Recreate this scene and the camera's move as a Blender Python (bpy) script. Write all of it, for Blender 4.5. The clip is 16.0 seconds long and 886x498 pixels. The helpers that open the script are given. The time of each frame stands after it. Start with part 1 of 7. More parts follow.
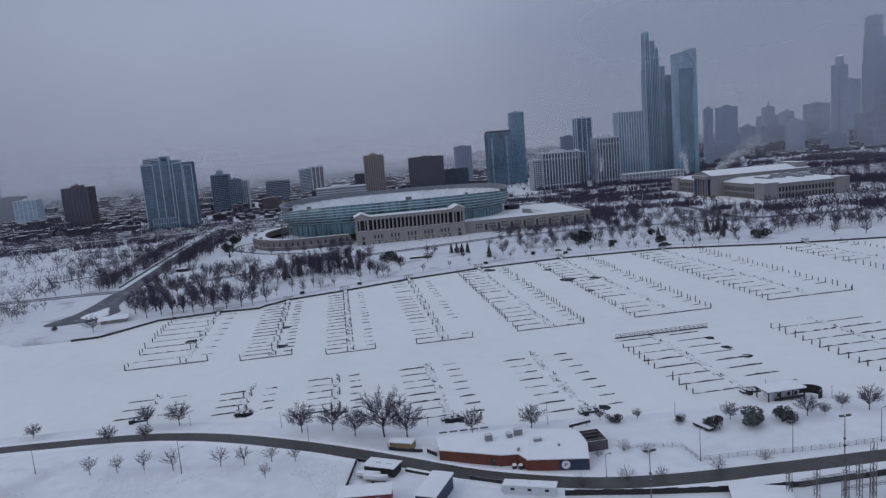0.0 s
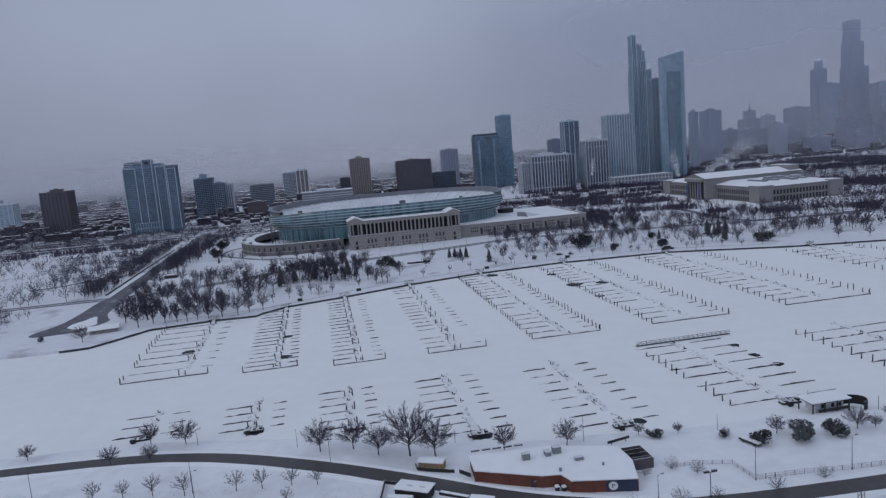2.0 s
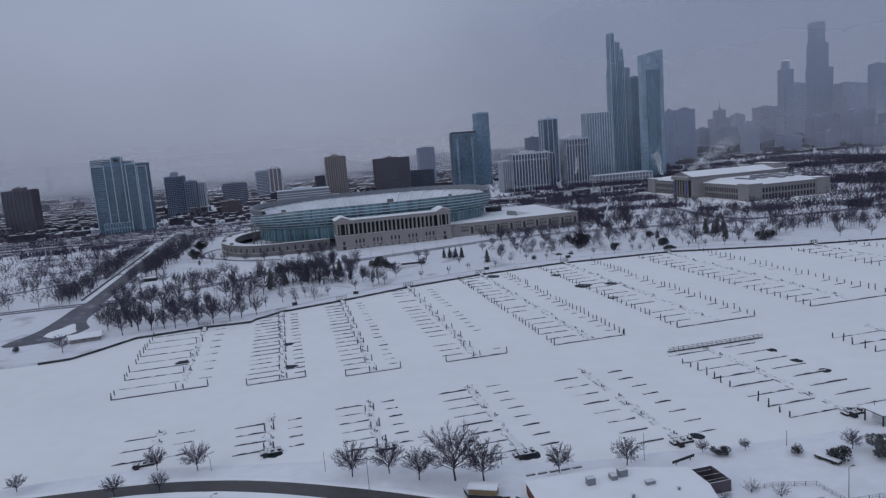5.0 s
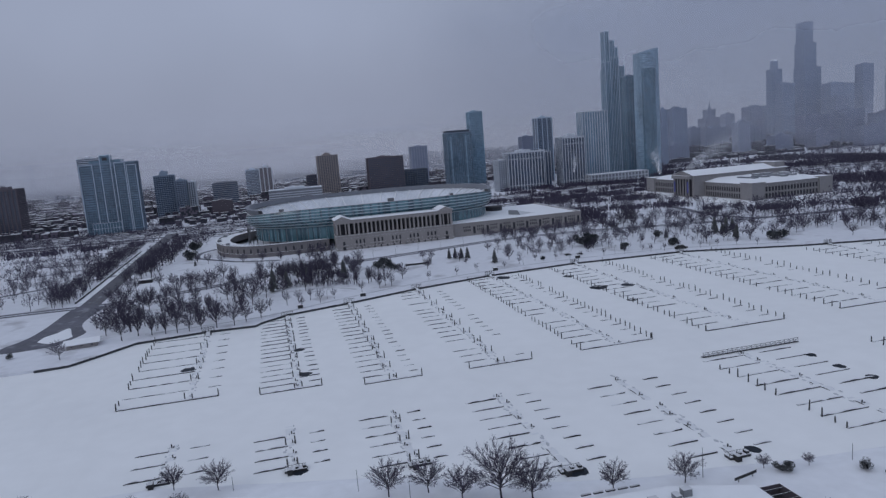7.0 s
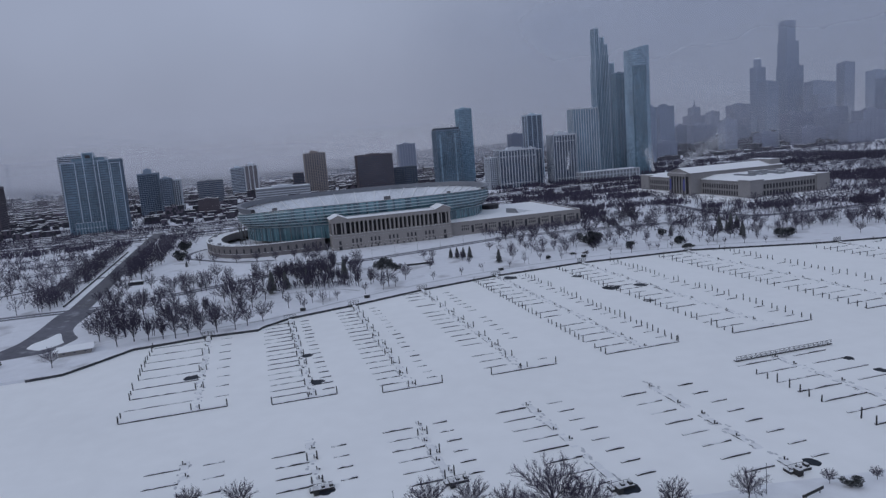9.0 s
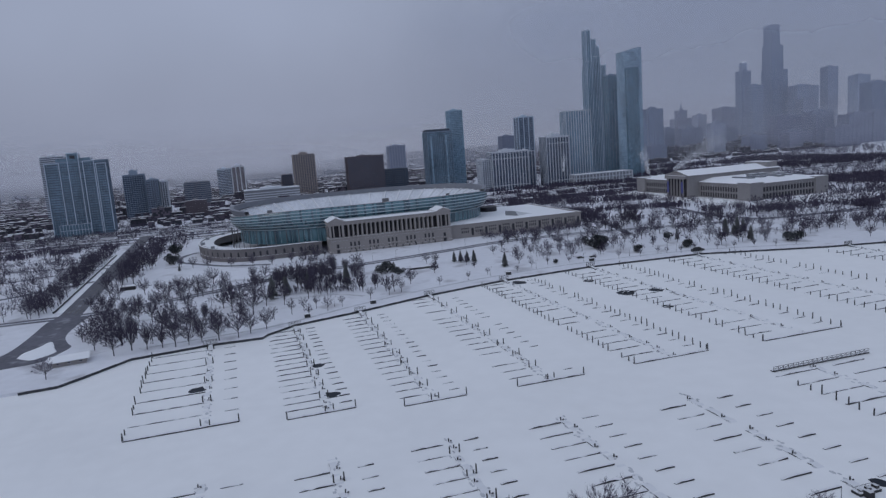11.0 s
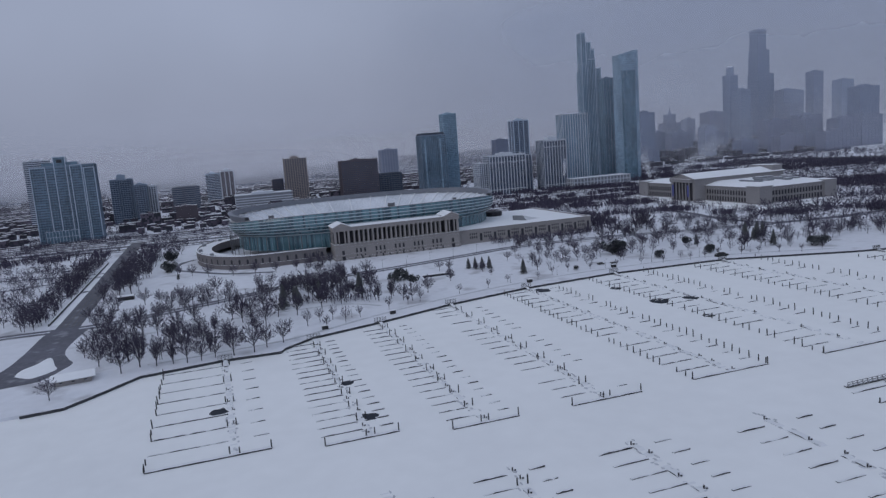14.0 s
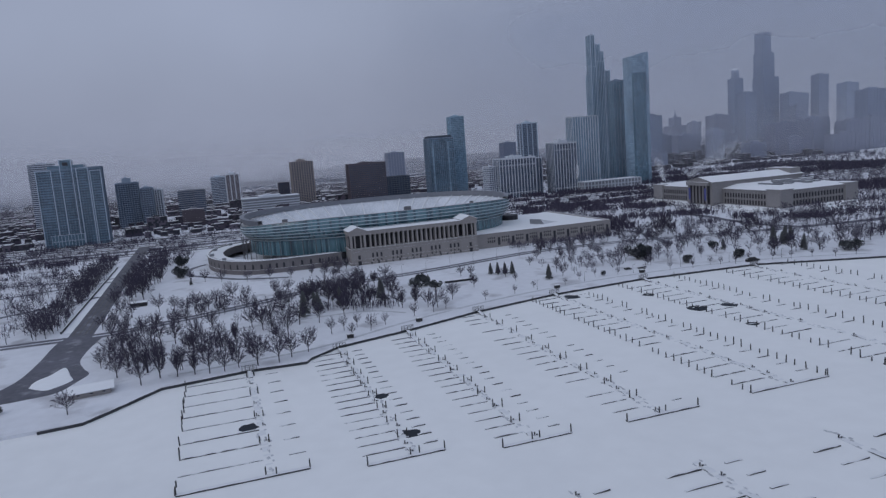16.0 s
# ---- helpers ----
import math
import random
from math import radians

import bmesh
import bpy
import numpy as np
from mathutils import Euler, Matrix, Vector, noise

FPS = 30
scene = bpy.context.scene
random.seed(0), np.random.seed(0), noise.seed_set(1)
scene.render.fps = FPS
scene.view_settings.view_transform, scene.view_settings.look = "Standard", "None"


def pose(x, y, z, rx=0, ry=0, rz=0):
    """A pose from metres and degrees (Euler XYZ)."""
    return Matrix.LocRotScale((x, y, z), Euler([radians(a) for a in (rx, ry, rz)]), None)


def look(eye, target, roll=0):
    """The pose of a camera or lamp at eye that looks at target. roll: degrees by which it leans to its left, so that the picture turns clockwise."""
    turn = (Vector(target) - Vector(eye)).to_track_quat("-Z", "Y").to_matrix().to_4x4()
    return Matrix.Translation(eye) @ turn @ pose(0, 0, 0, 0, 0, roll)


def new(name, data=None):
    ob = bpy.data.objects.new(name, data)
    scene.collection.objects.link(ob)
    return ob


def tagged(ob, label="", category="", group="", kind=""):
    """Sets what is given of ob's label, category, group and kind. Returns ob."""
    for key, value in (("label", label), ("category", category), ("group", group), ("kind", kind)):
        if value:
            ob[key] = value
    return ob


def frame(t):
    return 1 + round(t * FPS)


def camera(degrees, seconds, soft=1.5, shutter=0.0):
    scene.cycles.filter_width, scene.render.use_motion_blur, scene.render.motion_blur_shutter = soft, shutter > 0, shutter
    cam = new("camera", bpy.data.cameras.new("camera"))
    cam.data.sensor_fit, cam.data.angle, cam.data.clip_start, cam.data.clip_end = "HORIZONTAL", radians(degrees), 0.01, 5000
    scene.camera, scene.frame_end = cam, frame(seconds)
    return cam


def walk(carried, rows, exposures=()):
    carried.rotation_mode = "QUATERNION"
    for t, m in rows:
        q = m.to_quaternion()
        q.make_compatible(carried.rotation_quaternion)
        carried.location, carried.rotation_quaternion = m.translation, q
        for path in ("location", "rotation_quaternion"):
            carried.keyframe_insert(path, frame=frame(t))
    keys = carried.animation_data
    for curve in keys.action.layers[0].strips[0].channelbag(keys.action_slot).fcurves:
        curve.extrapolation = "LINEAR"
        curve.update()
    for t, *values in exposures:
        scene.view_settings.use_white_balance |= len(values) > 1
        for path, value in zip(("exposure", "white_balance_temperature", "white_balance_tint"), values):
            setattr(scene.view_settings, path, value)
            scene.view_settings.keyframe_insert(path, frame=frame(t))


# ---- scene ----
cam = camera(64.6, 16.0, soft=1.35)
PATH = [
    (0, (741.041, -83.9, 89.736), (739.082, -83.618, 89.445), -4.7),
    (0.5, (737.13, -87.024, 89.687), (735.174, -86.727, 89.397), -4.7),
    (1, (733.256, -90.146, 89.643), (731.302, -89.834, 89.354), -4.7),
    (1.5, (729.442, -93.195, 89.632), (727.49, -92.868, 89.345), -4.6),
    (2, (725.636, -96.1, 89.644), (723.686, -95.761, 89.359), -4.7),
    (2.5, (721.872, -99.182, 89.625), (719.925, -98.827, 89.339), -4.6),
    (3, (717.916, -102.188, 89.549), (715.972, -101.816, 89.261), -4.6),
    (3.5, (713.94, -104.998, 89.549), (711.999, -104.612, 89.259), -4.6),
    (4, (710.068, -107.799, 89.562), (708.131, -107.397, 89.27), -4.6),
    (6.5, (689.151, -121.732, 89.262), (687.227, -121.272, 88.963), -4.5),
    (7, (685.09, -124.439, 89.222), (683.169, -123.971, 88.922), -4.5),
    (7.5, (680.919, -127.157, 89.282), (679.001, -126.68, 88.979), -4.5),
    (8, (676.637, -129.778, 89.206), (674.722, -129.289, 88.9), -4.5),
    (8.5, (672.3, -132.407, 89.102), (670.389, -131.905, 88.795), -4.5),
    (9, (668.0, -135.1, 89.116), (666.093, -134.583, 88.807), -4.5),
    (11.5, (646.691, -147.853, 89.124), (644.799, -147.282, 88.819), -4.3),
    (12, (642.446, -150.298, 89.076), (640.555, -149.72, 88.772), -4.4),
    (12.5, (638.167, -152.713, 89.004), (636.28, -152.123, 88.702), -4.4),
    (13, (633.877, -155.205, 88.971), (631.996, -154.596, 88.67), -4.3),
    (13.5, (629.704, -157.657, 88.951), (627.823, -157.045, 88.652), -4.3),
    (14, (625.297, -159.971, 88.866), (623.416, -159.36, 88.569), -4.3),
    (14.5, (620.912, -162.404, 88.835), (619.031, -161.792, 88.54), -4.3),
    (15, (616.575, -164.806, 88.826), (614.693, -164.194, 88.533), -4.3),
    (15.5, (612.127, -167.071, 88.78), (610.245, -166.46, 88.49), -4.4),
    (16, (607.801, -169.443, 88.742), (605.919, -168.831, 88.455), -4.3),
]
walk(cam, [(t, look(eye, target, roll)) for t, eye, target, roll in PATH])

# ---- light ----
def build_world():
    w = bpy.data.worlds.new("overcast_sky")
    scene.world = w
    w.use_nodes = True
    nt = w.node_tree
    nt.nodes.clear()
    out = nt.nodes.new("ShaderNodeOutputWorld")
    bg = nt.nodes.new("ShaderNodeBackground")
    sky = nt.nodes.new("ShaderNodeTexSky")
    sky.sky_type = 'NISHITA'
    sky.sun_disc = False
    sky.sun_elevation = radians(26)
    sky.sun_rotation = radians(190)
    sky.air_density, sky.dust_density = 2.0, 6.0
    # a closed cloud deck: three times brighter overhead than at the horizon
    tc = nt.nodes.new("ShaderNodeTexCoord")
    sep = nt.nodes.new("ShaderNodeSeparateXYZ")
    nt.links.new(tc.outputs["Generated"], sep.inputs[0])
    ramp = nt.nodes.new("ShaderNodeValToRGB")
    ramp.color_ramp.interpolation = 'EASE'
    stops = [(0.0, (0.258, 0.288, 0.388)), (0.05, (0.268, 0.303, 0.412)), (0.2, (0.308, 0.354, 0.482)), (1.0, (0.405, 0.468, 0.605))]
    els = ramp.color_ramp.elements
    els[0].position, els[0].color = stops[0][0], (*stops[0][1], 1)
    els[1].position, els[1].color = stops[-1][0], (*stops[-1][1], 1)
    for p, c in stops[1:-1]:
        e = els.new(p)
        e.color = (*c, 1)
    nt.links.new(sep.outputs["Z"], ramp.inputs[0])
    # soft cloud unevenness
    noi = nt.nodes.new("ShaderNodeTexNoise")
    noi.inputs["Scale"].default_value = 2.2
    noi.inputs["Detail"].default_value = 4
    nt.links.new(tc.outputs["Generated"], noi.inputs["Vector"])
    mr = nt.nodes.new("ShaderNodeMapRange")
    mr.inputs["To Min"].default_value = 0.80
    mr.inputs["To Max"].default_value = 1.18
    nt.links.new(noi.outputs["Fac"], mr.inputs["Value"])
    mul = nt.nodes.new("ShaderNodeMix")
    mul.data_type, mul.blend_type = 'RGBA', 'MULTIPLY'
    mul.inputs["Factor"].default_value = 1
    nt.links.new(ramp.outputs[0], mul.inputs["A"])
    nt.links.new(mr.outputs[0], mul.inputs["B"])
    dim = nt.nodes.new("ShaderNodeMix")
    dim.data_type, dim.blend_type = 'RGBA', 'MULTIPLY'
    dim.inputs["Factor"].default_value = 1
    dim.inputs["B"].default_value = (0.08, 0.08, 0.08, 1)
    nt.links.new(sky.outputs[0], dim.inputs["A"])
    mix = nt.nodes.new("ShaderNodeMix")
    mix.data_type = 'RGBA'
    mix.inputs["Factor"].default_value = 0.97
    nt.links.new(dim.outputs["Result"], mix.inputs["A"])
    # the deck is thicker towards the north
    dot = nt.nodes.new("ShaderNodeVectorMath")
    dot.operation = 'DOT_PRODUCT'
    dot.inputs[1].default_value = (-0.45, 0.89, 0.0)
    nt.links.new(tc.outputs["Generated"], dot.inputs[0])
    thick = nt.nodes.new("ShaderNodeMapRange")
    thick.interpolation_type = 'SMOOTHSTEP'
    thick.inputs["From Min"].default_value, thick.inputs["From Max"].default_value = 0.2, 1.0
    thick.inputs["To Min"].default_value, thick.inputs["To Max"].default_value = 1.13, 0.84
    nt.links.new(dot.outputs["Value"], thick.inputs["Value"])
    mul2 = nt.nodes.new("ShaderNodeMix")
    mul2.data_type, mul2.blend_type = 'RGBA', 'MULTIPLY'
    mul2.inputs["Factor"].default_value = 1
    nt.links.new(mul.outputs["Result"], mul2.inputs["A"])
    nt.links.new(thick.outputs[0], mul2.inputs["B"])
    # and a little towards the south
    dot2 = nt.nodes.new("ShaderNodeVectorMath")
    dot2.operation = 'DOT_PRODUCT'
    dot2.inputs[1].default_value = (-0.45, -0.89, 0.0)
    nt.links.new(tc.outputs["Generated"], dot2.inputs[0])
    south = nt.nodes.new("ShaderNodeMapRange")
    south.interpolation_type = 'SMOOTHSTEP'
    south.inputs["From Min"].default_value, south.inputs["From Max"].default_value = 0.3, 0.95
    south.inputs["To Min"].default_value, south.inputs["To Max"].default_value = 1.0, 0.77
    nt.links.new(dot2.outputs["Value"], south.inputs["Value"])
    mul3 = nt.nodes.new("ShaderNodeMix")
    mul3.data_type, mul3.blend_type = 'RGBA', 'MULTIPLY'
    mul3.inputs["Factor"].default_value = 1
    nt.links.new(mul2.outputs["Result"], mul3.inputs["A"])
    nt.links.new(south.outputs[0], mul3.inputs["B"])
    nt.links.new(mul3.outputs["Result"], mix.inputs["B"])
    nt.links.new(mix.outputs["Result"], bg.inputs["Color"])
    bg.inputs["Strength"].default_value = 1.0
    nt.links.new(bg.outputs[0], out.inputs[0])
    sun = bpy.data.lights.new("sun", 'SUN')
    sun.energy, sun.angle, sun.color = 0.3, radians(25), (0.97, 0.97, 1.0)
    ob = new("sun", sun)
    ob.matrix_world = look((0, 0, 300), (-150, 330, 50))


build_world()


# ---- materials ----
def mat(name, col, rough=0.8, var=0.15, scale=1.0, bump=0.0, metal=0.0, snow=0.0, island=0.0, spec=0.5, col2=None, streak=None, patch=0.0, patch_col=(0.05, 0.05, 0.05), patch_scale=0.02):
    """A surface with two scales of unevenness; snow: how much of what faces up lies under snow."""
    m = bpy.data.materials.new(name)
    m.use_nodes = True
    nt = m.node_tree
    b = nt.nodes["Principled BSDF"]
    b.inputs["Roughness"].default_value, b.inputs["Metallic"].default_value = rough, metal
    b.inputs["Specular IOR Level"].default_value = spec
    geo = nt.nodes.new("ShaderNodeNewGeometry")
    mp = nt.nodes.new("ShaderNodeMapping")
    nt.links.new(geo.outputs["Position"], mp.inputs["Vector"])
    if streak:
        mp.inputs["Scale"].default_value = streak
    n1 = nt.nodes.new("ShaderNodeTexNoise")
    n1.inputs["Scale"].default_value, n1.inputs["Detail"].default_value = scale, 5
    n2 = nt.nodes.new("ShaderNodeTexNoise")
    n2.inputs["Scale"].default_value, n2.inputs["Detail"].default_value = scale * 0.09, 3
    for n in (n1, n2):
        nt.links.new(mp.outputs[0], n.inputs["Vector"])
    add = nt.nodes.new("ShaderNodeMath")
    add.operation = 'ADD'
    nt.links.new(n1.outputs["Fac"], add.inputs[0])
    nt.links.new(n2.outputs["Fac"], add.inputs[1])
    mr = nt.nodes.new("ShaderNodeMapRange")
    mr.inputs["From Min"].default_value, mr.inputs["From Max"].default_value = 0.6, 1.4
    nt.links.new(add.outputs[0], mr.inputs["Value"])
    fac = mr.outputs[0]
    if island:
        rnd = nt.nodes.new("ShaderNodeMath")
        rnd.operation = 'MULTIPLY_ADD'
        rnd.inputs[1].default_value = island
        nt.links.new(geo.outputs["Random Per Island"], rnd.inputs[0])
        nt.links.new(fac, rnd.inputs[2])
        sc = nt.nodes.new("ShaderNodeMath")
        sc.operation = 'DIVIDE'
        sc.inputs[1].default_value = 1 + island
        nt.links.new(rnd.outputs[0], sc.inputs[0])
        fac = sc.outputs[0]
    mix = nt.nodes.new("ShaderNodeMix")
    mix.data_type = 'RGBA'
    lo = tuple(max(0, c * (1 - var)) for c in col)
    hi = tuple(min(1, c * (1 + var)) for c in (col2 or col))
    mix.inputs["A"].default_value, mix.inputs["B"].default_value = (*lo, 1), (*hi, 1)
    nt.links.new(fac, mix.inputs["Factor"])
    colour = mix.outputs["Result"]
    if patch:
        n3 = nt.nodes.new("ShaderNodeTexNoise")
        n3.inputs["Scale"].default_value, n3.inputs["Detail"].default_value = patch_scale, 6
        nt.links.new(geo.outputs["Position"], n3.inputs["Vector"])
        pr = nt.nodes.new("ShaderNodeMapRange")
        pr.inputs["From Min"].default_value, pr.inputs["From Max"].default_value = 0.56, 0.68
        pr.inputs["To Max"].default_value = patch
        nt.links.new(n3.outputs["Fac"], pr.inputs["Value"])
        pm = nt.nodes.new("ShaderNodeMix")
        pm.data_type = 'RGBA'
        pm.inputs["B"].default_value = (*patch_col, 1)
        nt.links.new(pr.outputs[0], pm.inputs["Factor"])
        nt.links.new(colour, pm.inputs["A"])
        colour = pm.outputs["Result"]
    if snow:
        sep = nt.nodes.new("ShaderNodeSeparateXYZ")
        nt.links.new(geo.outputs["Normal"], sep.inputs[0])
        up = nt.nodes.new("ShaderNodeMapRange")
        up.inputs["From Min"].default_value, up.inputs["From Max"].default_value = 0.45, 0.7
        up.inputs["To Max"].default_value = snow
        nt.links.new(sep.outputs["Z"], up.inputs["Value"])
        sm = nt.nodes.new("ShaderNodeMix")
        sm.data_type = 'RGBA'
        sm.inputs["B"].default_value = (0.80, 0.81, 0.83, 1)
        nt.links.new(up.outputs[0], sm.inputs["Factor"])
        nt.links.new(colour, sm.inputs["A"])
        colour = sm.outputs["Result"]
    nt.links.new(colour, b.inputs["Base Color"])
    if bump:
        bp = nt.nodes.new("ShaderNodeBump")
        bp.inputs["Strength"].default_value, bp.inputs["Distance"].default_value = bump, 0.3
        nt.links.new(n1.outputs["Fac"], bp.inputs["Height"])
        nt.links.new(bp.outputs[0], b.inputs["Normal"])
    return m


M = dict(
    snow=mat("snow", (0.84, 0.85, 0.87), 0.75, 0.05, 0.25, bump=0.35, patch=0.10, patch_col=(0.55, 0.57, 0.62), patch_scale=0.03),
    ice=mat("snowy_ice", (0.845, 0.85, 0.85), 0.7, 0.045, 0.12, bump=0.25, patch=0.16, patch_col=(0.67, 0.68, 0.70), patch_scale=0.012),
    meadow=mat("thin_meadow_snow", (0.79, 0.80, 0.83), 0.8, 0.09, 0.25, bump=0.35, patch=0.42, patch_col=(0.45, 0.45, 0.49), patch_scale=0.03),
    lawn=mat("snowy_park", (0.71, 0.72, 0.76), 0.8, 0.08, 0.2, bump=0.3, patch=0.6, patch_col=(0.33, 0.32, 0.34), patch_scale=0.045),
    asphalt=mat("wet_asphalt", (0.06, 0.055, 0.055), 0.55, 0.25, 0.5, patch=0.35, patch_col=(0.13, 0.125, 0.13), patch_scale=0.12),
    slush=mat("slushy_road", (0.10, 0.10, 0.125), 0.7, 0.4, 0.35, patch=0.3, patch_col=(0.5, 0.51, 0.54), patch_scale=0.12),
    trod=mat("trodden_snow", (0.5, 0.51, 0.54), 0.8, 0.2, 0.4, patch=0.6, patch_col=(0.78, 0.79, 0.81), patch_scale=0.1),
    piling=mat("steel_sheet_piling", (0.04, 0.042, 0.05), 0.7, 0.4, 2.0, snow=0.9),
    dock=mat("weathered_dock_timber", (0.036, 0.036, 0.04), 0.8, 0.3, 3.0, snow=0.93),
    pile=mat("dark_pile", (0.03, 0.03, 0.033), 0.7, 0.3, 3.0, snow=0.6),
    # limestone drawn darker, the base wall's shade put into its colour
    shaded_stone=mat("shaded_limestone", (0.185, 0.172, 0.175), 0.85, 0.2, 0.8, bump=0.1, snow=1.0, streak=(1, 1, 0.25)),
    stone=mat("limestone", (0.30, 0.28, 0.272), 0.85, 0.12, 0.8, bump=0.1, snow=1.0),
    stone2=mat("pale_terracotta", (0.27, 0.26, 0.265), 0.85, 0.12, 0.6, snow=1.0),
    # dark tone for openings; shade put into set-back walls and soffit
    recess=mat("shaded_recess", (0.04, 0.039, 0.047), 0.8, 0.3, 0.5),
    teal=mat("teal_glass", (0.11, 0.215, 0.255), 0.22, 0.4, 0.35, spec=0.8, streak=(1, 1, 0.3)),
    teal2=mat("pale_teal_panel", (0.31, 0.43, 0.48), 0.4, 0.15, 0.3, snow=0.5),
    steel=mat("grey_metal_cladding", (0.22, 0.23, 0.25), 0.5, 0.15, 0.3, snow=0.7),
    seats=mat("snowy_seats", (0.52, 0.55, 0.59), 0.8, 0.12, 0.6, col2=(0.72, 0.74, 0.78)),
    canopy=mat("dark_canopy_metal", (0.16, 0.17, 0.195), 0.5, 0.15, 0.3),
    white=mat("white_metal", (0.75, 0.76, 0.78), 0.6, 0.06, 1.0),
    brick=mat("red_brick", (0.16, 0.055, 0.04), 0.85, 0.25, 3.0, snow=1.0),
    red=mat("red_paint", (0.16, 0.035, 0.045), 0.6, 0.2, 1.0, snow=1.0),
    navy=mat("navy_panel", (0.03, 0.04, 0.08), 0.5, 0.2, 1.0),
    black=mat("black_sheeting", (0.02, 0.02, 0.022), 0.7, 0.3, 1.0, snow=0.7),
    galv=mat("galvanised_steel", (0.13, 0.13, 0.14), 0.5, 0.2, 3.0),
    trailer=mat("white_trailer_wall", (0.55, 0.57, 0.6), 0.6, 0.08, 1.0, snow=1.0),
    tan=mat("tan_wood", (0.30, 0.22, 0.13), 0.8, 0.2, 2.0, snow=1.0),
    bark=mat("bark", (0.045, 0.040, 0.054), 0.9, 0.3, 2.0, snow=0.25),
    twig=mat("twigs", (0.064, 0.055, 0.089), 0.9, 0.35, 0.5, island=0.6, snow=0.1),
    pine=mat("evergreen", (0.024, 0.029, 0.034), 0.85, 0.4, 0.6, island=0.6, snow=0.12),
    grass=mat("dry_grass", (0.36, 0.34, 0.34), 0.9, 0.3, 0.5, island=0.8),
    # haze put into the colour: far walls paler and bluer than near
    farcity=mat("hazed_city_walls", (0.14, 0.15, 0.19), 0.85, 0.2, 0.1, island=2.5, col2=(0.25, 0.26, 0.31), snow=0.6),
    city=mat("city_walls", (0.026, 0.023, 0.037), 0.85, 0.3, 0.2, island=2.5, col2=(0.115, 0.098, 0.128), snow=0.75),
    flag=mat("blue_banner", (0.10, 0.11, 0.30), 0.7, 0.1, 1.0),
    steam=mat("steam", (0.8, 0.8, 0.82), 1.0, 0.02, 0.2),
)


def glass(name, col, var=0.3, rough=0.2, spread=0.2):
    """Curtain wall: panes differ one by one with their blinds and lights."""
    # tall soft tone patches put reflection-like variety into the glass colour
    m = mat(name, col, rough, var, 0.05, spec=0.8, streak=(1, 1, 0.35), snow=1.0)
    nt = m.node_tree
    b = nt.nodes["Principled BSDF"]
    src = b.inputs["Base Color"].links[0].from_socket
    geo = nt.nodes.new("ShaderNodeNewGeometry")
    div = nt.nodes.new("ShaderNodeVectorMath")
    div.operation = 'DIVIDE'
    div.inputs[1].default_value = (3.1, 3.1, 3.3)
    flo = nt.nodes.new("ShaderNodeVectorMath")
    flo.operation = 'FLOOR'
    wn = nt.nodes.new("ShaderNodeTexWhiteNoise")
    nt.links.new(geo.outputs["Position"], div.inputs[0])
    nt.links.new(div.outputs[0], flo.inputs[0])
    nt.links.new(flo.outputs[0], wn.inputs["Vector"])
    mr = nt.nodes.new("ShaderNodeMapRange")
    mr.inputs["To Min"].default_value, mr.inputs["To Max"].default_value = 1 - spread, 1 + spread
    nt.links.new(wn.outputs["Value"], mr.inputs["Value"])
    mul = nt.nodes.new("ShaderNodeMix")
    mul.data_type, mul.blend_type = 'RGBA', 'MULTIPLY'
    mul.inputs["Factor"].default_value = 1
    nt.links.new(src, mul.inputs["A"])
    nt.links.new(mr.outputs[0], mul.inputs["B"])
    nt.links.new(mul.outputs["Result"], b.inputs["Base Color"])
    return m


def windowed(m, size, share, tone):
    """Window openings of far walls: single cells of the wall stand darker or paler."""
    nt = m.node_tree
    b = nt.nodes["Principled BSDF"]
    src = b.inputs["Base Color"].links[0].from_socket
    geo = nt.nodes.new("ShaderNodeNewGeometry")
    div = nt.nodes.new("ShaderNodeVectorMath")
    div.operation = 'DIVIDE'
    div.inputs[1].default_value = size
    flo = nt.nodes.new("ShaderNodeVectorMath")
    flo.operation = 'FLOOR'
    wn = nt.nodes.new("ShaderNodeTexWhiteNoise")
    nt.links.new(geo.outputs["Position"], div.inputs[0])
    nt.links.new(div.outputs[0], flo.inputs[0])
    nt.links.new(flo.outputs[0], wn.inputs["Vector"])
    sep = nt.nodes.new("ShaderNodeSeparateXYZ")
    nt.links.new(geo.outputs["Normal"], sep.inputs[0])
    wall = nt.nodes.new("ShaderNodeMath")
    wall.operation = 'LESS_THAN'
    wall.inputs[1].default_value = 0.4
    nt.links.new(sep.outputs["Z"], wall.inputs[0])
    hit = nt.nodes.new("ShaderNodeMath")
    hit.operation = 'LESS_THAN'
    hit.inputs[1].default_value = share
    nt.links.new(wn.outputs["Value"], hit.inputs[0])
    both = nt.nodes.new("ShaderNodeMath")
    both.operation = 'MULTIPLY'
    nt.links.new(hit.outputs[0], both.inputs[0])
    nt.links.new(wall.outputs[0], both.inputs[1])
    mix = nt.nodes.new("ShaderNodeMix")
    mix.data_type = 'RGBA'
    mix.inputs["B"].default_value = (*tone, 1)
    nt.links.new(both.outputs[0], mix.inputs["Factor"])
    nt.links.new(src, mix.inputs["A"])
    nt.links.new(mix.outputs["Result"], b.inputs["Base Color"])


windowed(M["city"], (2.4, 2.4, 2.9), 0.45, (0.03, 0.032, 0.042))
windowed(M["teal"], (1.9, 1.9, 60.0), 0.42, (0.06, 0.11, 0.14))
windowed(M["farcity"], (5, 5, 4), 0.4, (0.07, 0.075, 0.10))

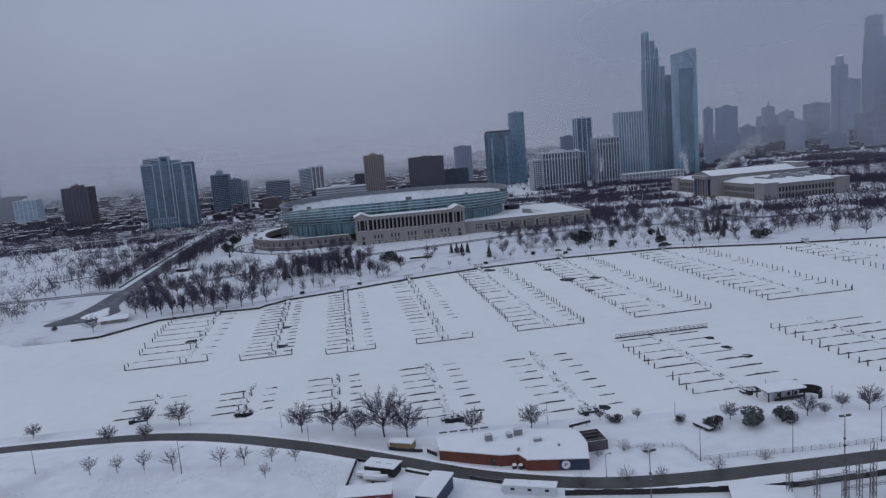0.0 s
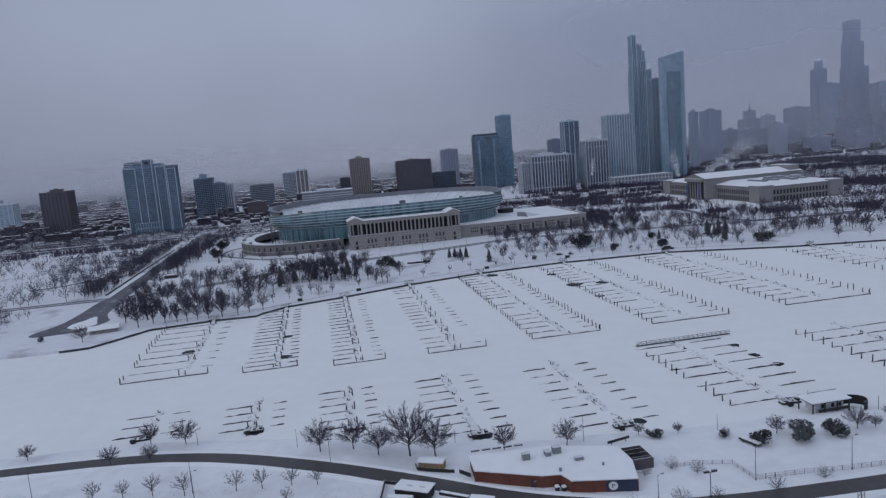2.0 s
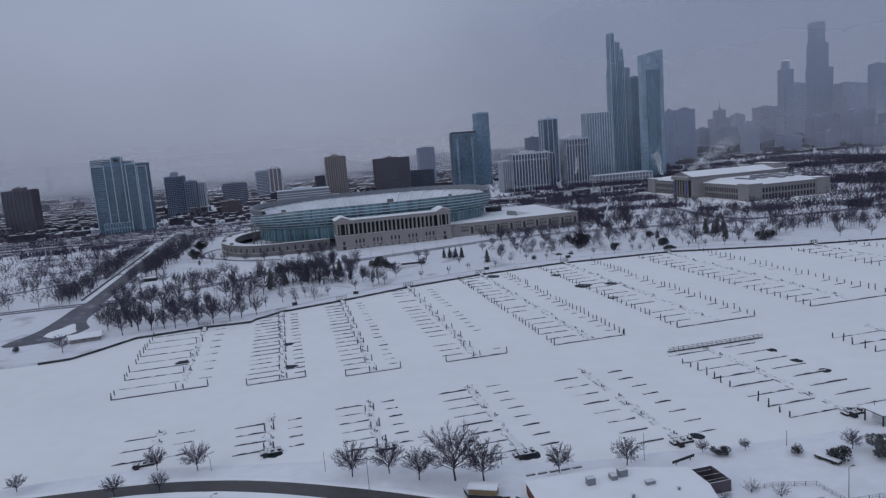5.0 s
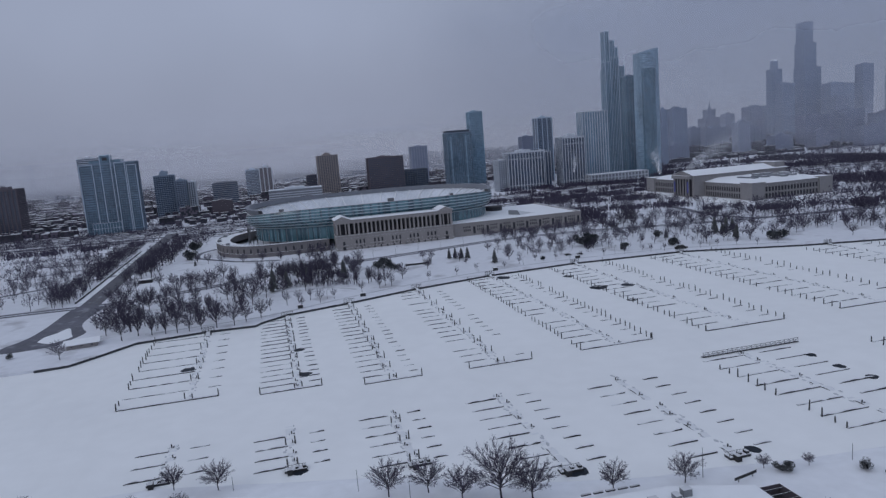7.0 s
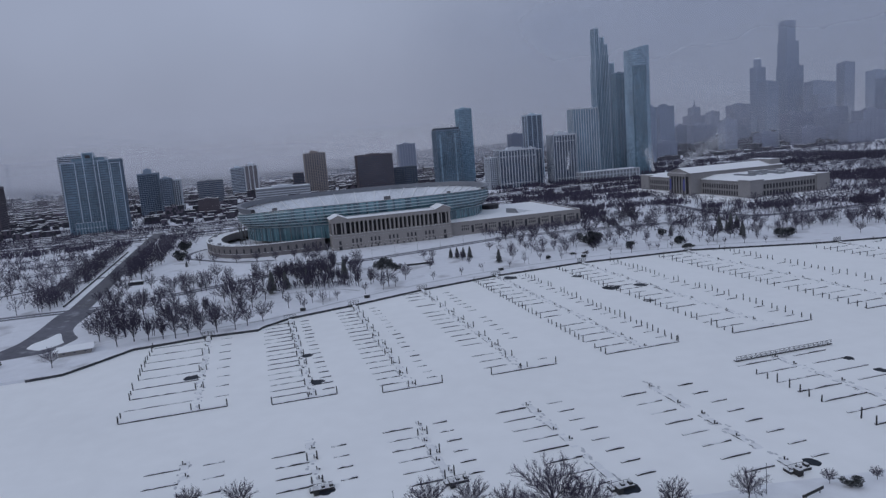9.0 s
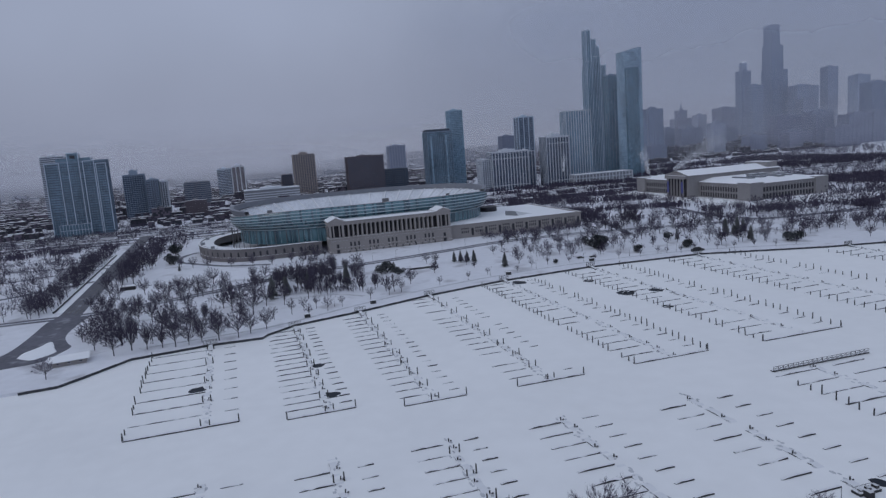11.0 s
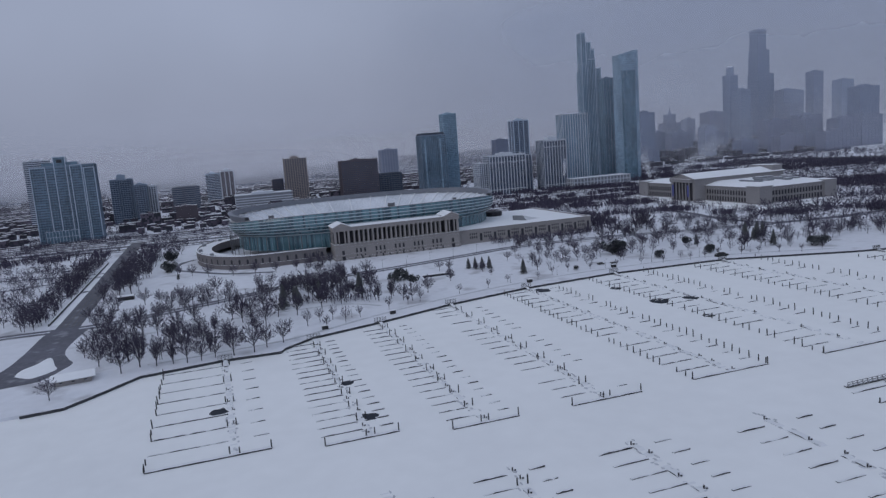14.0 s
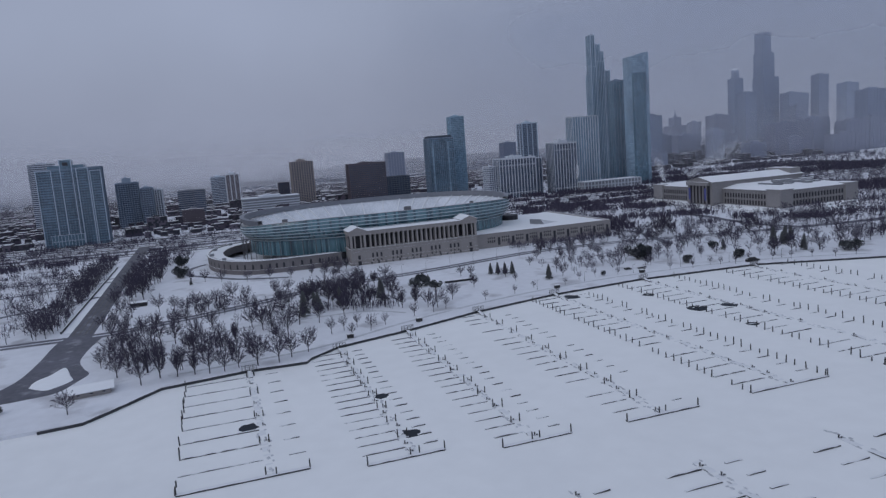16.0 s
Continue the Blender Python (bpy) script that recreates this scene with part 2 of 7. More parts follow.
# ---- mesh helpers ----
def box(bm, x0, x1, y0, y1, z0, z1, mi=0):
    v = [bm.verts.new(p) for p in ((x0, y0, z0), (x1, y0, z0), (x1, y1, z0), (x0, y1, z0), (x0, y0, z1), (x1, y0, z1), (x1, y1, z1), (x0, y1, z1))]
    for f in ((3, 2, 1, 0), (4, 5, 6, 7), (0, 1, 5, 4), (1, 2, 6, 5), (2, 3, 7, 6), (3, 0, 4, 7)):
        bm.faces.new([v[i] for i in f]).material_index = mi


def prism(bm, pts, z0, z1, top_scale=1.0, cap=True):
    """Upright wall round a counter-clockwise outline, with a lid."""
    n = len(pts)
    cx, cy = sum(p[0] for p in pts) / n, sum(p[1] for p in pts) / n
    lo = [bm.verts.new((x, y, z0)) for x, y in pts]
    hi = [bm.verts.new((cx + (x - cx) * top_scale, cy + (y - cy) * top_scale, z1)) for x, y in pts]
    for i in range(n):
        j = (i + 1) % n
        bm.faces.new((lo[i], lo[j], hi[j], hi[i]))
    if cap:
        bm.faces.new(hi)


def tube(bm, p, q, r0, r1, n=6, cap=True):
    p, q = Vector(p), Vector(q)
    d = (q - p).normalized()
    a = d.orthogonal().normalized()
    b = d.cross(a)
    ring = [[bm.verts.new(c + r * (math.cos(6.2832 * i / n) * a + math.sin(6.2832 * i / n) * b)) for i in range(n)] for c, r in ((p, r0), (q, r1))]
    for i in range(n):
        j = (i + 1) % n
        bm.faces.new((ring[0][i], ring[0][j], ring[1][j], ring[1][i]))
    if cap and n > 2:
        bm.faces.new(ring[1])


def mesh_of(name, bm, *materials):
    me = bpy.data.meshes.new(name)
    bm.normal_update()
    bm.to_mesh(me)
    bm.free()
    for m in materials:
        me.materials.append(m)
    return me


def part(name, bm, material, parent, label=""):
    ob = new(name, mesh_of(name, bm, material))
    ob.parent = parent
    return tagged(ob, label)


def piece(name, me, parent, at=(0, 0, 0)):
    """One more object on a shared mesh, under its thing."""
    ob = new(name, me)
    ob.parent = parent
    ob.location = at
    return ob


def thing(name, label, category, at=(0, 0, 0), group="", kind=""):
    ob = new(name)
    ob.location = at
    return tagged(ob, label, category, group, kind)


def whole(name, bm, material, label, category, kind="", group=""):
    return tagged(new(name, mesh_of(name, bm, material)), label, category, group, kind)


def strip(pts, width, z):
    """A band of the given width along a line on the ground."""
    bm = bmesh.new()
    rows = []
    for i, (x, y) in enumerate(pts):
        a, b = pts[max(i - 1, 0)], pts[min(i + 1, len(pts) - 1)]
        dx, dy = b[0] - a[0], b[1] - a[1]
        n = math.hypot(dx, dy)
        ox, oy = -dy / n * width / 2, dx / n * width / 2
        rows.append((bm.verts.new((x - ox, y - oy, z)), bm.verts.new((x + ox, y + oy, z))))
    for (a, b), (c, d) in zip(rows, rows[1:]):
        bm.faces.new((a, c, d, b))
    return bm


def smooth_line(pts, steps=5):
    """A Catmull-Rom line through the points."""
    out = []
    for i in range(len(pts) - 1):
        p = [Vector((*pts[min(max(k, 0), len(pts) - 1)], 0)) for k in (i - 1, i, i + 1, i + 2)]
        for s in range(steps):
            t = s / steps
            v = 0.5 * (2 * p[1] + (p[2] - p[0]) * t + (2 * p[0] - 5 * p[1] + 4 * p[2] - p[3]) * t * t + (3 * p[1] - p[0] - 3 * p[2] + p[3]) * t ** 3)
            out.append((v.x, v.y))
    return out + [tuple(pts[-1])]


LAND = 1.2

# ---- ground ----
SHORE = [(330, -330), (322, -300), (325, -280), (337, -267), (339, -248), (338, -222), (329, -213), (311, -197), (306, -162), (307.5, -138), (303, -135.5), (291, -121), (281, -85), (265, -41), (253, 10), (247.5, 71), (254, 154), (285, 228), (303, 295), (330, 420)]


DRIVE = [(196, -700), (192, -420), (192, -283), (194, -245), (191, -218), (169, -161), (146, -115), (136, -75), (129, -30), (117, 20), (106, 75), (112, 146), (125, 191), (148, 275), (165, 380), (180, 600)]


def build_ground():
    bm = bmesh.new()
    box(bm, 100, 1200, -4800, 4800, -1.0, 0.0)
    whole("water", bm, M["ice"], "frozen harbour basin under smooth wind-packed snow", "ice", "structure")
    pts = [(500, -4800), (330, -1500)] + SHORE + [(420, 900), (700, 4800), (-4900, 4800), (-4900, -4800)]
    bm = bmesh.new()
    prism(bm, pts, -0.6, LAND)
    whole("ground", bm, M["lawn"], "snow-covered parkland and city ground", "ground", "structure")
    # dark sheet-pile quay with a pale cap
    bm = bmesh.new()
    line = [(339.5, -236)] + SHORE[5:]
    for (x0, y0), (x1, y1) in zip(line, line[1:]):
        n = max(1, round(math.hypot(x1 - x0, y1 - y0) / 4))
        for k in range(n):
            a, b = k / n, (k + 1) / n
            p, q = (x0 + (x1 - x0) * a, y0 + (y1 - y0) * a), (x0 + (x1 - x0) * b, y0 + (y1 - y0) * b)
            dx, dy = q[0] - p[0], q[1] - p[1]
            d = math.hypot(dx, dy)
            ox, oy = dy / d * 0.35, -dx / d * 0.35
            h = LAND - 0.02 + 0.05 * math.sin(k * 2.1 + x0)
            prism(bm, [(p[0] - ox * 0.2, p[1] - oy * 0.2), (p[0] + ox, p[1] + oy), (q[0] + ox, q[1] + oy), (q[0] - ox * 0.2, q[1] - oy * 0.2)], -0.3, h)
    whole("quay_wall", bm, M["piling"], "dark steel sheet-pile quay wall along the frozen harbour", "quay wall", "structure")
    # island this side of the harbour, with a banked shore
    shore = smooth_line([(470, -420), (478, -260), (483, -202), (486, -164), (496, -131), (506, -99), (520, -73), (531, -41), (534, -19), (538, -1), (541, 28), (541, 42), (545, 66), (549, 90), (556, 160), (570, 400)], 4)
    bm = bmesh.new()
    cols = []
    for i, (x, y) in enumerate(shore):
        wob = 0.8 * noise.noise((x * 0.13, y * 0.13, 0))
        cols.append([bm.verts.new((x + wob + dx, y, z)) for dx, z in ((-1.5, -0.3), (0.6, 0.12), (3.0, 0.75), (5.5, LAND - 0.05), (9, LAND), (1400, LAND))])
    for a, b in zip(cols, cols[1:]):
        for k in range(5):
            bm.faces.new((a[k], a[k + 1], b[k + 1], b[k]))
    for f in bm.faces:
        f.smooth = True
    whole("island_ground", bm, M["meadow"], "snow-covered island shore with banked edge", "ground", "structure")
    road = smooth_line([(494, -330), (497, -240), (498, -203), (502, -166), (507, -145), (516, -124), (532, -98), (549, -75), (561, -60), (570, -46), (579, -26), (583.5, -5), (585.5, 17), (587, 40), (589, 90), (592, 300)], 5)
    whole("road", strip(road, 6.6, LAND + 0.03), M["asphalt"], "curving cleared asphalt drive between snow banks", "road", "structure")
    # snow berms along the drive
    for side in (-1, 1):
        bm = bmesh.new()
        rows = []
        for i, (x, y) in enumerate(road):
            a, b = road[max(i - 1, 0)], road[min(i + 1, len(road) - 1)]
            d = math.hypot(b[0] - a[0], b[1] - a[1])
            nx, ny = (b[1] - a[1]) / d * side, -(b[0] - a[0]) / d * side
            h = 0.35 + 0.2 * noise.noise((x * 0.3, y * 0.3, side))
            rows.append([bm.verts.new((x + nx * o, y + ny * o, z)) for o, z in ((3.1, LAND), (3.7, LAND + h), (4.6, LAND + h * 0.8), (5.8, LAND - 0.02))])
        for a, b in zip(rows, rows[1:]):
            for k in range(3):
                bm.faces.new((a[k], a[k + 1], b[k + 1], b[k]) if side < 0 else (a[k], b[k], b[k + 1], a[k + 1]))
        whole("snow_berm", bm, M["snow"], "low ploughed snow berm beside the drive", "snow bank", "structure")
    # park drives on the far side
    E = LAND + 0.03
    for side in (-3.4, 3.4):
        whole("road", strip([(x + side, y) for x, y in smooth_line(DRIVE)], 4.6, E), M["slush"], "slushy carriageway of the park drive past the stadium lawn", "road", "structure")
    whole("road", strip(smooth_line([(-16, 294), (30, 296), (75, 287), (112, 284), (140, 290), (155, 305), (161, 376), (150, 480)]), 8, E + 0.001), M["slush"], "dark curving road in front of the museum park", "road", "structure")
    whole("road", strip(smooth_line([(26, 177), (55, 184), (78, 186), (117, 175), (150, 165)]), 6, E + 0.001), M["slush"], "short dark access road beside the stadium wing", "road", "structure")
    whole("pavement", strip(smooth_line([(208, -228), (222, -215), (232, -197), (226, -164), (226, -122), (229, -93), (246, -76)]), 2.6, E), M["trod"], "trodden path between the park trees", "path", "structure")
    whole("road", strip([(256, -245), (200, -245), (60, -245), (-90, -246), (-260, -246)], 13, E + 0.004), M["slush"], "wide slushy street leading away from the harbour", "road", "structure")
    bm = bmesh.new()
    prism(bm, smooth_line([(190, -252), (205, -255), (240, -256), (268, -259), (290, -268), (298, -262), (297, -246), (294, -237.5), (283, -232.5), (272, -229), (262, -232.5), (246, -236.5), (225, -236), (200, -233)], 4), LAND - 0.1, E + 0.008)
    whole("road", bm, M["slush"], "broad wet turning area at the harbour end of the street", "road", "structure")
    for y in (-249.6, -246.6, -243.4, -240.6):
        whole("wheel_track", strip([(186, y), (60, y), (-90, y - 0.6), (-250, y - 0.6)], 0.9, E + 0.012), M["asphalt"], "dark wet wheel track along the street", "road", "structure")
    bm = bmesh.new()
    prism(bm, smooth_line([(281, -251), (288, -244), (286.5, -240), (279, -234.5), (271, -236.5), (254, -241.5), (264, -245.5), (272, -250.5), (281, -251)], 4), LAND, LAND + 0.3, 0.93)
    whole("traffic_island", bm, M["snow"], "snow-covered island in the turning area", "traffic island", "structure")
    for pts, w in (([(110, -330), (101, -312), (73.5, -268), (62, -252)], 6), ([(20, -350), (15, -323), (5, -290), (-6, -252)], 5), ([(-44, -360), (-47, -338), (-26, -269), (-24, -252)], 5)):
        whole("road", strip(smooth_line(pts), w, E + 0.003), M["slush"], "narrow slushy lane between trees", "road", "structure")
    whole("road", strip(smooth_line([(-45, -179), (-30, -190), (-10, -194), (10, -192), (23, -184), (45, -168), (63, -152), (80, -120)]), 5, E + 0.002), M["slush"], "curving slushy drive round the stadium's corner", "road", "structure")
    whole("pavement", strip(smooth_line([(296, -195), (293, -160), (288, -128), (268, -85), (252, -41), (240, 10), (235, 71), (242, 154), (272, 228)]), 2.4, E), M["trod"], "partly cleared lakefront footpath", "path", "structure")
    bm = bmesh.new()
    box(bm, -90, 176, -257.4, -256.6, LAND - 0.05, LAND + 1.3)
    whole("retaining_wall", bm, M["piling"], "long low dark retaining wall beside the street", "wall", "structure")
    whole("pavement", strip([(176, -253.5), (-90, -253.5)], 4.5, E + 0.002), M["snow"], "snow-covered pavement along the street", "pavement", "structure")
    # rail and motorway corridor
    for x, w, m in ((-168, 7, "slush"), (-186, 10, "asphalt"), (-215, 16, "slush"), (-245, 9, "asphalt"), (-262, 7, "asphalt"), (-282, 14, "slush"), (-304, 8, "asphalt"), (-330, 14, "asphalt")):
        whole("road", strip([(x - 60, -1500), (x - 20, -400), (x, -150), (x - 10, 200), (x - 40, 700), (x - 150, 1600)], w, E + 0.01), M[m], "multi-lane motorway and rail corridor behind the park", "road", "structure")


build_ground()

# ---- stadium ----
BOWL = (-34.7, -21.1, 78.4, 125.7, 2.4)


def oval(s, n=96, a0=0.0, a1=2 * math.pi, ds=0.0):
    cx, cy, a, b, e = BOWL
    out = []
    for i in range(n):
        th = a0 + (a1 - a0) * i / (n if a1 - a0 > 6.28 else n - 1)
        c, sn = math.cos(th), math.sin(th)
        out.append((cx + (a * s + ds) * math.copysign(abs(c) ** (2 / e), c), cy + (b * s + ds) * math.copysign(abs(sn) ** (2 / e), sn)))
    return out


def loft(bm, rings, closed=True):
    """Faces between rings of equally many points (x, y, z)."""
    rows = [[bm.verts.new(p) for p in r] for r in rings]
    n = len(rows[0])
    for a, b in zip(rows, rows[1:]):
        for i in range(n if closed else n - 1):
            j = (i + 1) % n
            bm.faces.new((a[i], a[j], b[j], b[i]))


def dip(z, y):
    """The bowl's rim sinks towards its south end and a little towards the north."""
    v = (y - BOWL[1]) / BOWL[3]
    return z if z < 21.6 else 21.5 + (z - 21.5) * (1 - 0.30 * max(0, -v) ** 4 - 0.14 * max(0, v) ** 4)


def ring(s, z, n=96, ds=0.0):
    return [(x, y, dip(z, y)) for x, y in oval(s, n, ds=ds)]


def build_stadium():
    st = thing("stadium", "snowy oval stadium with teal glass bowl above limestone colonnade", "stadium", (0, 0, 0))
    # lower glass hall
    bm = bmesh.new()
    loft(bm, [ring(0.93, 9), ring(0.935, 21.6)])
    part("glass_hall", bm, M["teal"], st, "lower teal glass wall")
    for i, (x, y) in enumerate(oval(0.937, 110)):
        if x > -70:
            bm = bmesh.new()
            tube(bm, (x, y, 9), (x, y, 21.6), 0.16, 0.16, 5)
            part("mullion", bm, M["teal2"], st)
    # banded tiers that bulge outwards
    prof = [(21.5, 0.95), (24.5, 0.972), (27.4, 0.988), (30.3, 0.997), (33.2, 1.0), (36.0, 0.997), (38.6, 0.99)]
    for k in range(6):
        (z0, s0), (z1, s1) = prof[k], prof[k + 1]
        h = z1 - z0
        bm = bmesh.new()
        loft(bm, [ring(s0, z0 + h * 0.27), ring(s1, z1)])
        tier = part("glass_tier", bm, M["teal"], st, "curved band of teal glazing")
        bm = bmesh.new()
        loft(bm, [ring(s0, z0, ds=-0.6), ring(s0, z0, ds=0.45), ring(s0 + (s1 - s0) * 0.3, z0 + h * 0.17, ds=0.45), ring(s0 + (s1 - s0) * 0.36, z0 + h * 0.27, ds=-0.1)])
        part("spandrel", bm, M["teal2"], tier, "pale teal spandrel ledge")
        bm = bmesh.new()
        lo, hi = oval(s0, 220, ds=0.25), oval(s1, 220, ds=0.15)
        for (x0, y0), (x1, y1) in zip(lo, hi):
            if x0 > -60:
                tube(bm, (x0, y0, dip(z0 + h * 0.3, y0)), (x1, y1, dip(z1, y1)), 0.13, 0.13, 3, False)
        fins = part("glazing_lattice", bm, M["steel"], tier)
        fins["kind"] = "stuff"
    # soffit under the bulge, rim, roof edge
    bm = bmesh.new()
    loft(bm, [ring(0.93, 21.4), ring(0.95, 21.5)])
    part("soffit", bm, M["recess"], st)
    bm = bmesh.new()
    loft(bm, [ring(0.99, 38.6, ds=0.3), ring(0.99, 39.0, ds=0.3), ring(0.975, 39.0), ring(0.965, 38.2)])
    part("rim", bm, M["steel"], st, "grey metal rim")
    # west canopy band, dark against the white seats
    bm = bmesh.new()
    a0, a1 = radians(62), radians(298)
    def arc(s, z0, rise):
        return [(x, y, z0 + rise * max(0, math.sin((i + 0.5) / 80 * math.pi)) ** 0.6) for i, (x, y) in enumerate(oval(s, 80, a0, a1))]
    loft(bm, [arc(0.985, 32, 7.5), arc(1.0, 38.5, 4.0), arc(0.968, 38.6, 4.0), arc(0.955, 32, 6.4)], closed=False)
    part("canopy", bm, M["canopy"], st, "grey metal canopy along the far rim")
    # seating bowl
    bm = bmesh.new()
    loft(bm, [ring(0.965, 38.4), ring(0.955, 37.4), ring(0.80, 25.5), ring(0.795, 22.5), ring(0.52, 8.0)])
    part("seating_bowl", bm, M["seats"], st, "snow-filled seating rows")
    # aisle walls dividing the upper deck
    hi, lo = oval(0.955, 46), oval(0.80, 46)
    for (x1, y1), (x0, y0) in zip(hi, lo):
        if x1 < 10:
            bm = bmesh.new()
            d = Vector((x0 - x1, y0 - y1, 0)).normalized()
            n = Vector((-d.y, d.x, 0)) * 0.55
            p = [(x1 + n.x, y1 + n.y), (x1 - n.x, y1 - n.y), (x0 - n.x, y0 - n.y), (x0 + n.x, y0 + n.y)]
            zs = (dip(38.9, y1), dip(38.9, y1), dip(26.6, y0), dip(26.6, y0))
            v = [bm.verts.new((*a, z)) for a, z in zip(p, zs)] + [bm.verts.new((*a, z - 1.8)) for a, z in zip(p, zs)]
            for f in ((0, 1, 2, 3), (0, 4, 5, 1), (1, 5, 6, 2), (2, 6, 7, 3), (3, 7, 4, 0)):
                bm.faces.new([v[i] for i in f])
            part("aisle_wall", bm, M["white"], st)
    bm = bmesh.new()
    prism(bm, oval(0.53, 64), 7.4, 8.0)
    part("playing_field", bm, M["snow"], st, "snow-covered pitch")
    # curved limestone base at the south end
    base = [(58, -78)] + [(46, -79), (45, -128)]
    for k in range(25):
        th = -math.pi * k / 24
        base.append((-36 + 80 * math.cos(th) ** 1 if abs(math.cos(th)) < 1 else -36 + 80 * math.cos(th), -132 + 49 * math.sin(th)))
    base += [(-128, -128), (-128, 60), (-60, 92)]
    inner = [(-28 + (x + 36) * 0.86, -96 + (y + 100) * 0.84) for x, y in base[1:29]]
    bm = bmesh.new()
    outer = [(x + 8, y + 4) for x, y in base[1:29]]
    def scaled(k, j, z):
        return [(-28 + (x + 28) * k, -128 + (y + 128) * j, z) for x, y in outer]
    loft(bm, [[(x, y, LAND) for x, y in outer], scaled(1, 1, 4.2), scaled(1.003, 1.004, 4.3), scaled(1.003, 1.004, 4.7), scaled(1, 1, 4.8), scaled(1, 1, 10.9), scaled(1.008, 1.012, 11.0), scaled(1.008, 1.012, 11.9), scaled(0.99, 0.985, 11.9), scaled(0.985, 0.98, 11.2), [(x, y, 11.2) for x, y in inner], [(x, y, 5.0) for x, y in inner]], closed=False)
    part("base_wall", bm, M["shaded_stone"], st, "curved limestone base wall with snowy terrace")
    # arched openings along the base wall
    for (x0, y0), (x1, y1) in zip(outer, outer[1:]):
        d = math.hypot(x1 - x0, y1 - y0)
        for k in range(max(1, int(d / 6.5))):
            f = (k + 0.5) / max(1, int(d / 6.5))
            x, y = x0 + (x1 - x0) * f, y0 + (y1 - y0) * f
            bm = bmesh.new()
            prof2 = [(-0.85, 0), (0.85, 0), (0.85, 2.9), (0.6, 3.5), (0, 3.8), (-0.6, 3.5), (-0.85, 2.9)]
            tx, ty = (x1 - x0) / d, (y1 - y0) / d
            nx, ny = -ty, tx
            if nx * (x + 36) + ny * (y + 110) < 0:
                nx, ny = -nx, -ny
            fr = [bm.verts.new((x + tx * u + nx * 0.12, y + ty * u + ny * 0.12, 5.4 + w)) for u, w in prof2]
            bk = [bm.verts.new((x + tx * u - nx * 0.3, y + ty * u - ny * 0.3, 5.4 + w)) for u, w in prof2]
            bm.faces.new(fr)
            for i in range(7):
                bm.faces.new((fr[i], fr[(i + 1) % 7], bk[(i + 1) % 7], bk[i]))
            part("arched_opening", bm, M["recess"], st)
    # lower hall pillars in the gap between terrace and bowl
    for (x, y) in oval(0.985, 60, ds=2):
        if x > -95 and y < -90:
            bm = bmesh.new()
            tube(bm, (x, y, 4), (x, y, 22), 0.35, 0.35, 6)
            part("pillar", bm, M["galv"], st)
    # parapet rail round the terrace and small huts on it
    bm = bmesh.new()
    edge = scaled(0.978, 0.972, 11.2)
    for (xa, ya, _), (xb, yb, _) in zip(edge, edge[1:]):
        tube(bm, (xa, ya, 12.3), (xb, yb, 12.3), 0.09, 0.09, 4, False)
        for k in range(4):
            f = k / 4
            tube(bm, (xa + (xb - xa) * f, ya + (yb - ya) * f, 11.1), (xa + (xb - xa) * f, ya + (yb - ya) * f, 12.35), 0.07, 0.07, 4, False)
    part("terrace_rail", bm, M["galv"], st, "thin grey terrace railing")
    for k in (9, 13, 17, 21):
        x, y, _ = scaled(0.95, 0.93, 0)[k]
        bm = bmesh.new()
        box(bm, x - 1.6, x + 1.6, y - 1.6, y + 1.6, 11.1, 13.4)
        part("terrace_hut", bm, M["steel"], st, "grey hut on the terrace")
    # dark ramp tower at the north end of the bowl
    for y, w in ((110.5, 9),):
        bm = bmesh.new()
        prism(bm, [(-34 + 10 * math.cos(0.5236 * k), y + w * math.sin(0.5236 * k)) for k in range(12)], LAND, 17)
        part("ramp_tower", bm, M["recess"], st, "dark ramp tower")
    # boards and camera stands that break the rim
    for th, wd, hh in ((2, 3.0, 3.4), (-46, 2.2, 2.6), (-64, 1.6, 2.0), (30, 1.6, 2.0)):
        x, y = oval(0.965, 2, radians(th), radians(th + 1))[0]
        bm = bmesh.new()
        box(bm, x - 0.6, x + 0.6, y - wd, y + wd, dip(38.2, y), dip(38.6, y) + hh)
        part("rim_cabin", bm, M["galv"], st, "small grey cabin on the rim")
    # north wing
    bm = bmesh.new()
    box(bm, -60, 60, 37.6, 168, LAND, 12.6)
    box(bm, 59, 60.5, 38, 168.3, 12.6, 13.6)
    box(bm, -60, 58.9, 167.2, 168.5, 12.6, 13.6)
    part("north_wing", bm, M["stone"], st, "long low limestone wing with snowy roof terrace")
    me = None
    for g in range(9):
        for k in range(4):
            for z0, h in ((8.6, 1.5), (5.4, 2.1)):
                bm = bmesh.new()
                y = 49 + g * 13.2 + k * 1.9
                box(bm, 59.6, 60.12, y, y + 1.0, z0, z0 + h)
                part("window", bm, M["recess"], st)
        bm = bmesh.new()
        y = 49 + g * 13.2 + 9.3
        box(bm, 59.6, 60.14, y, y + 2.2, 3.0, 9.4)
        part("doorway", bm, M["recess"], st)
    # ramp behind the wing
    bm = bmesh.new()
    v = [bm.verts.new(p) for p in ((20, 108, 12), (34, 116, 12), (30, 140, 12), (14, 138, 12), (20, 108, 17), (30, 114, 17), (26, 130, 13), (14, 128, 13))]
    for f in ((4, 5, 6, 7), (0, 1, 5, 4), (1, 2, 6, 5), (2, 3, 7, 6), (3, 0, 4, 7)):
        bm.faces.new([v[i] for i in f])
    part("ramp", bm, M["steel"], st, "dark curved ramp")

    # colonnade
    XF = 66.0
    y0, y1 = -69.5, 37.5
    p0, p1 = -56.5, 25.0
    bm = bmesh.new()
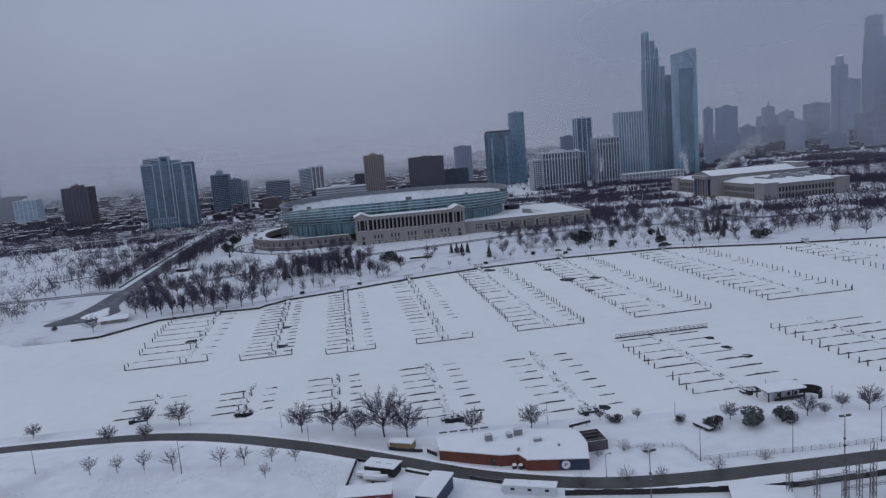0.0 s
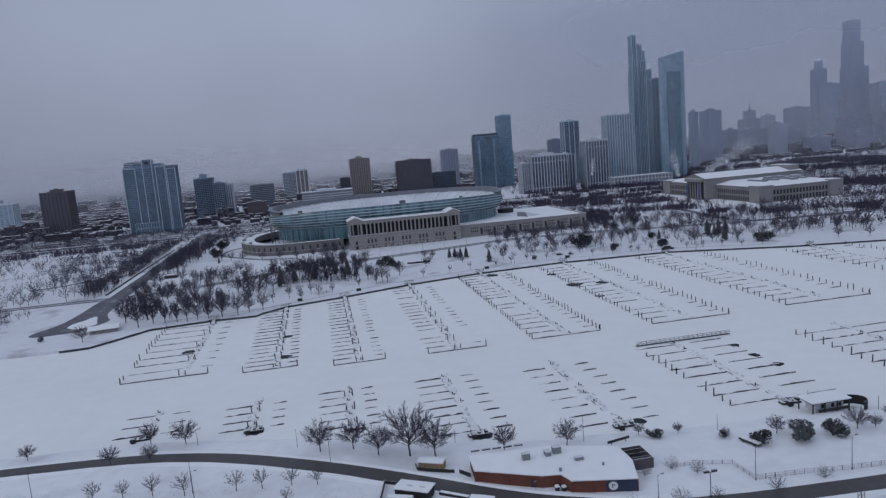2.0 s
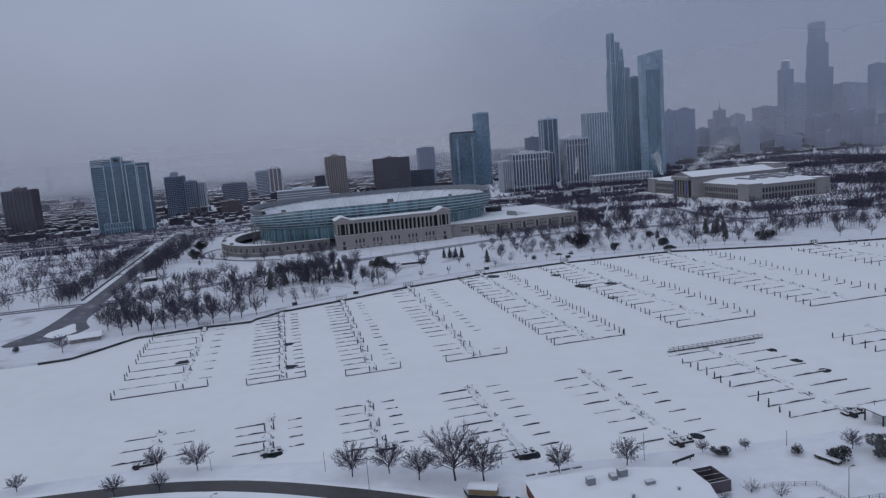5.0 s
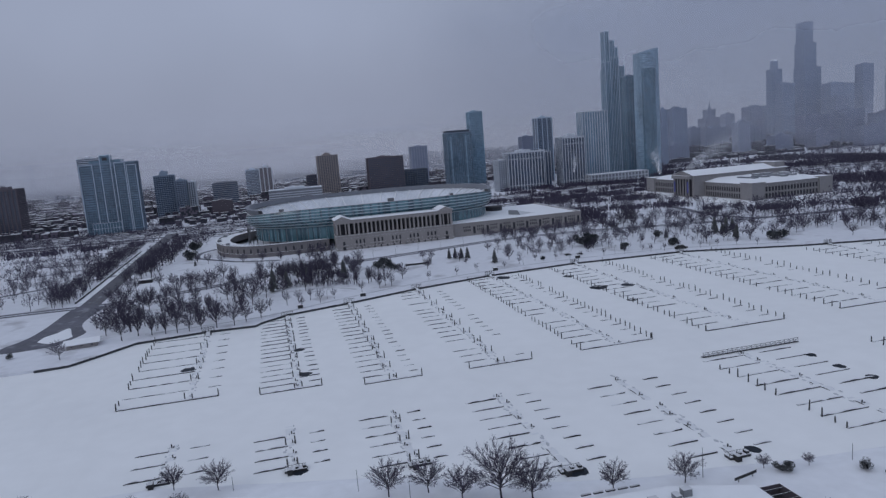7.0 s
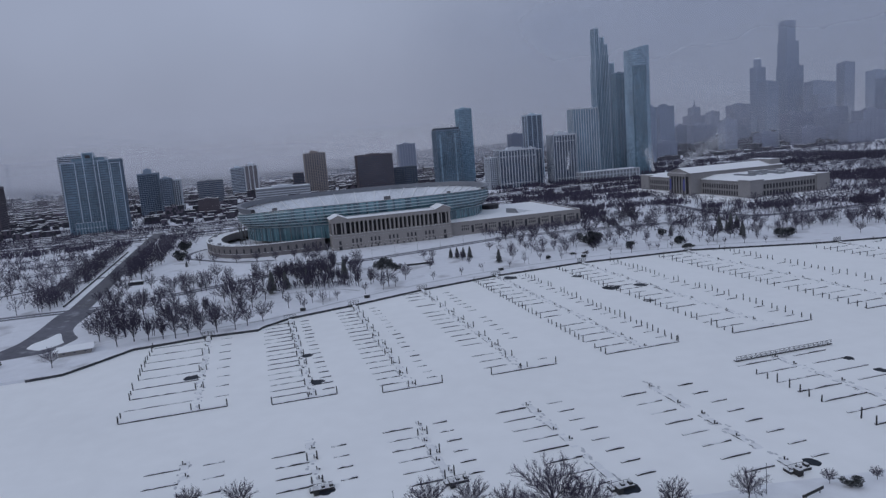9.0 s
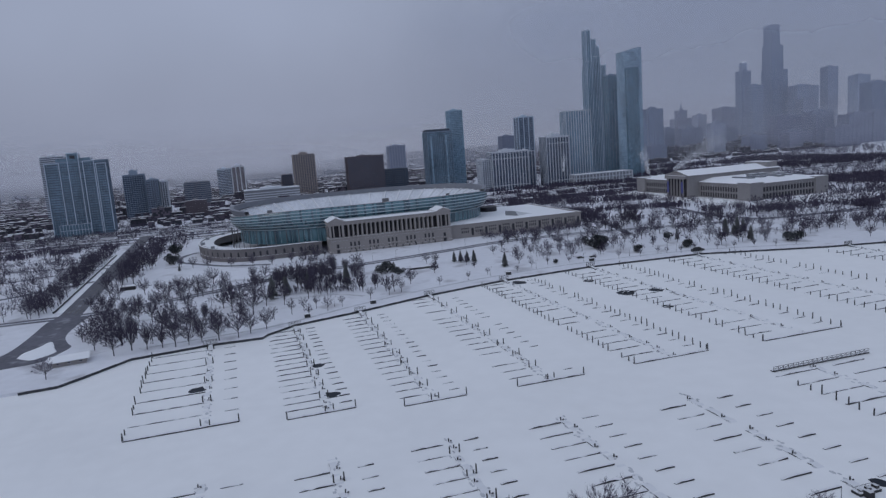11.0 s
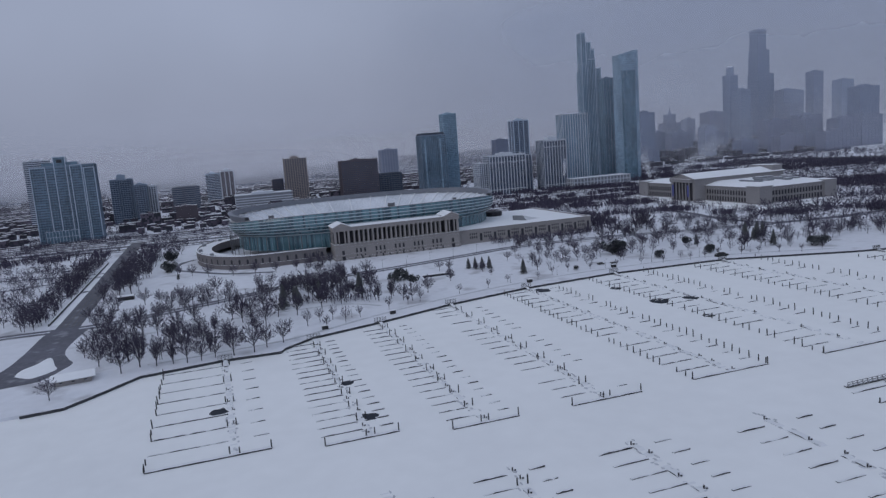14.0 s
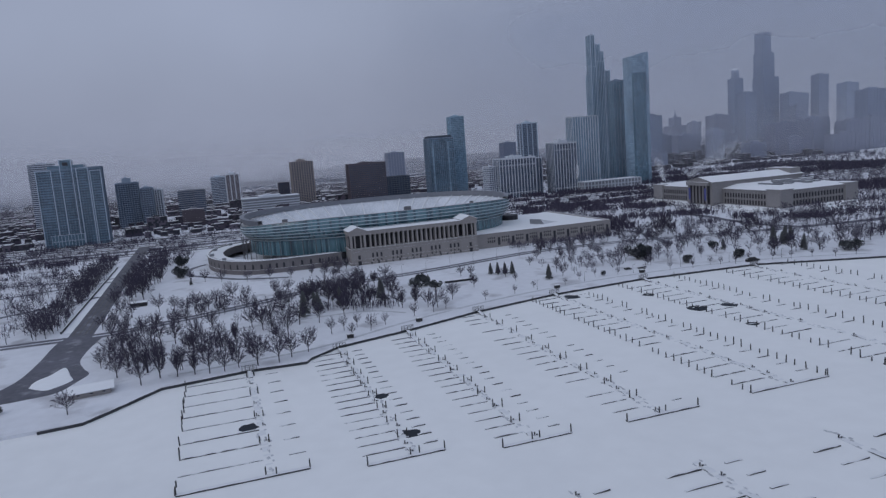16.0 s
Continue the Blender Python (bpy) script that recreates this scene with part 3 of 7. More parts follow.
    box(bm, 46, XF, y0, y1, LAND, 13.2)
    box(bm, 46, XF + 0.5, y0 - 0.4, y1 + 0.4, 13.2, 14.2)
    box(bm, 46, XF + 0.6, y0 - 0.5, y1 + 0.5, LAND, 3.0)
    part("podium", bm, M["stone"], st, "tall limestone podium")
    for z in (5.3, 11.4):
        bm = bmesh.new()
        box(bm, XF - 0.2, XF + 0.3, y0 + 0.05, y1 - 0.05, z, z + 0.45)
        part("string_course", bm, M["stone"], st)
    for k in range(14):
        bm = bmesh.new()
        yy = p0 + 3 + k * 5.8
        box(bm, XF - 0.3, XF + 0.72, yy - 0.55, yy + 0.55, LAND, 3.6 if k % 3 == 1 else 2.9)
        part("doorway", bm, M["recess"], st)
    # wall behind the columns gets its shade through the dark colour
    bm = bmesh.new()
    box(bm, 48, XF - 5.5, p0, p1, 14.2, 24.8)
    part("back_wall", bm, M["recess"], st, "shaded wall behind the columns")
    bm = bmesh.new()
    box(bm, 48, XF + 0.2, p0 - 1, p1 + 1, 24.8, 27.4)
    box(bm, 47.6, XF + 0.8, p0 - 1, p1 + 1, 27.4, 28)
    part("entablature", bm, M["stone"], st, "limestone entablature with snow along its top")
    bm = bmesh.new()
    box(bm, -0.85, 0.85, -0.85, 0.85, 0, 0.5)
    tube(bm, (0, 0, 0.5), (0, 0, 9.7), 0.78, 0.64, 10)
    box(bm, -0.85, 0.85, -0.85, 0.85, 9.7, 10.6)
    col = mesh_of("column", bm, M["stone"])
    n = 21
    for k in range(1, n):
        for row in (0, 3.6):
            piece("column", col, st, (XF - 1.1 - row, p0 + (p1 - p0) * k / n, 14.2))
    for a, b in ((y0, p0), (p1, y1)):
        bm = bmesh.new()
        box(bm, 46, XF - 5, a + 0.4, b - 0.4, 14.2, 24.8)
        part("pavilion_core", bm, M["recess"], st)
        for ya, yb in ((a + 0.2, a + 2.0), (a + 3.6, a + 4.5), (b - 4.5, b - 3.6), (b - 2.0, b - 0.2)):
            bm = bmesh.new()
            box(bm, XF - 2.0, XF + 0.1, ya, yb, 14.2, 24.8)
            part("pier", bm, M["stone"], st)
        for xa in (48, 52.5, 57):
            bm = bmesh.new()
            box(bm, xa, xa + 1.6, a + 0.1, a + 1.6, 14.2, 24.8)
            part("side_pier", bm, M["stone"], st)
        bm = bmesh.new()
        box(bm, 46, XF + 0.5, a - 0.2, b + 0.2, 24.8, 27.6)
        box(bm, 45.6, XF + 1.1, a - 0.7, b + 0.7, 27.6, 28.3)
        part("pavilion_entablature", bm, M["stone"], st)
        bm = bmesh.new()
        mid = (a + b) / 2
        v = [bm.verts.new(p) for p in ((XF + 1, a - 0.7, 28.3), (XF + 1, b + 0.7, 28.3), (XF + 1, mid, 31.2), (45.6, a - 0.7, 28.3), (45.6, b + 0.7, 28.3), (45.6, mid, 31.2))]
        for f in ((0, 1, 2), (4, 3, 5), (1, 4, 5, 2), (3, 0, 2, 5)):
            bm.faces.new([v[i] for i in f])
        part("pediment", bm, M["stone"], st, "low gable under snow")
        bm = bmesh.new()
        for s in (-1, 1):
            e = a - 0.9 if s < 0 else b + 0.9
            q = [bm.verts.new(p) for p in ((XF + 1.2, e, 28.32), (XF + 1.2, mid, 31.4), (45.4, mid, 31.4), (45.4, e, 28.32))]
            r = [bm.verts.new(u.co + Vector((0, 0, 0.35))) for u in q]
            if s > 0:
                q.reverse(), r.reverse()
            bm.faces.new(r[::-1])
            for i in range(4):
                bm.faces.new((q[i], r[i], r[(i + 1) % 4], q[(i + 1) % 4]))
        part("pavilion_roof", bm, M["snow"], st, "snow-covered gable roof")
        bm = bmesh.new()
        box(bm, XF - 0.3, XF + 0.12, mid - 1, mid + 1, 5.6, 9.0)
        part("window", bm, M["recess"], st)
        bm = bmesh.new()
        box(bm, XF - 0.3, XF + 0.72, mid - 1.3, mid + 1.3, LAND, 4.4)
        part("doorway", bm, M["recess"], st)
    for g in range(5):
        c = p0 + 8 + g * (p1 - p0 - 16) / 4
        for k in (-1, 0, 1):
            bm = bmesh.new()
            box(bm, XF - 0.3, XF + 0.12, c + k * 3.4 - 0.75, c + k * 3.4 + 0.75, 6.4, 9.9)
            part("window", bm, M["recess"], st)
            bm = bmesh.new()
            box(bm, XF - 0.3, XF + 0.12, c + k * 3.4 - 0.5, c + k * 3.4 + 0.5, 3.5, 4.8)
            part("window", bm, M["recess"], st)


build_stadium()


# ---- museum ----
def build_museum():
    mu = thing("museum", "pale neoclassical museum with long window rows and snowy roofs", "museum")
    X0, X1, Y0, Y1, H = -150, 54, 366, 462, 20.0
    bm = bmesh.new()
    box(bm, X0, X1, Y0, Y1, LAND, H)
    box(bm, X0 - 0.8, X1 + 0.8, Y0 - 0.8, Y1 + 0.8, LAND, 4.0)
    part("main_block", bm, M["stone2"], mu)
    bm = bmesh.new()
    box(bm, X0 - 1.2, X1 + 1.2, Y0 - 1.2, Y1 + 1.2, H, H + 0.9)
    part("cornice", bm, M["stone2"], mu)
    bm = bmesh.new()
    v = [bm.verts.new(p) for p in ((X0 - 1, Y0 - 1, H + 0.9), (X1 + 1, Y0 - 1, H + 0.9), (X1 + 1, Y1 + 1, H + 0.9), (X0 - 1, Y1 + 1, H + 0.9), (X0 + 18, Y0 + 18, H + 4.5), (X1 - 18, Y0 + 18, H + 4.5), (X1 - 18, Y1 - 18, H + 4.5), (X0 + 18, Y1 - 18, H + 4.5))]
    for f in ((0, 1, 5, 4), (1, 2, 6, 5), (2, 3, 7, 6), (3, 0, 4, 7), (4, 5, 6, 7)):
        bm.faces.new([v[i] for i in f])
    part("roof", bm, M["snow"], mu, "snow-covered hipped roof")
    # courtyards roofs and vents between the wings
    for k in range(9):
        bm = bmesh.new()
        x, y = random.uniform(-10, 36), random.uniform(385, 445)
        box(bm, x, x + random.uniform(4, 12), y, y + random.uniform(4, 10), H + 3, H + random.uniform(5, 7))
        part("roof_housing", bm, M["steel"], mu)
    # snow-covered terrace round the building
    bm = bmesh.new()
    box(bm, X0 - 14, X1 + 12, Y0 - 13, Y1 + 12, LAND - 0.05, 4.1)
    box(bm, X0 - 22, X1 + 20, Y0 - 20, Y1 + 20, LAND - 0.05, 2.6)
    part("terrace", bm, M["snow"], mu, "stepped snow-covered terrace")
    # dark skylights and ridges on the wings
    for x, y, w, d in ((2, 386, 30, 5), (8, 400, 22, 7), (6, 418, 24, 6), (-14, 432, 40, 5), (-120, 390, 30, 6)):
        bm = bmesh.new()
        box(bm, x, x + w, y, y + d, H + 3.8, H + 5.6)
        part("skylight", bm, M["canopy"], mu, "dark glazed skylight")
    # central hall from portico to portico
    bm = bmesh.new()
    hx0, hx1, hy0, hy1 = -70, -28, 352, 476
    box(bm, hx0, hx1, hy0, hy1, LAND, 27.5)
    box(bm, hx0 - 1, hx1 + 1, hy0 - 1, hy1 + 1, 27.5, 28.8)
    part("central_hall", bm, M["stone2"], mu)
    bm = bmesh.new()
    cx = (hx0 + hx1) / 2
    v = [bm.verts.new(p) for p in ((hx0 - 1, hy0 - 1, 28.8), (hx1 + 1, hy0 - 1, 28.8), (cx, hy0 - 1, 34), (hx0 - 1, hy1 + 1, 28.8), (hx1 + 1, hy1 + 1, 28.8), (cx, hy1 + 1, 34))]
    for f in ((0, 1, 2), (4, 3, 5), (0, 3, 4, 1)):
        bm.faces.new([v[i] for i in f])
    part("pediment", bm, M["stone2"], mu)
    bm = bmesh.new()
    for a, b in (((hx0 - 2, 28.9), (cx, 34.3)), ((cx, 34.3), (hx1 + 2, 28.9))):
        q = [bm.verts.new(p) for p in ((a[0], hy0 - 2, a[1]), (b[0], hy0 - 2, b[1]), (b[0], hy1 + 2, b[1]), (a[0], hy1 + 2, a[1]))]
        bm.faces.new(q)
    part("hall_roof", bm, M["snow"], mu, "snow-covered gable roof")
    # end blocks on the hall roof
    bm = bmesh.new()
    box(bm, hx0 + 4, hx1 - 2, hy1 - 14, hy1, 28, 36)
    part("attic_block", bm, M["stone2"], mu)
    # portico
    bm = bmesh.new()
    box(bm, hx0 + 4, hx1 - 4, 351.2, 352.2, 5, 25)
    part("porch_recess", bm, M["recess"], mu)
    for k in range(6):
        bm = bmesh.new()
        tube(bm, (hx0 + 7 + k * 5.6, 349.5, 4), (hx0 + 7 + k * 5.6, 349.5, 25), 1.1, 0.9, 10)
        part("column", bm, M["stone2"], mu)
    for x in (hx0 + 6.5, hx1 - 9):
        bm = bmesh.new()
        box(bm, x, x + 3.2, 348.1, 348.3, 9, 22)
        part("banner", bm, M["flag"], mu, "tall blue banner between columns")
    bm = bmesh.new()
    box(bm, hx0 + 3, hx1 - 3, 347.5, 352, 25, 28.8)
    part("porch_entablature", bm, M["stone2"], mu)
    for k in range(6):
        bm = bmesh.new()
        box(bm, hx0 + 2 - k, hx1 - 2 + k, 347 - k * 1.2 - 1.2, 347 - k * 1.2 if k else 351, LAND, 4 - k * 0.5)
        part("step", bm, M["snow"], mu, "broad snow-covered step")
    # corner pavilions
    for (xa, xb, ya, yb) in ((X1 - 16, X1 + 2.2, Y0 - 2.2, Y0 + 14), (X1 - 16, X1 + 2.2, Y1 - 14, Y1 + 2.2), (X0 - 2.2, X0 + 16, Y0 - 2.2, Y0 + 14)):
        bm = bmesh.new()
        box(bm, xa, xb, ya, yb, LAND, H + 1.6)
        box(bm, xa - 0.5, xb + 0.5, ya - 0.5, yb + 0.5, H + 1.6, H + 2.4)
        part("corner_pavilion", bm, M["stone2"], mu)
    # windows: east front and south front
    bm = bmesh.new()
    box(bm, -0.3, 0.3, -1.1, 1.1, 0, 4.6)
    we = mesh_of("window", bm, M["recess"])
    bm = bmesh.new()
    box(bm, -0.35, 0.45, -0.55, 0.55, 0, 13.5)
    pe = mesh_of("pilaster", bm, M["stone2"])
    bm = bmesh.new()
    box(bm, -0.95, 0.95, -0.3, 0.3, 0, 4.6)
    ws = mesh_of("window", bm, M["recess"])
    bm = bmesh.new()
    box(bm, -0.55, 0.55, -0.45, 0.35, 0, 13.5)
    ps = mesh_of("pilaster", bm, M["stone2"])
    for k in range(17):
        y = Y0 + 17 + k * 3.9
        for z in (5.2, 12.0):
            piece("window", we, mu, (X1, y, z))
        piece("pilaster", pe, mu, (X1, y + 1.95, 4.6))
    for xa, n in ((-24, 15), (-132, 15)):
        for k in range(n):
            x = xa + k * 4.1
            for z in (5.2, 12.0):
                piece("window", ws, mu, (x, Y0, z))
            piece("pilaster", ps, mu, (x + 2.05, Y0, 4.6))


build_museum()


# ---- towers of the skyline ----
FX = dict(
    glass_blue=glass("blue_tower_glass", (0.14, 0.225, 0.295), 0.5),
    glass_teal=glass("teal_tower_glass", (0.115, 0.20, 0.255), 0.45),
    glass_dark=glass("dark_tower_glass", (0.055, 0.075, 0.115), 0.45),
    glass_pale=glass("pale_tower_glass", (0.26, 0.37, 0.46), 0.3),
    # haze_ tones: distance haze put into the far buildings' base colours
    haze_blue=glass("hazed_blue_curtain_wall", (0.225, 0.27, 0.36), 0.15, 0.5, 0.08),
    haze_grey=mat("hazed_grey_stone", (0.225, 0.25, 0.325), 0.8, 0.10, 0.05, snow=0.6),
    haze_rose=mat("hazed_brown_stone", (0.20, 0.212, 0.28), 0.8, 0.10, 0.05, snow=0.6),
    haze_dark=mat("hazed_dark_metal", (0.185, 0.22, 0.30), 0.7, 0.10, 0.05),
    haze_pale=mat("hazed_pale_stone", (0.31, 0.335, 0.415), 0.8, 0.08, 0.05, snow=0.6),
    # brick brown lifted towards blue, with some distance haze in the colour
    brown=mat("dark_brown_brick", (0.10, 0.084, 0.10), 0.8, 0.2, 0.5, snow=1.0),
    tanc=mat("tan_concrete", (0.26, 0.225, 0.215), 0.85, 0.12, 0.4, snow=1.0),
    grey=mat("grey_concrete", (0.21, 0.22, 0.25), 0.85, 0.12, 0.4, snow=1.0),
    palec=mat("pale_concrete", (0.52, 0.55, 0.60), 0.8, 0.08, 0.4, snow=1.0),
    mull=mat("pale_mullion", (0.44, 0.52, 0.61), 0.6, 0.1, 0.5, snow=0.8),
    mull2=mat("blue_grey_mullion", (0.20, 0.25, 0.32), 0.6, 0.15, 0.5, snow=0.8),
    slab=mat("dark_spandrel", (0.07, 0.085, 0.11), 0.6, 0.15, 0.5),
)


def tower(name, label, X, y0, y1, d, z, body, rib, pier_gap=0.0, pier_w=0.6, floor_h=3.3, band=0.0, crown=4.0, z0=LAND, parts=None, bandm=None):
    """A high-rise: glazed or walled body, floor bands, upright piers, parapet, snowy roof and a plant room."""
    tw = parts or thing(name, label, "tower block")
    bm = bmesh.new()
    box(bm, X - d, X, y0, y1, z0, z)
    part("body", bm, FX[body], tw)
    if band:
        bm = bmesh.new()
        n = int((z - z0) / floor_h)
        for k in range(1, n + 1):
            zz = z0 + k * floor_h
            box(bm, X - d - 0.18, X + 0.22, y0 - 0.22, y1 + 0.22, zz - band, zz)
        o = part("banding", bm, FX[bandm or rib], tw)
        o["kind"] = "stuff"
    if pier_gap:
        n = max(2, round((y1 - y0) / pier_gap))
        for k in range(n + 1):
            bm = bmesh.new()
            y = y0 + (y1 - y0) * k / n
            box(bm, X - 0.2, X + 0.55, y - pier_w / 2, y + pier_w / 2, z0, z + 0.6)
            part("pier", bm, FX[rib], tw)
        n = max(2, round(d / pier_gap))
        for k in range(n):
            x = X - d + d * k / n
            for yy in ((y0,) if y0 > -130 else (y1,)):
                bm = bmesh.new()
                box(bm, x - pier_w / 2, x + pier_w / 2, yy - 0.5, yy + 0.5, z0, z + 0.6)
                part("pier", bm, FX[rib], tw)
    bm = bmesh.new()
    for a in ((X - d - 0.3, X + 0.3, y0 - 0.3, y0 + 0.5), (X - d - 0.3, X + 0.3, y1 - 0.5, y1 + 0.3), (X - d - 0.3, X - d + 0.5, y0 + 0.5, y1 - 0.5), (X - 0.5, X + 0.3, y0 + 0.5, y1 - 0.5)):
        box(bm, *a, z, z + 1.3)
    part("parapet", bm, FX[rib], tw)
    bm = bmesh.new()
    box(bm, X - d + 0.6, X - 0.6, y0 + 0.6, y1 - 0.6, z + 0.002, z + 0.5)
    part("roof_snow", bm, M["snow"], tw, "snow on the flat roof")
    if crown:
        bm = bmesh.new()
        w, e = (y1 - y0), d
        box(bm, X - e * 0.75, X - e * 0.25, y0 + w * 0.3, y0 + w * 0.68, z + 0.4, z + crown)
        box(bm, X - e * 0.6, X - e * 0.45, y0 + w * 0.4, y0 + w * 0.5, z + crown, z + crown + 1.6)
        part("plant_room", bm, FX[rib], tw)
    return tw


def build_towers():
    tower("apartment_tower", "dark brown brick apartment tower with stepped roof", -430, -506, -468, 36, 70, "glass_dark", "brown", 5.5, 1.8, 3.1, 1.3, 5)
    tower("apartment_block", "mid-rise block with blue glass and pale frames", -690, -688, -648, 31, 50, "glass_pale", "palec", 8, 1.0, 3.3, 0.8, 3)
    tower("apartment_block", "plain grey slab block far off", -800, -765, -717, 30, 56, "grey", "grey", 0, 0, 3.2, 1.2, 3)
    g = tower("glass_tower", "broad blue glass apartment tower with pale grid lines", -357, -366, -294, 24, 96, "glass_blue", "mull2", 3.0, 0.3, 3.2, 0.9, 0, bandm="glass_dark")
    for ya, yb, zt in ((-365.8, -349, 96), (-338.5, -325.5, 108), (-321, -308, 97), (-306, -294.2, 93)):
        for y in (ya, yb):
            bm = bmesh.new()
            box(bm, -357.2, -356.1, y - 0.5, y + 0.5, LAND, zt)
            part("frame_line", bm, FX["mull"], g)
        bm = bmesh.new()
        box(bm, -357.2, -356.1, ya + 0.5, yb - 0.5, zt - 0.9, zt)
        part("frame_head", bm, FX["mull"], g)
    bm = bmesh.new()
    box(bm, -380, -357, -352, -312, 96.6, 101)
    part("upper_storey", bm, FX["glass_blue"], g)
    bm = bmesh.new()
    box(bm, -356.5, -355.9, -335, -329, 100.5, 104.5)
    part("crown_opening", bm, M["recess"], g)
    for k in range(11):
        bm = bmesh.new()
        box(bm, -355.2, -354.7, -358.3 + k * 3.64, -357.8 + k * 3.64, LAND, 16.6)
        part("podium_pier", bm, FX["mull"], g)
    for z in (8.4, 16):
        bm = bmesh.new()
        box(bm, -355.2, -354.75, -357.7, -322, z, z + 0.6)
        part("podium_band", bm, FX["mull"], g)
    bm = bmesh.new()
    box(bm, -375, -356.6, -338, -326, 96.6, 107)
    part("plant_room", bm, FX["glass_blue"], g)
    bm = bmesh.new()
    box(bm, -361, -355, -358, -322, LAND, 16)
    part("podium", bm, FX["glass_blue"], g)
    tower("apartment_slab", "pale banded apartment slab behind the glass tower", -640, -433, -397, 18, 108, "glass_dark", "palec", 0, 0, 3.1, 1.3, 3)
    tower("apartment_tower", "blue-grey glass apartment tower with stepped top", -560, -303, -272, 24, 70, "glass_dark", "mull2", 3.4, 0.5, 3.1, 0.8, 8)
    tower("apartment_tower", "narrow blue-grey apartment tower with pale corner", -520, -266, -249, 23, 61, "glass_dark", "mull2", 3.4, 0.5, 3.1, 0.8, 3)
    tower("apartment_slab", "thin pale concrete slab block beside the glass tower", -532, -247, -237, 23, 57, "glass_dark", "palec", 3.3, 1.1, 3.1, 0.6, 2)
    tower("office_block", "broad office block with bands of windows", -700, -222, -176, 22, 46, "glass_dark", "grey", 0, 0, 3.6, 1.5, 3)
    tower("brick_block", "low dark brick block", -480, -210, -180, 24, 25, "brown", "brown", 5, 0.8, 3.3, 1.0, 2)
    tower("apartment_tower", "two-tone glass and brick tower with roof mast", -880, -164, -136, 41, 62, "glass_dark", "mull", 0, 0, 3.3, 0.8, 4)
    tower("apartment_tower", "reddish concrete tower with pale edges", -878, -135, -109, 38, 65, "brown", "palec", 10, 2.0, 3.3, 0.0, 6)
    tower("parking_block", "long low pale building with snowy roof", -560, -121, -30, 36, 29, "grey", "palec", 0, 0, 4.0, 1.6, 4)
    tower("office_block", "small dark brick office block", -760, -43, -23, 13, 44, "glass_dark", "brown", 4, 0.8, 3.3, 1, 0)
    tower("apartment_tower", "tan concrete apartment tower with balcony bands", -698, -23, 16, 27, 81, "glass_dark", "tanc", 4.2, 1.9, 3.0, 1.35, 5)
    tower("office_slab", "wide dark brown office slab with grid front", -550, 54, 116, 28, 71, "glass_dark", "brown", 3.2, 1.0, 3.3, 1.5, 3)
    tower("office_block", "low dark glass block with snowy roof", -600, 127, 171, 22, 43, "glass_dark", "slab", 5, 0.5, 3.6, 1.0, 0)
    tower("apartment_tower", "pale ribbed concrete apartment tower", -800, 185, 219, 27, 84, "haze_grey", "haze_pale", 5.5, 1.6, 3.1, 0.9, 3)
    tower("glass_tower", "blue glass tower with pale edge strips", -633, 222, 270, 33, 105, "glass_blue", "mull2", 3.6, 0.35, 3.3, 0.7, 0, bandm="slab")
    for ya, yb, zt in ((227, 230.5, 98), (257, 260, 98)):
        bm = bmesh.new()
        box(bm, -632.9, -631.9, ya, yb, LAND, zt)
        whole("glass_pylon", bm, FX["glass_pale"], "pale glazed strip up the front of the blue glass tower", "facade strip")
    tower("glass_tower", "dark blue glass tower crown above the pale strips", -640, 223, 269, 20, 109, "glass_dark", "slab", 4, 0.5, 3.3, 0.8, 0, z0=104.9)
    tower("glass_tower", "slender pale blue glass tower", -673, 281, 308, 22, 144, "glass_blue", "glass_pale", 4, 0.4, 3.4, 0.8, 3)
    tower("apartment_slab", "wide tower with tall white piers and dark windows", -405, 262, 324, 26, 63, "glass_dark", "palec", 5.3, 1.1, 3.1, 0.2, 4)
    for (ya, yb, X, zt) in ((262, 324, -404.3, 63), (358, 398, -404.3, 81)):
        cb = thing("cornice_band", "white concrete cornice across the piered block", "cornice")
        for z, hh in ((zt - 11, 0.9), (zt - 1.2, 2.2), (9, 0.9)):
            bm = bmesh.new()
            box(bm, X - 0.3, X + 0.25, ya - 0.5, yb + 0.5, z, z + hh)
            part("band", bm, FX["palec"], cb)
    tower("apartment_slab", "lower side wing with narrow white piers", -412, 247, 261, 26, 52, "glass_dark", "palec", 3.5, 0.8, 3.1, 0.9, 2)
    tower("apartment_slab", "set-back wing with white piers and dark windows", -425, 324, 345, 34, 60, "glass_dark", "palec", 5.3, 1.0, 3.1, 0.2, 4)
    tower("apartment_tower", "grey concrete tower behind the white-piered block", -700, 400, 426, 23, 87, "haze_grey", "haze_grey", 4, 1, 3.1, 1, 3)
    tower("glass_tower", "dark blue glass tower with pale side strips", -586, 389, 419, 24, 120, "glass_dark", "mull", 11, 1.4, 3.3, 0.5, 4)
    tower("apartment_tower", "tower with close white piers and dark windows", -405, 358, 398, 28, 81, "glass_dark", "palec", 5.0, 1.0, 3.1, 0.2, 5)
    tower("apartment_tower", "pale blue glass tower with white piers", -440, 413, 460, 23, 121, "glass_blue", "palec", 4.5, 1.1, 3.2, 0.35, 0)
    tower("station_hall", "long low pale hall with rows of openings", -380, 396, 500, 28, 16, "grey", "palec", 6, 1.6, 5, 1.4, 0)
    # stepped glass tower made of bundled shafts
    n = thing("stepped_tower", "tall stepped glass tower of bundled shafts with pale edges", "skyscraper")
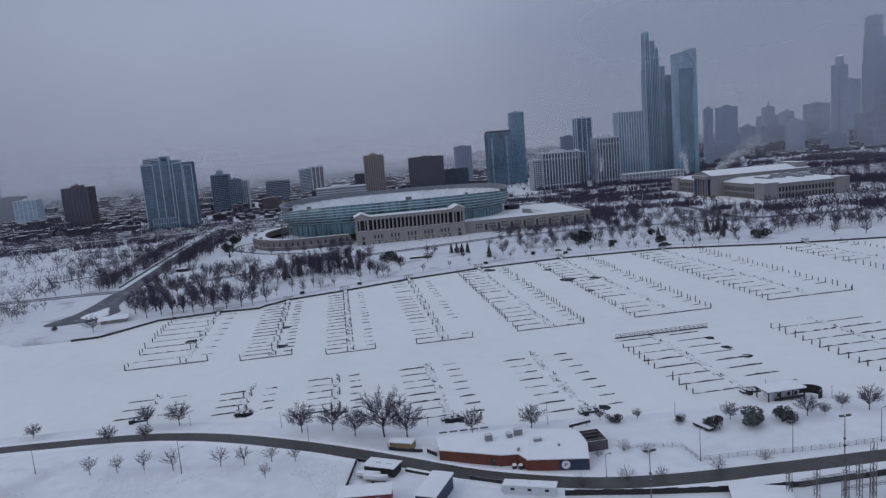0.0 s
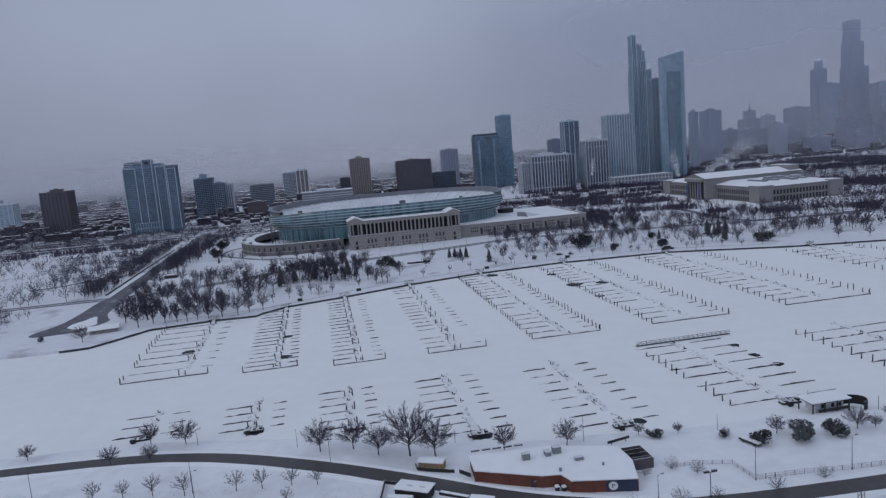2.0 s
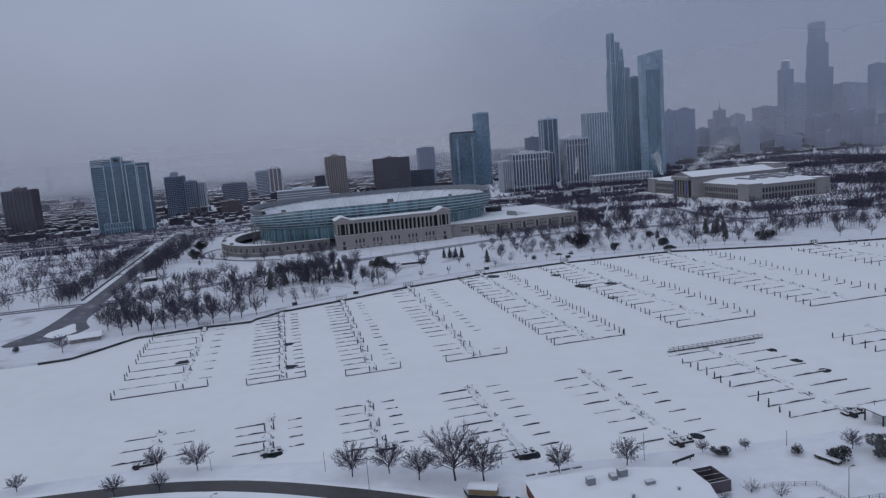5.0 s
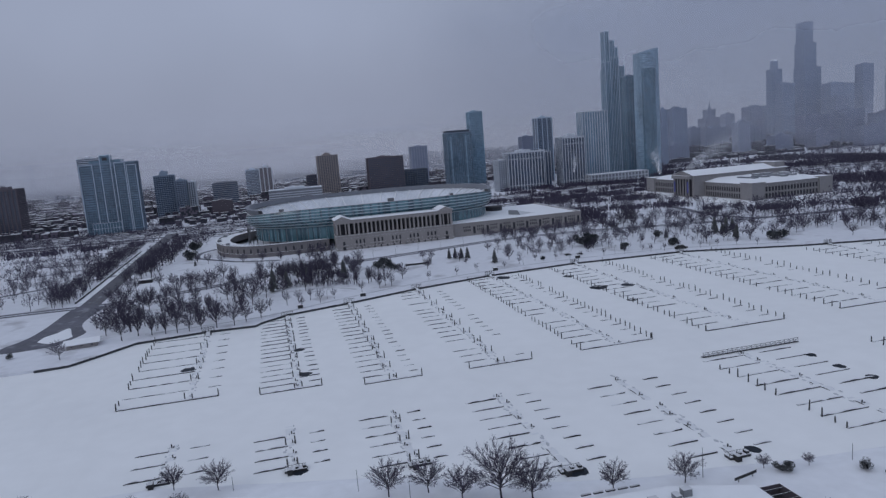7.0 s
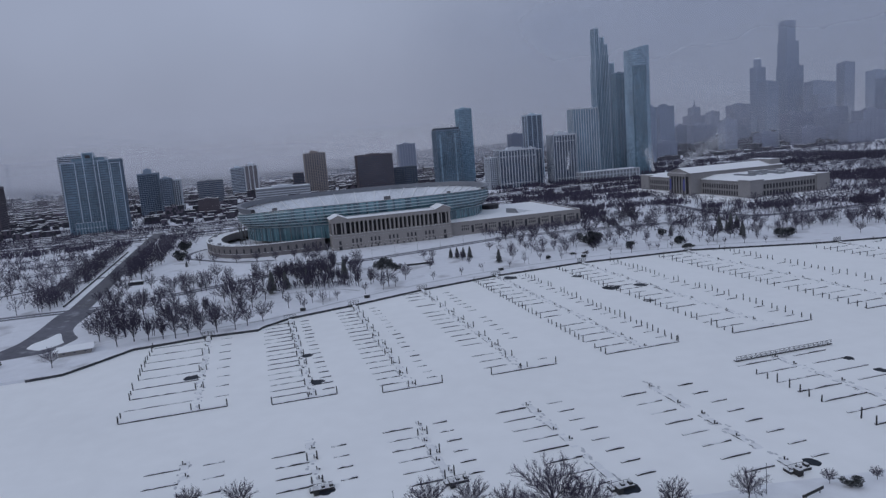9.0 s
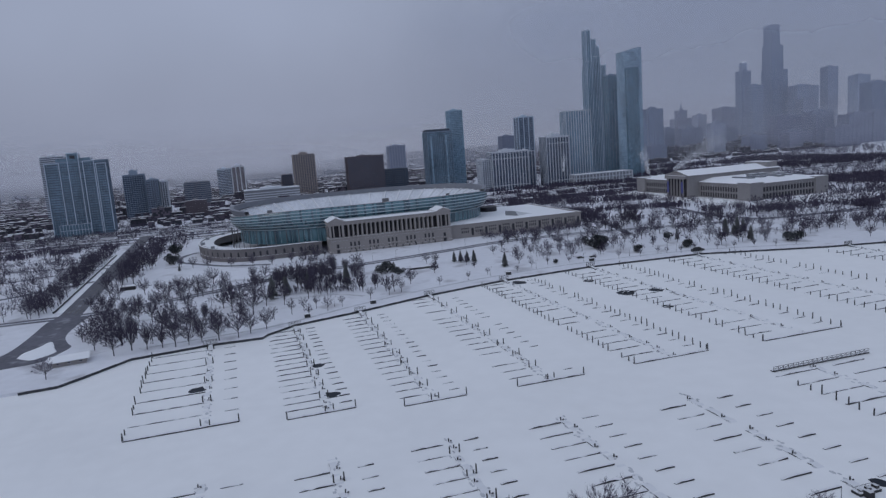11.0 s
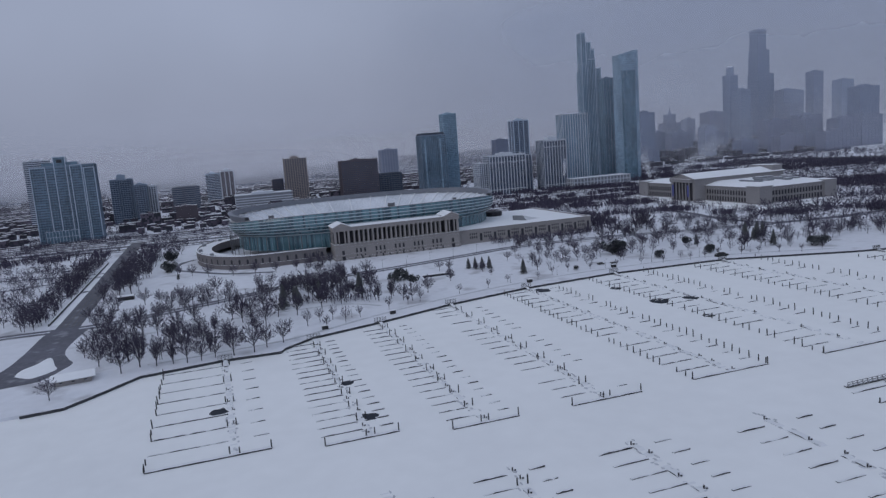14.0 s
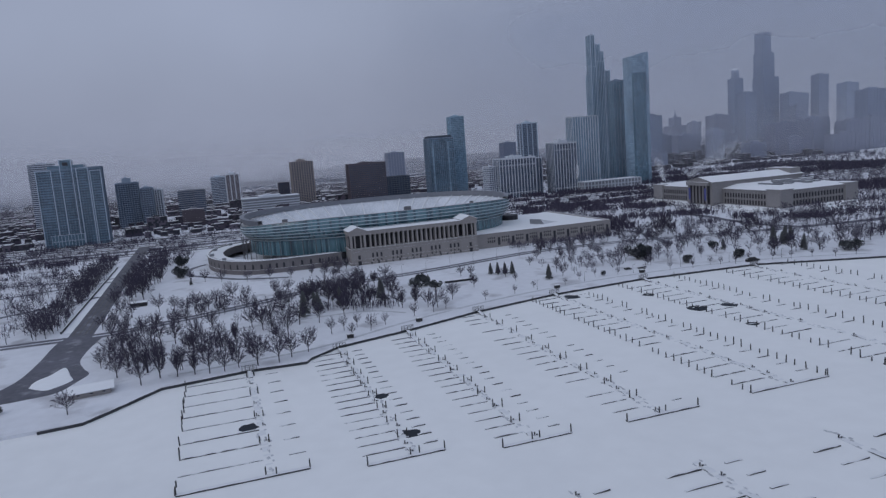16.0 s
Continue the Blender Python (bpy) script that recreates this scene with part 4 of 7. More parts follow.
    for ya, yb, dx, z in ((519, 529, 0.0, 214), (522, 530, 5.0, 270), (530.2, 540, 3.0, 253), (540.2, 547, 4.0, 240), (529.3, 546.5, 1.0, 222), (546.7, 558.5, 2.0, 205), (520, 558, 6.5, 200)):
        tower("shaft", "", -552 - dx, ya, yb, 16, z, "glass_teal", "mull", 3.3, 0.55, 3.4, 0.45, 0, parts=n, bandm="mull2")
        for y in (ya, yb):
            bm = bmesh.new()
            box(bm, -552.4 - dx, -551.4 - dx, y - 0.6, y + 0.6, LAND, z + 3)
            part("edge_strip", bm, FX["mull"], n)
    tower("glass_tower", "broad dark teal glass tower", -500, 531, 555, 19, 182, "glass_teal", "mull2", 6, 0.4, 3.3, 0.6, 3, bandm="slab")
    o = thing("curved_tower", "tall pale blue glass tower with swept rounded crown", "skyscraper")
    bm = bmesh.new()
    pts = []
    for k in range(13):
        th = -math.pi / 2 + math.pi * k / 12
        pts.append((-436 + 12 * math.cos(th), 538 + 21 * math.sin(th)))
    pts += [(-447, 559), (-447, 517)]
    lo = [bm.verts.new((x, y, LAND)) for x, y in pts]
    hi = [bm.verts.new((x, y, 214 + 7.5 * math.sin(max(0, (y - 517) / 42) * 1.57))) for x, y in pts]
    for i in range(len(pts)):
        j = (i + 1) % len(pts)
        bm.faces.new((lo[i], lo[j], hi[j], hi[i]))
    bm.faces.new(hi)
    part("shaft", bm, FX["glass_pale"], o)
    tower("lower_wing", "", -422, 522, 544, 10, 186, "glass_teal", "glass_blue", 5, 0.5, 3.3, 0.5, 0, parts=o)
    bm = bmesh.new()
    for k in range(60):
        zz = 6 + k * 3.5
        for (xa, ya), (xb, yb) in zip(pts[:13], pts[1:13]):
            q = [bm.verts.new((x + 0.25, y, z)) for x, y, z in ((xa, ya, zz), (xb, yb, zz), (xb, yb, zz + 0.6), (xa, ya, zz + 0.6))]
            bm.faces.new(q)
    b = part("banding", bm, FX["glass_blue"], o)
    b["kind"] = "stuff"
    # far downtown, its distance haze painted into pale bluish colours
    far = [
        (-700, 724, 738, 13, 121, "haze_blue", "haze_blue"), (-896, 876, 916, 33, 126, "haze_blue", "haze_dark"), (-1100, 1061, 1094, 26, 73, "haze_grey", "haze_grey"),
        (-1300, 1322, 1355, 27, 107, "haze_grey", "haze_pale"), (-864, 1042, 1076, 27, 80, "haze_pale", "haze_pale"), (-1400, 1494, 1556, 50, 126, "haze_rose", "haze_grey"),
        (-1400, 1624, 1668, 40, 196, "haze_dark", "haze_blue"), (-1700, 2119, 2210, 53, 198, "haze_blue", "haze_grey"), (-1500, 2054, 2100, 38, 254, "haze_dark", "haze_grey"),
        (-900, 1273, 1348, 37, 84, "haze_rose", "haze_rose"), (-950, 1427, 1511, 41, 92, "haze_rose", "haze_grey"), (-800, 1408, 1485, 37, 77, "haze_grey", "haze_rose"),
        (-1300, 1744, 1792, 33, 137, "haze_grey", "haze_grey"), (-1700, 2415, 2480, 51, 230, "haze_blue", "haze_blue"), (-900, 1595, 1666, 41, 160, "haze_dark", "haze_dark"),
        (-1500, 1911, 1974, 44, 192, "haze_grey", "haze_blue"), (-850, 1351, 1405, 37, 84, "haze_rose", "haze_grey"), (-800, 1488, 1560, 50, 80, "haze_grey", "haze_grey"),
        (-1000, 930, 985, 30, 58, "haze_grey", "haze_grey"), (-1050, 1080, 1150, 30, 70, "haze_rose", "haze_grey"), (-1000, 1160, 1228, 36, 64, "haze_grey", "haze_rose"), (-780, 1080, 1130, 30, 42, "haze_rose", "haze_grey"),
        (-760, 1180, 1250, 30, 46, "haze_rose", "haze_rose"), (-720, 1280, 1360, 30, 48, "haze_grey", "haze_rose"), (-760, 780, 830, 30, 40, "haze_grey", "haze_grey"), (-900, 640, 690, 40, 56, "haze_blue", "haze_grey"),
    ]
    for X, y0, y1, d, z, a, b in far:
        tower("downtown_tower", "distant downtown tower with winter haze in its slate-blue colour", X, y0, y1, d, z, a, b, max(6, (y1 - y0) / 6), 1.6, 4.0, 1.2, 6)
    # black stepped skyscraper, paled by the haze in its colour
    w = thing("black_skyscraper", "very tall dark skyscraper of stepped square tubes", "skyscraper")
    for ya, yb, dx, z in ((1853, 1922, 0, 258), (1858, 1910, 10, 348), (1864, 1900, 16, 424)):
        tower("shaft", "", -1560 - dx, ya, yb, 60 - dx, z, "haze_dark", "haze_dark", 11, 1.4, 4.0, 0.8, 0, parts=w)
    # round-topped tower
    t = thing("crowned_tower", "tall haze-paled tower with rounded drum crown", "skyscraper")
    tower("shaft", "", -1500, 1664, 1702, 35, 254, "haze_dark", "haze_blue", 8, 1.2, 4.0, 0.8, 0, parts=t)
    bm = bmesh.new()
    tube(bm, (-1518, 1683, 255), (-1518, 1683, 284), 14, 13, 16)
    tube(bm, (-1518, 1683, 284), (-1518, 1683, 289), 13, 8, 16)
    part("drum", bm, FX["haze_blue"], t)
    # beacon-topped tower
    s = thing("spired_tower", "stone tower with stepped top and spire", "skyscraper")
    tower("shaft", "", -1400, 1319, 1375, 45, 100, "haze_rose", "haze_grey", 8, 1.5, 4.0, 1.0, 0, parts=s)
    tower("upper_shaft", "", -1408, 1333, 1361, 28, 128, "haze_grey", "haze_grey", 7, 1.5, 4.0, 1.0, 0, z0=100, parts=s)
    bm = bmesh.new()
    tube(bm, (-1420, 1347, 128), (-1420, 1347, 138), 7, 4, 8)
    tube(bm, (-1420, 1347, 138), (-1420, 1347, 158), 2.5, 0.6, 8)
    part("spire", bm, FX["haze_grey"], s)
    # mast far to the south-west
    m = thing("chimney", "thin pale chimney stack on the horizon", "chimney")
    bm = bmesh.new()
    tube(bm, (-1250, -950, 0), (-1250, -950, 100), 4.2, 2.6, 12)
    part("stack", bm, FX["haze_pale"], m)


build_towers()


def build_city():
    """Low city blocks with snowy roofs out to the horizon."""
    rng = random.Random(5)
    bm = bmesh.new()
    verts, faces = [], []
    def put(x, y, w, d, h):
        i = len(verts)
        verts.extend([(x, y, LAND), (x + d, y, LAND), (x + d, y + w, LAND), (x, y + w, LAND), (x, y, h), (x + d, y, h), (x + d, y + w, h), (x, y + w, h)])
        faces.extend([(i + 4, i + 5, i + 6, i + 7), (i, i + 1, i + 5, i + 4), (i + 1, i + 2, i + 6, i + 5), (i + 2, i + 3, i + 7, i + 6), (i + 3, i, i + 4, i + 7)])
    bm.free()
    x = -368.0
    while x > -4700:
        far = min(1.0, (-x - 368) / 2600)
        step = rng.uniform(12, 20) * (1 + 2.0 * far)
        y = -0.72 * (700 - x) - 80
        while y < 0.95 * (700 - x):
            w = rng.uniform(6, 15) * (1 + 2.2 * far)
            skip = (-480 < x and -390 < y < -285) or (x > -720 and 185 < y < 2600)
            if not skip and rng.random() < 0.82:
                h = LAND + rng.uniform(5.0, 9.5)
                d = step * rng.uniform(0.5, 0.9)
                if rng.random() < 0.07:
                    h += rng.uniform(4, 14)
                    w *= rng.uniform(1.2, 2.6)
                elif rng.random() < 0.10:
                    w *= 3.2
                    h += 1.5
                if x < -900 and y > 700:
                    h += rng.uniform(0, 22)
                put(x - d, y, w, d, h)
                if h > LAND + 8 and rng.random() < 0.7:
                    put(x - d * 0.8, y + w * 0.3, w * 0.3, d * 0.4, h + rng.uniform(1.5, 3))
                elif rng.random() < 0.3:
                    put(x - d * 0.6, y + w * rng.uniform(0.1, 0.7), 1.4, 1.4, h + 1.6)
            y += w + rng.choice((1.5, 2, 3, 3, 7, 14, 26)) * (1 + far)
        x -= step + rng.choice((2, 3, 5, 8, 14, 26)) * (1 + far)
    # blocks beyond x -1500 take the haze-paled wall colour
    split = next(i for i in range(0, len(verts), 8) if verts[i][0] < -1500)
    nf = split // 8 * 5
    for vs, fs, m, label in ((verts[:split], faces[:nf], "city", "low brick city blocks with snowy roofs"), (verts[split:], [tuple(i - split for i in f) for f in faces[nf:]], "farcity", "haze-paled far city blocks reaching to the horizon")):
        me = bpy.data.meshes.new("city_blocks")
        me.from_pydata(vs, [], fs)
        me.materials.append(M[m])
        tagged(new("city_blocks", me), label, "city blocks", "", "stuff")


build_city()

# ---- docks ----
def slab(bm, line, half, heights):
    """One long float along y whose snowy top rises and falls."""
    rows = [[bm.verts.new((x + dx, y, z)) for dx, z in ((half, -0.1), (half, h), (-half, h), (-half, -0.1))] for (x, y), h in zip(line, heights)]
    for a, b in zip(rows, rows[1:]):
        for k in range(3):
            bm.faces.new((a[k], b[k], b[k + 1], a[k + 1]))
    bm.faces.new(rows[0])
    bm.faces.new(rows[-1][::-1])


def build_dock(name, label, spine, left, right, x_far, x_near, gap, left_posts, right_posts, spine_posts, tee, seed, stub_right=0.0, stub_left=0.0, group="harbour docks", skip=0.0, buried=0.0):
    rng = random.Random(seed)
    dk = thing("dock", label, "boat dock", group=group)
    bm = bmesh.new()
    n = int((x_near - x_far) / 1.7)
    slab(bm, [(spine, -(x_far + (x_near - x_far) * k / n)) for k in range(n + 1)], 1.1, [rng.choice((-0.06, -0.06, 0.03, 0.3) if rng.random() > buried * 0.6 else (-0.08, -0.05)) for _ in range(n + 1)])
    bmesh.ops.transform(bm, matrix=Matrix.Rotation(radians(90), 4, 'Z'), verts=bm.verts)
    part("walkway", bm, M["dock"], dk, "snow-covered main walkway")
    # wind-blown snow ridges on both edges of the walkway
    bm = bmesh.new()
    m = int((x_near - x_far) / 1.3)
    for k in range(m):
        if rng.random() < 0.55:
            xx, yy = x_far + (x_near - x_far) * k / m, spine + rng.choice((-1.5, 1.5, 0.4)) + rng.uniform(-0.5, 0.5)
            l, w, hh = rng.uniform(0.5, 1.5), rng.uniform(0.3, 0.7), rng.uniform(0.1, 0.42)
            top = bm.verts.new((xx, yy, hh))
            rim = [bm.verts.new((xx + l * math.cos(1.0472 * i), yy + w * math.sin(1.0472 * i), -0.02)) for i in range(6)]
            for i in range(6):
                bm.faces.new((rim[i], rim[(i + 1) % 6], top))
    if bm.faces:
        ridge = part("drifted_snow", bm, M["trod"], dk, "lumpy wind-blown snow")
        ridge["kind"] = "stuff"
    else:
        bm.free()
    bm = bmesh.new()
    tube(bm, (0, 0, -0.3), (0, 0, 2.7), 0.24, 0.21, 6)
    tube(bm, (0, 0, 2.7), (0, 0, 2.95), 0.25, 0.06, 6)
    post = mesh_of("mooring_post", bm, M["pile"])
    bm = bmesh.new()
    box(bm, -0.14, 0.14, -0.16, 0.16, -0.1, 0.85)
    box(bm, -0.18, 0.18, -0.2, 0.2, 0.85, 0.95)
    box(bm, 0.1, 0.4, 0.4, 0.9, -0.1, 0.3)
    pedestal = mesh_of("pedestal", bm, M["pile"])

    tall = 1.25 if x_near > 450 else 0.9

    def finger_mesh(a, b):
        bm = bmesh.new()
        n = max(3, int(abs(b - a) / 1.6))
        lo, hi = min(a, b), max(a, b)
        hs = [(rng.uniform(0.2, 0.42) if rng.random() > 0.15 else 0.05) * tall for _ in range(n + 1)]
        hs[0] *= 0.5
        # drifts bury the inner stretch of the float
        cut = int(n * buried * rng.uniform(0.6, 1.25))
        for q in range(min(cut, n - 1)):
            hs[q if a < b else n - q] = -0.06 if rng.random() < 0.88 else 0.12
        slab(bm, [(0, lo + (hi - lo) * k / n) for k in range(n + 1)], 0.4, hs)
        return mesh_of("finger", bm, M["dock"])
    lf = [finger_mesh(spine - (stub_left or 1.2) if not stub_left else left + stub_left, left) for _ in range(6)]
    rf = [finger_mesh(right - stub_right if stub_right else spine + 1.2, right) for _ in range(6)]
    x = x_near - (0 if tee else gap * 0.5)
    k = 0
    while x > x_far + 2:
        for fm, side in ((lf, -1), (rf, 1)):
            if k == 0 and tee:
                continue
            if rng.random() < skip:
                continue
            o = piece("finger", rng.choice(fm), dk, (x, rng.uniform(-0.4, 0.4), 0))
            o.scale = (1, 1, rng.choice((0.7, 0.9, 1.0, 1.15)))
        for has, y in ((left_posts, left), (right_posts, right)):
            if has:
                for xx in (x, x - gap / 2):
                    if xx > x_far + 2 and rng.random() > 0.1:
                        p = piece("mooring_post", post, dk, (xx + rng.uniform(-0.7, 0.7), y + rng.uniform(-0.3, 0.3), 0))
                        p.scale = (1, 1, rng.uniform(0.62, 1.2))
                        p.rotation_euler = (radians(rng.uniform(-2.5, 2.5)), radians(rng.uniform(-2.5, 2.5)), 0)
        if spine_posts and k % 2 == 0:
            for y in (spine - 1.4, spine + 1.5):
                p = piece("mooring_post", post, dk, (x - rng.uniform(0, 1.5), y, 0))
                p.scale = (1, 1, rng.uniform(0.75, 1.05))
        if rng.random() < 0.75:
            piece("pedestal", pedestal, dk, (x - rng.uniform(1, 4), spine + rng.choice((-0.7, 0.7)), 0.25))
        x -= gap
        k += 1
    if tee:
        bm = bmesh.new()
        n = 12
        slab(bm, [(x_near, left + (right - left) * k / n) for k in range(n + 1)], 0.8, [rng.uniform(0.26, 0.5) for _ in range(n + 1)])
        part("end_float", bm, M["dock"], dk, "cross float at the dock's end")
        for y in (left, right):
            piece("mooring_post", post, dk, (x_near, y, 0))
    return dk


def build_docks():
    far = "snow-covered timber boat dock with finger floats frozen in ice"
    piled = "snow-covered boat dock with finger floats between rows of dark piles"
    near = "short snow-covered boat dock frozen in ice by the island shore"
    build_dock("dock", piled, -162, -187.6, -151, 309, 412, 12.4, True, False, True, True, 1, stub_right=5)
    build_dock("dock", far, -121, -135.4, -112, 297, 418.5, 7.0, False, False, True, True, 2, stub_right=4.5)
    build_dock("dock", far, -85, -96.2, -73.6, 283, 425.5, 7.4, False, False, True, True, 3, stub_right=4)
    build_dock("dock", far, -41, -54.5, -28, 267, 426.5, 8.2, False, False, True, True, 4, stub_right=4.5, skip=0.14, buried=0.3)
    build_dock("dock", piled, 11.5, -6, 27, 254, 425.5, 9.2, True, True, False, True, 5, stub_right=5, skip=0.12, buried=0.3)
    build_dock("dock", piled, 74, 52.5, 92, 251, 426.5, 9.6, True, True, False, True, 6, stub_right=6, skip=0.15, buried=0.35)
    build_dock("dock", piled, 149, 124, 171, 258, 424.5, 10.2, True, True, False, True, 7, stub_right=7, skip=0.15, buried=0.35)
    build_dock("dock", piled, 242, 218, 265, 292, 424, 11, True, True, False, True, 8, stub_right=8, skip=0.15, buried=0.35)
    build_dock("dock", near, -162, -173, -151, 456, 484, 9.5, False, False, False, False, 11, stub_right=6)
    build_dock("dock", near, -126, -137, -115.5, 456, 491, 7.6, False, False, True, False, 12, stub_right=4.5)
    build_dock("dock", near, -92, -103, -82, 458, 502, 7.4, False, False, True, False, 13, stub_right=4.5)
    build_dock("dock", near, -54, -66, -42, 457, 521, 7.8, False, False, False, False, 14, stub_right=5.5)
    build_dock("dock", near, -10, -23, 4, 458, 531, 8.4, False, False, False, False, 15, stub_right=5.5, stub_left=9)
    build_dock("dock", piled, 46, 28, 66, 458, 533, 9.6, True, False, False, False, 16, stub_right=14)
    build_dock("dock", piled, 120, 96, 140, 461, 536, 10.2, True, False, False, False, 17)
    # lattice gangway across the head of one dock
    g = thing("gangway", "pale steel lattice gangway lying across the dock's end", "gangway")
    for y in np.arange(30, 73, 2.15):
        bm = bmesh.new()
        box(bm, 457.0, 457.12, y, y + 0.14, 0.4, 1.9)
        tube(bm, (457.06, y, 0.5), (457.06, y + 2.15, 1.8), 0.05, 0.05, 4)
        part("lattice_bay", bm, M["galv"], g)
    for z in (0.45, 1.15, 1.85):
        bm = bmesh.new()
        box(bm, 456.98, 457.14, 30, 73.1, z, z + 0.12)
        part("rail", bm, M["galv"], g)
    bm = bmesh.new()
    box(bm, 455.6, 457.2, 30, 73.1, 0.15, 0.42)
    part("deck", bm, M["dock"], g)
    # gates where the docks meet the quay
    for (x, y) in ((309, -162), (296.5, -121), (283.5, -85), (267, -41), (254, 11), (249, 74), (257, 150), (291, 242)):
        gt = thing("dock_gate", "dark barred gate at the head of a dock", "gate", (x - 1.5, y, LAND), "dock gates")
        for dy in (-3, -1.5, 0, 1.5, 3):
            bm = bmesh.new()
            box(bm, -0.08, 0.08, dy - 0.08, dy + 0.08, -0.06, 2.4)
            part("post", bm, M["pile"], gt)
        bm = bmesh.new()
        for k in range(24):
            box(bm, -0.03, 0.03, -3 + k * 0.26, -2.95 + k * 0.26, 0.2, 2.3)
        o = part("grille", bm, M["pile"], gt)
        o["kind"] = "stuff"
        bm = bmesh.new()
        box(bm, -0.05, 0.05, -3.1, 3.1, 2.3, 2.42)
        box(bm, -0.05, 0.05, -3.1, 3.1, 0.1, 0.22)
        part("rail", bm, M["pile"], gt)
        bm = bmesh.new()
        v = [bm.verts.new(p) for p in ((0.5, -0.9, 0.1), (0.5, 0.9, 0.1), (7, 0.9, -0.9), (7, -0.9, -0.9), (0.5, -0.9, -0.2), (0.5, 0.9, -0.2), (7, 0.9, -1.2), (7, -0.9, -1.2))]
        for f in ((0, 3, 2, 1), (0, 4, 7, 3), (1, 2, 6, 5), (3, 7, 6, 2)):
            bm.faces.new([v[i] for i in f])
        part("ramp", bm, M["dock"], gt, "snowy access ramp")
    for (x, y) in ((483, -163), (490, -125), (501, -91), (521, -54), (531, -10), (533, 46)):
        ls = thing("landing_stage", "dark timber landing stage with railings at the island shore", "landing stage", (x, y, 0), "landing stages")
        bm = bmesh.new()
        box(bm, -1.3, 1.3, -3.4, 3.0, -0.1, 0.7)
        part("deck", bm, M["dock"], ls)
        for k in range(7):
            bm = bmesh.new()
            u, v, q = math.sin(k * 2.4 + y) * 1.2, -3.2 + k * 1.0, 0.9 + 0.5 * math.sin(k * 1.7 + x)
            tube(bm, (u, v, 0.6), (u + 0.08 * math.sin(k * 5.0), v, 0.6 + q), 0.08, 0.07, 5)
            part("rail_post", bm, M["pile"], ls)
        bm = bmesh.new()
        box(bm, -1.2, -1.1, -3.2, 2.8, 1.15, 1.25)
        part("handrail", bm, M["pile"], ls)
        for k in range(3):
            bm = bmesh.new()
            v = -2.4 + k * 2.1
            box(bm, -0.6, 0.5 + 0.2 * k, v, v + 0.9, 0.7, 1.0 + 0.2 * k)
            part("crate", bm, M["black"], ls)
        bm = bmesh.new()
        box(bm, 1.3, 3.2, -2.6, -1.2, 0.1, 1.7)
        part("locker", bm, M["black"], ls)
    # patches of open water by the bubblers
    rng = random.Random(8)
    bmat = mat("open_water", (0.02, 0.025, 0.035), 0.5, 0.2, 0.5, spec=0.1)
    for x, y, r in HOLES:
        bm = bmesh.new()
        vs = []
        for k in range(14):
            th = 6.2832 * k / 14
            rr = r * rng.uniform(0.9, 1.4)
            vs.append(bm.verts.new((x + rr * 1.5 * math.cos(th), y + rr * 1.35 * math.sin(th), 0.012)))
        bm.faces.new(vs)
        whole("water_patch", bm, bmat, "dark patch of open water in the snowy ice", "open water", "structure")


HOLES = [(371, -166, 2.2), (364, -118, 1.8), (402, -118, 2.0), (326, 71, 2.4), (322, 54, 3.4), (283, 53, 2.2), (359, 55, 1.9), (472, 66, 1.3), (486, 65, 1.3), (499, 66, 1.4), (491, -124, 1.6), (522, -53, 1.8), (262, 17, 2.8), (529, -4, 1.3), (531, 47, 1.6)]
build_docks()


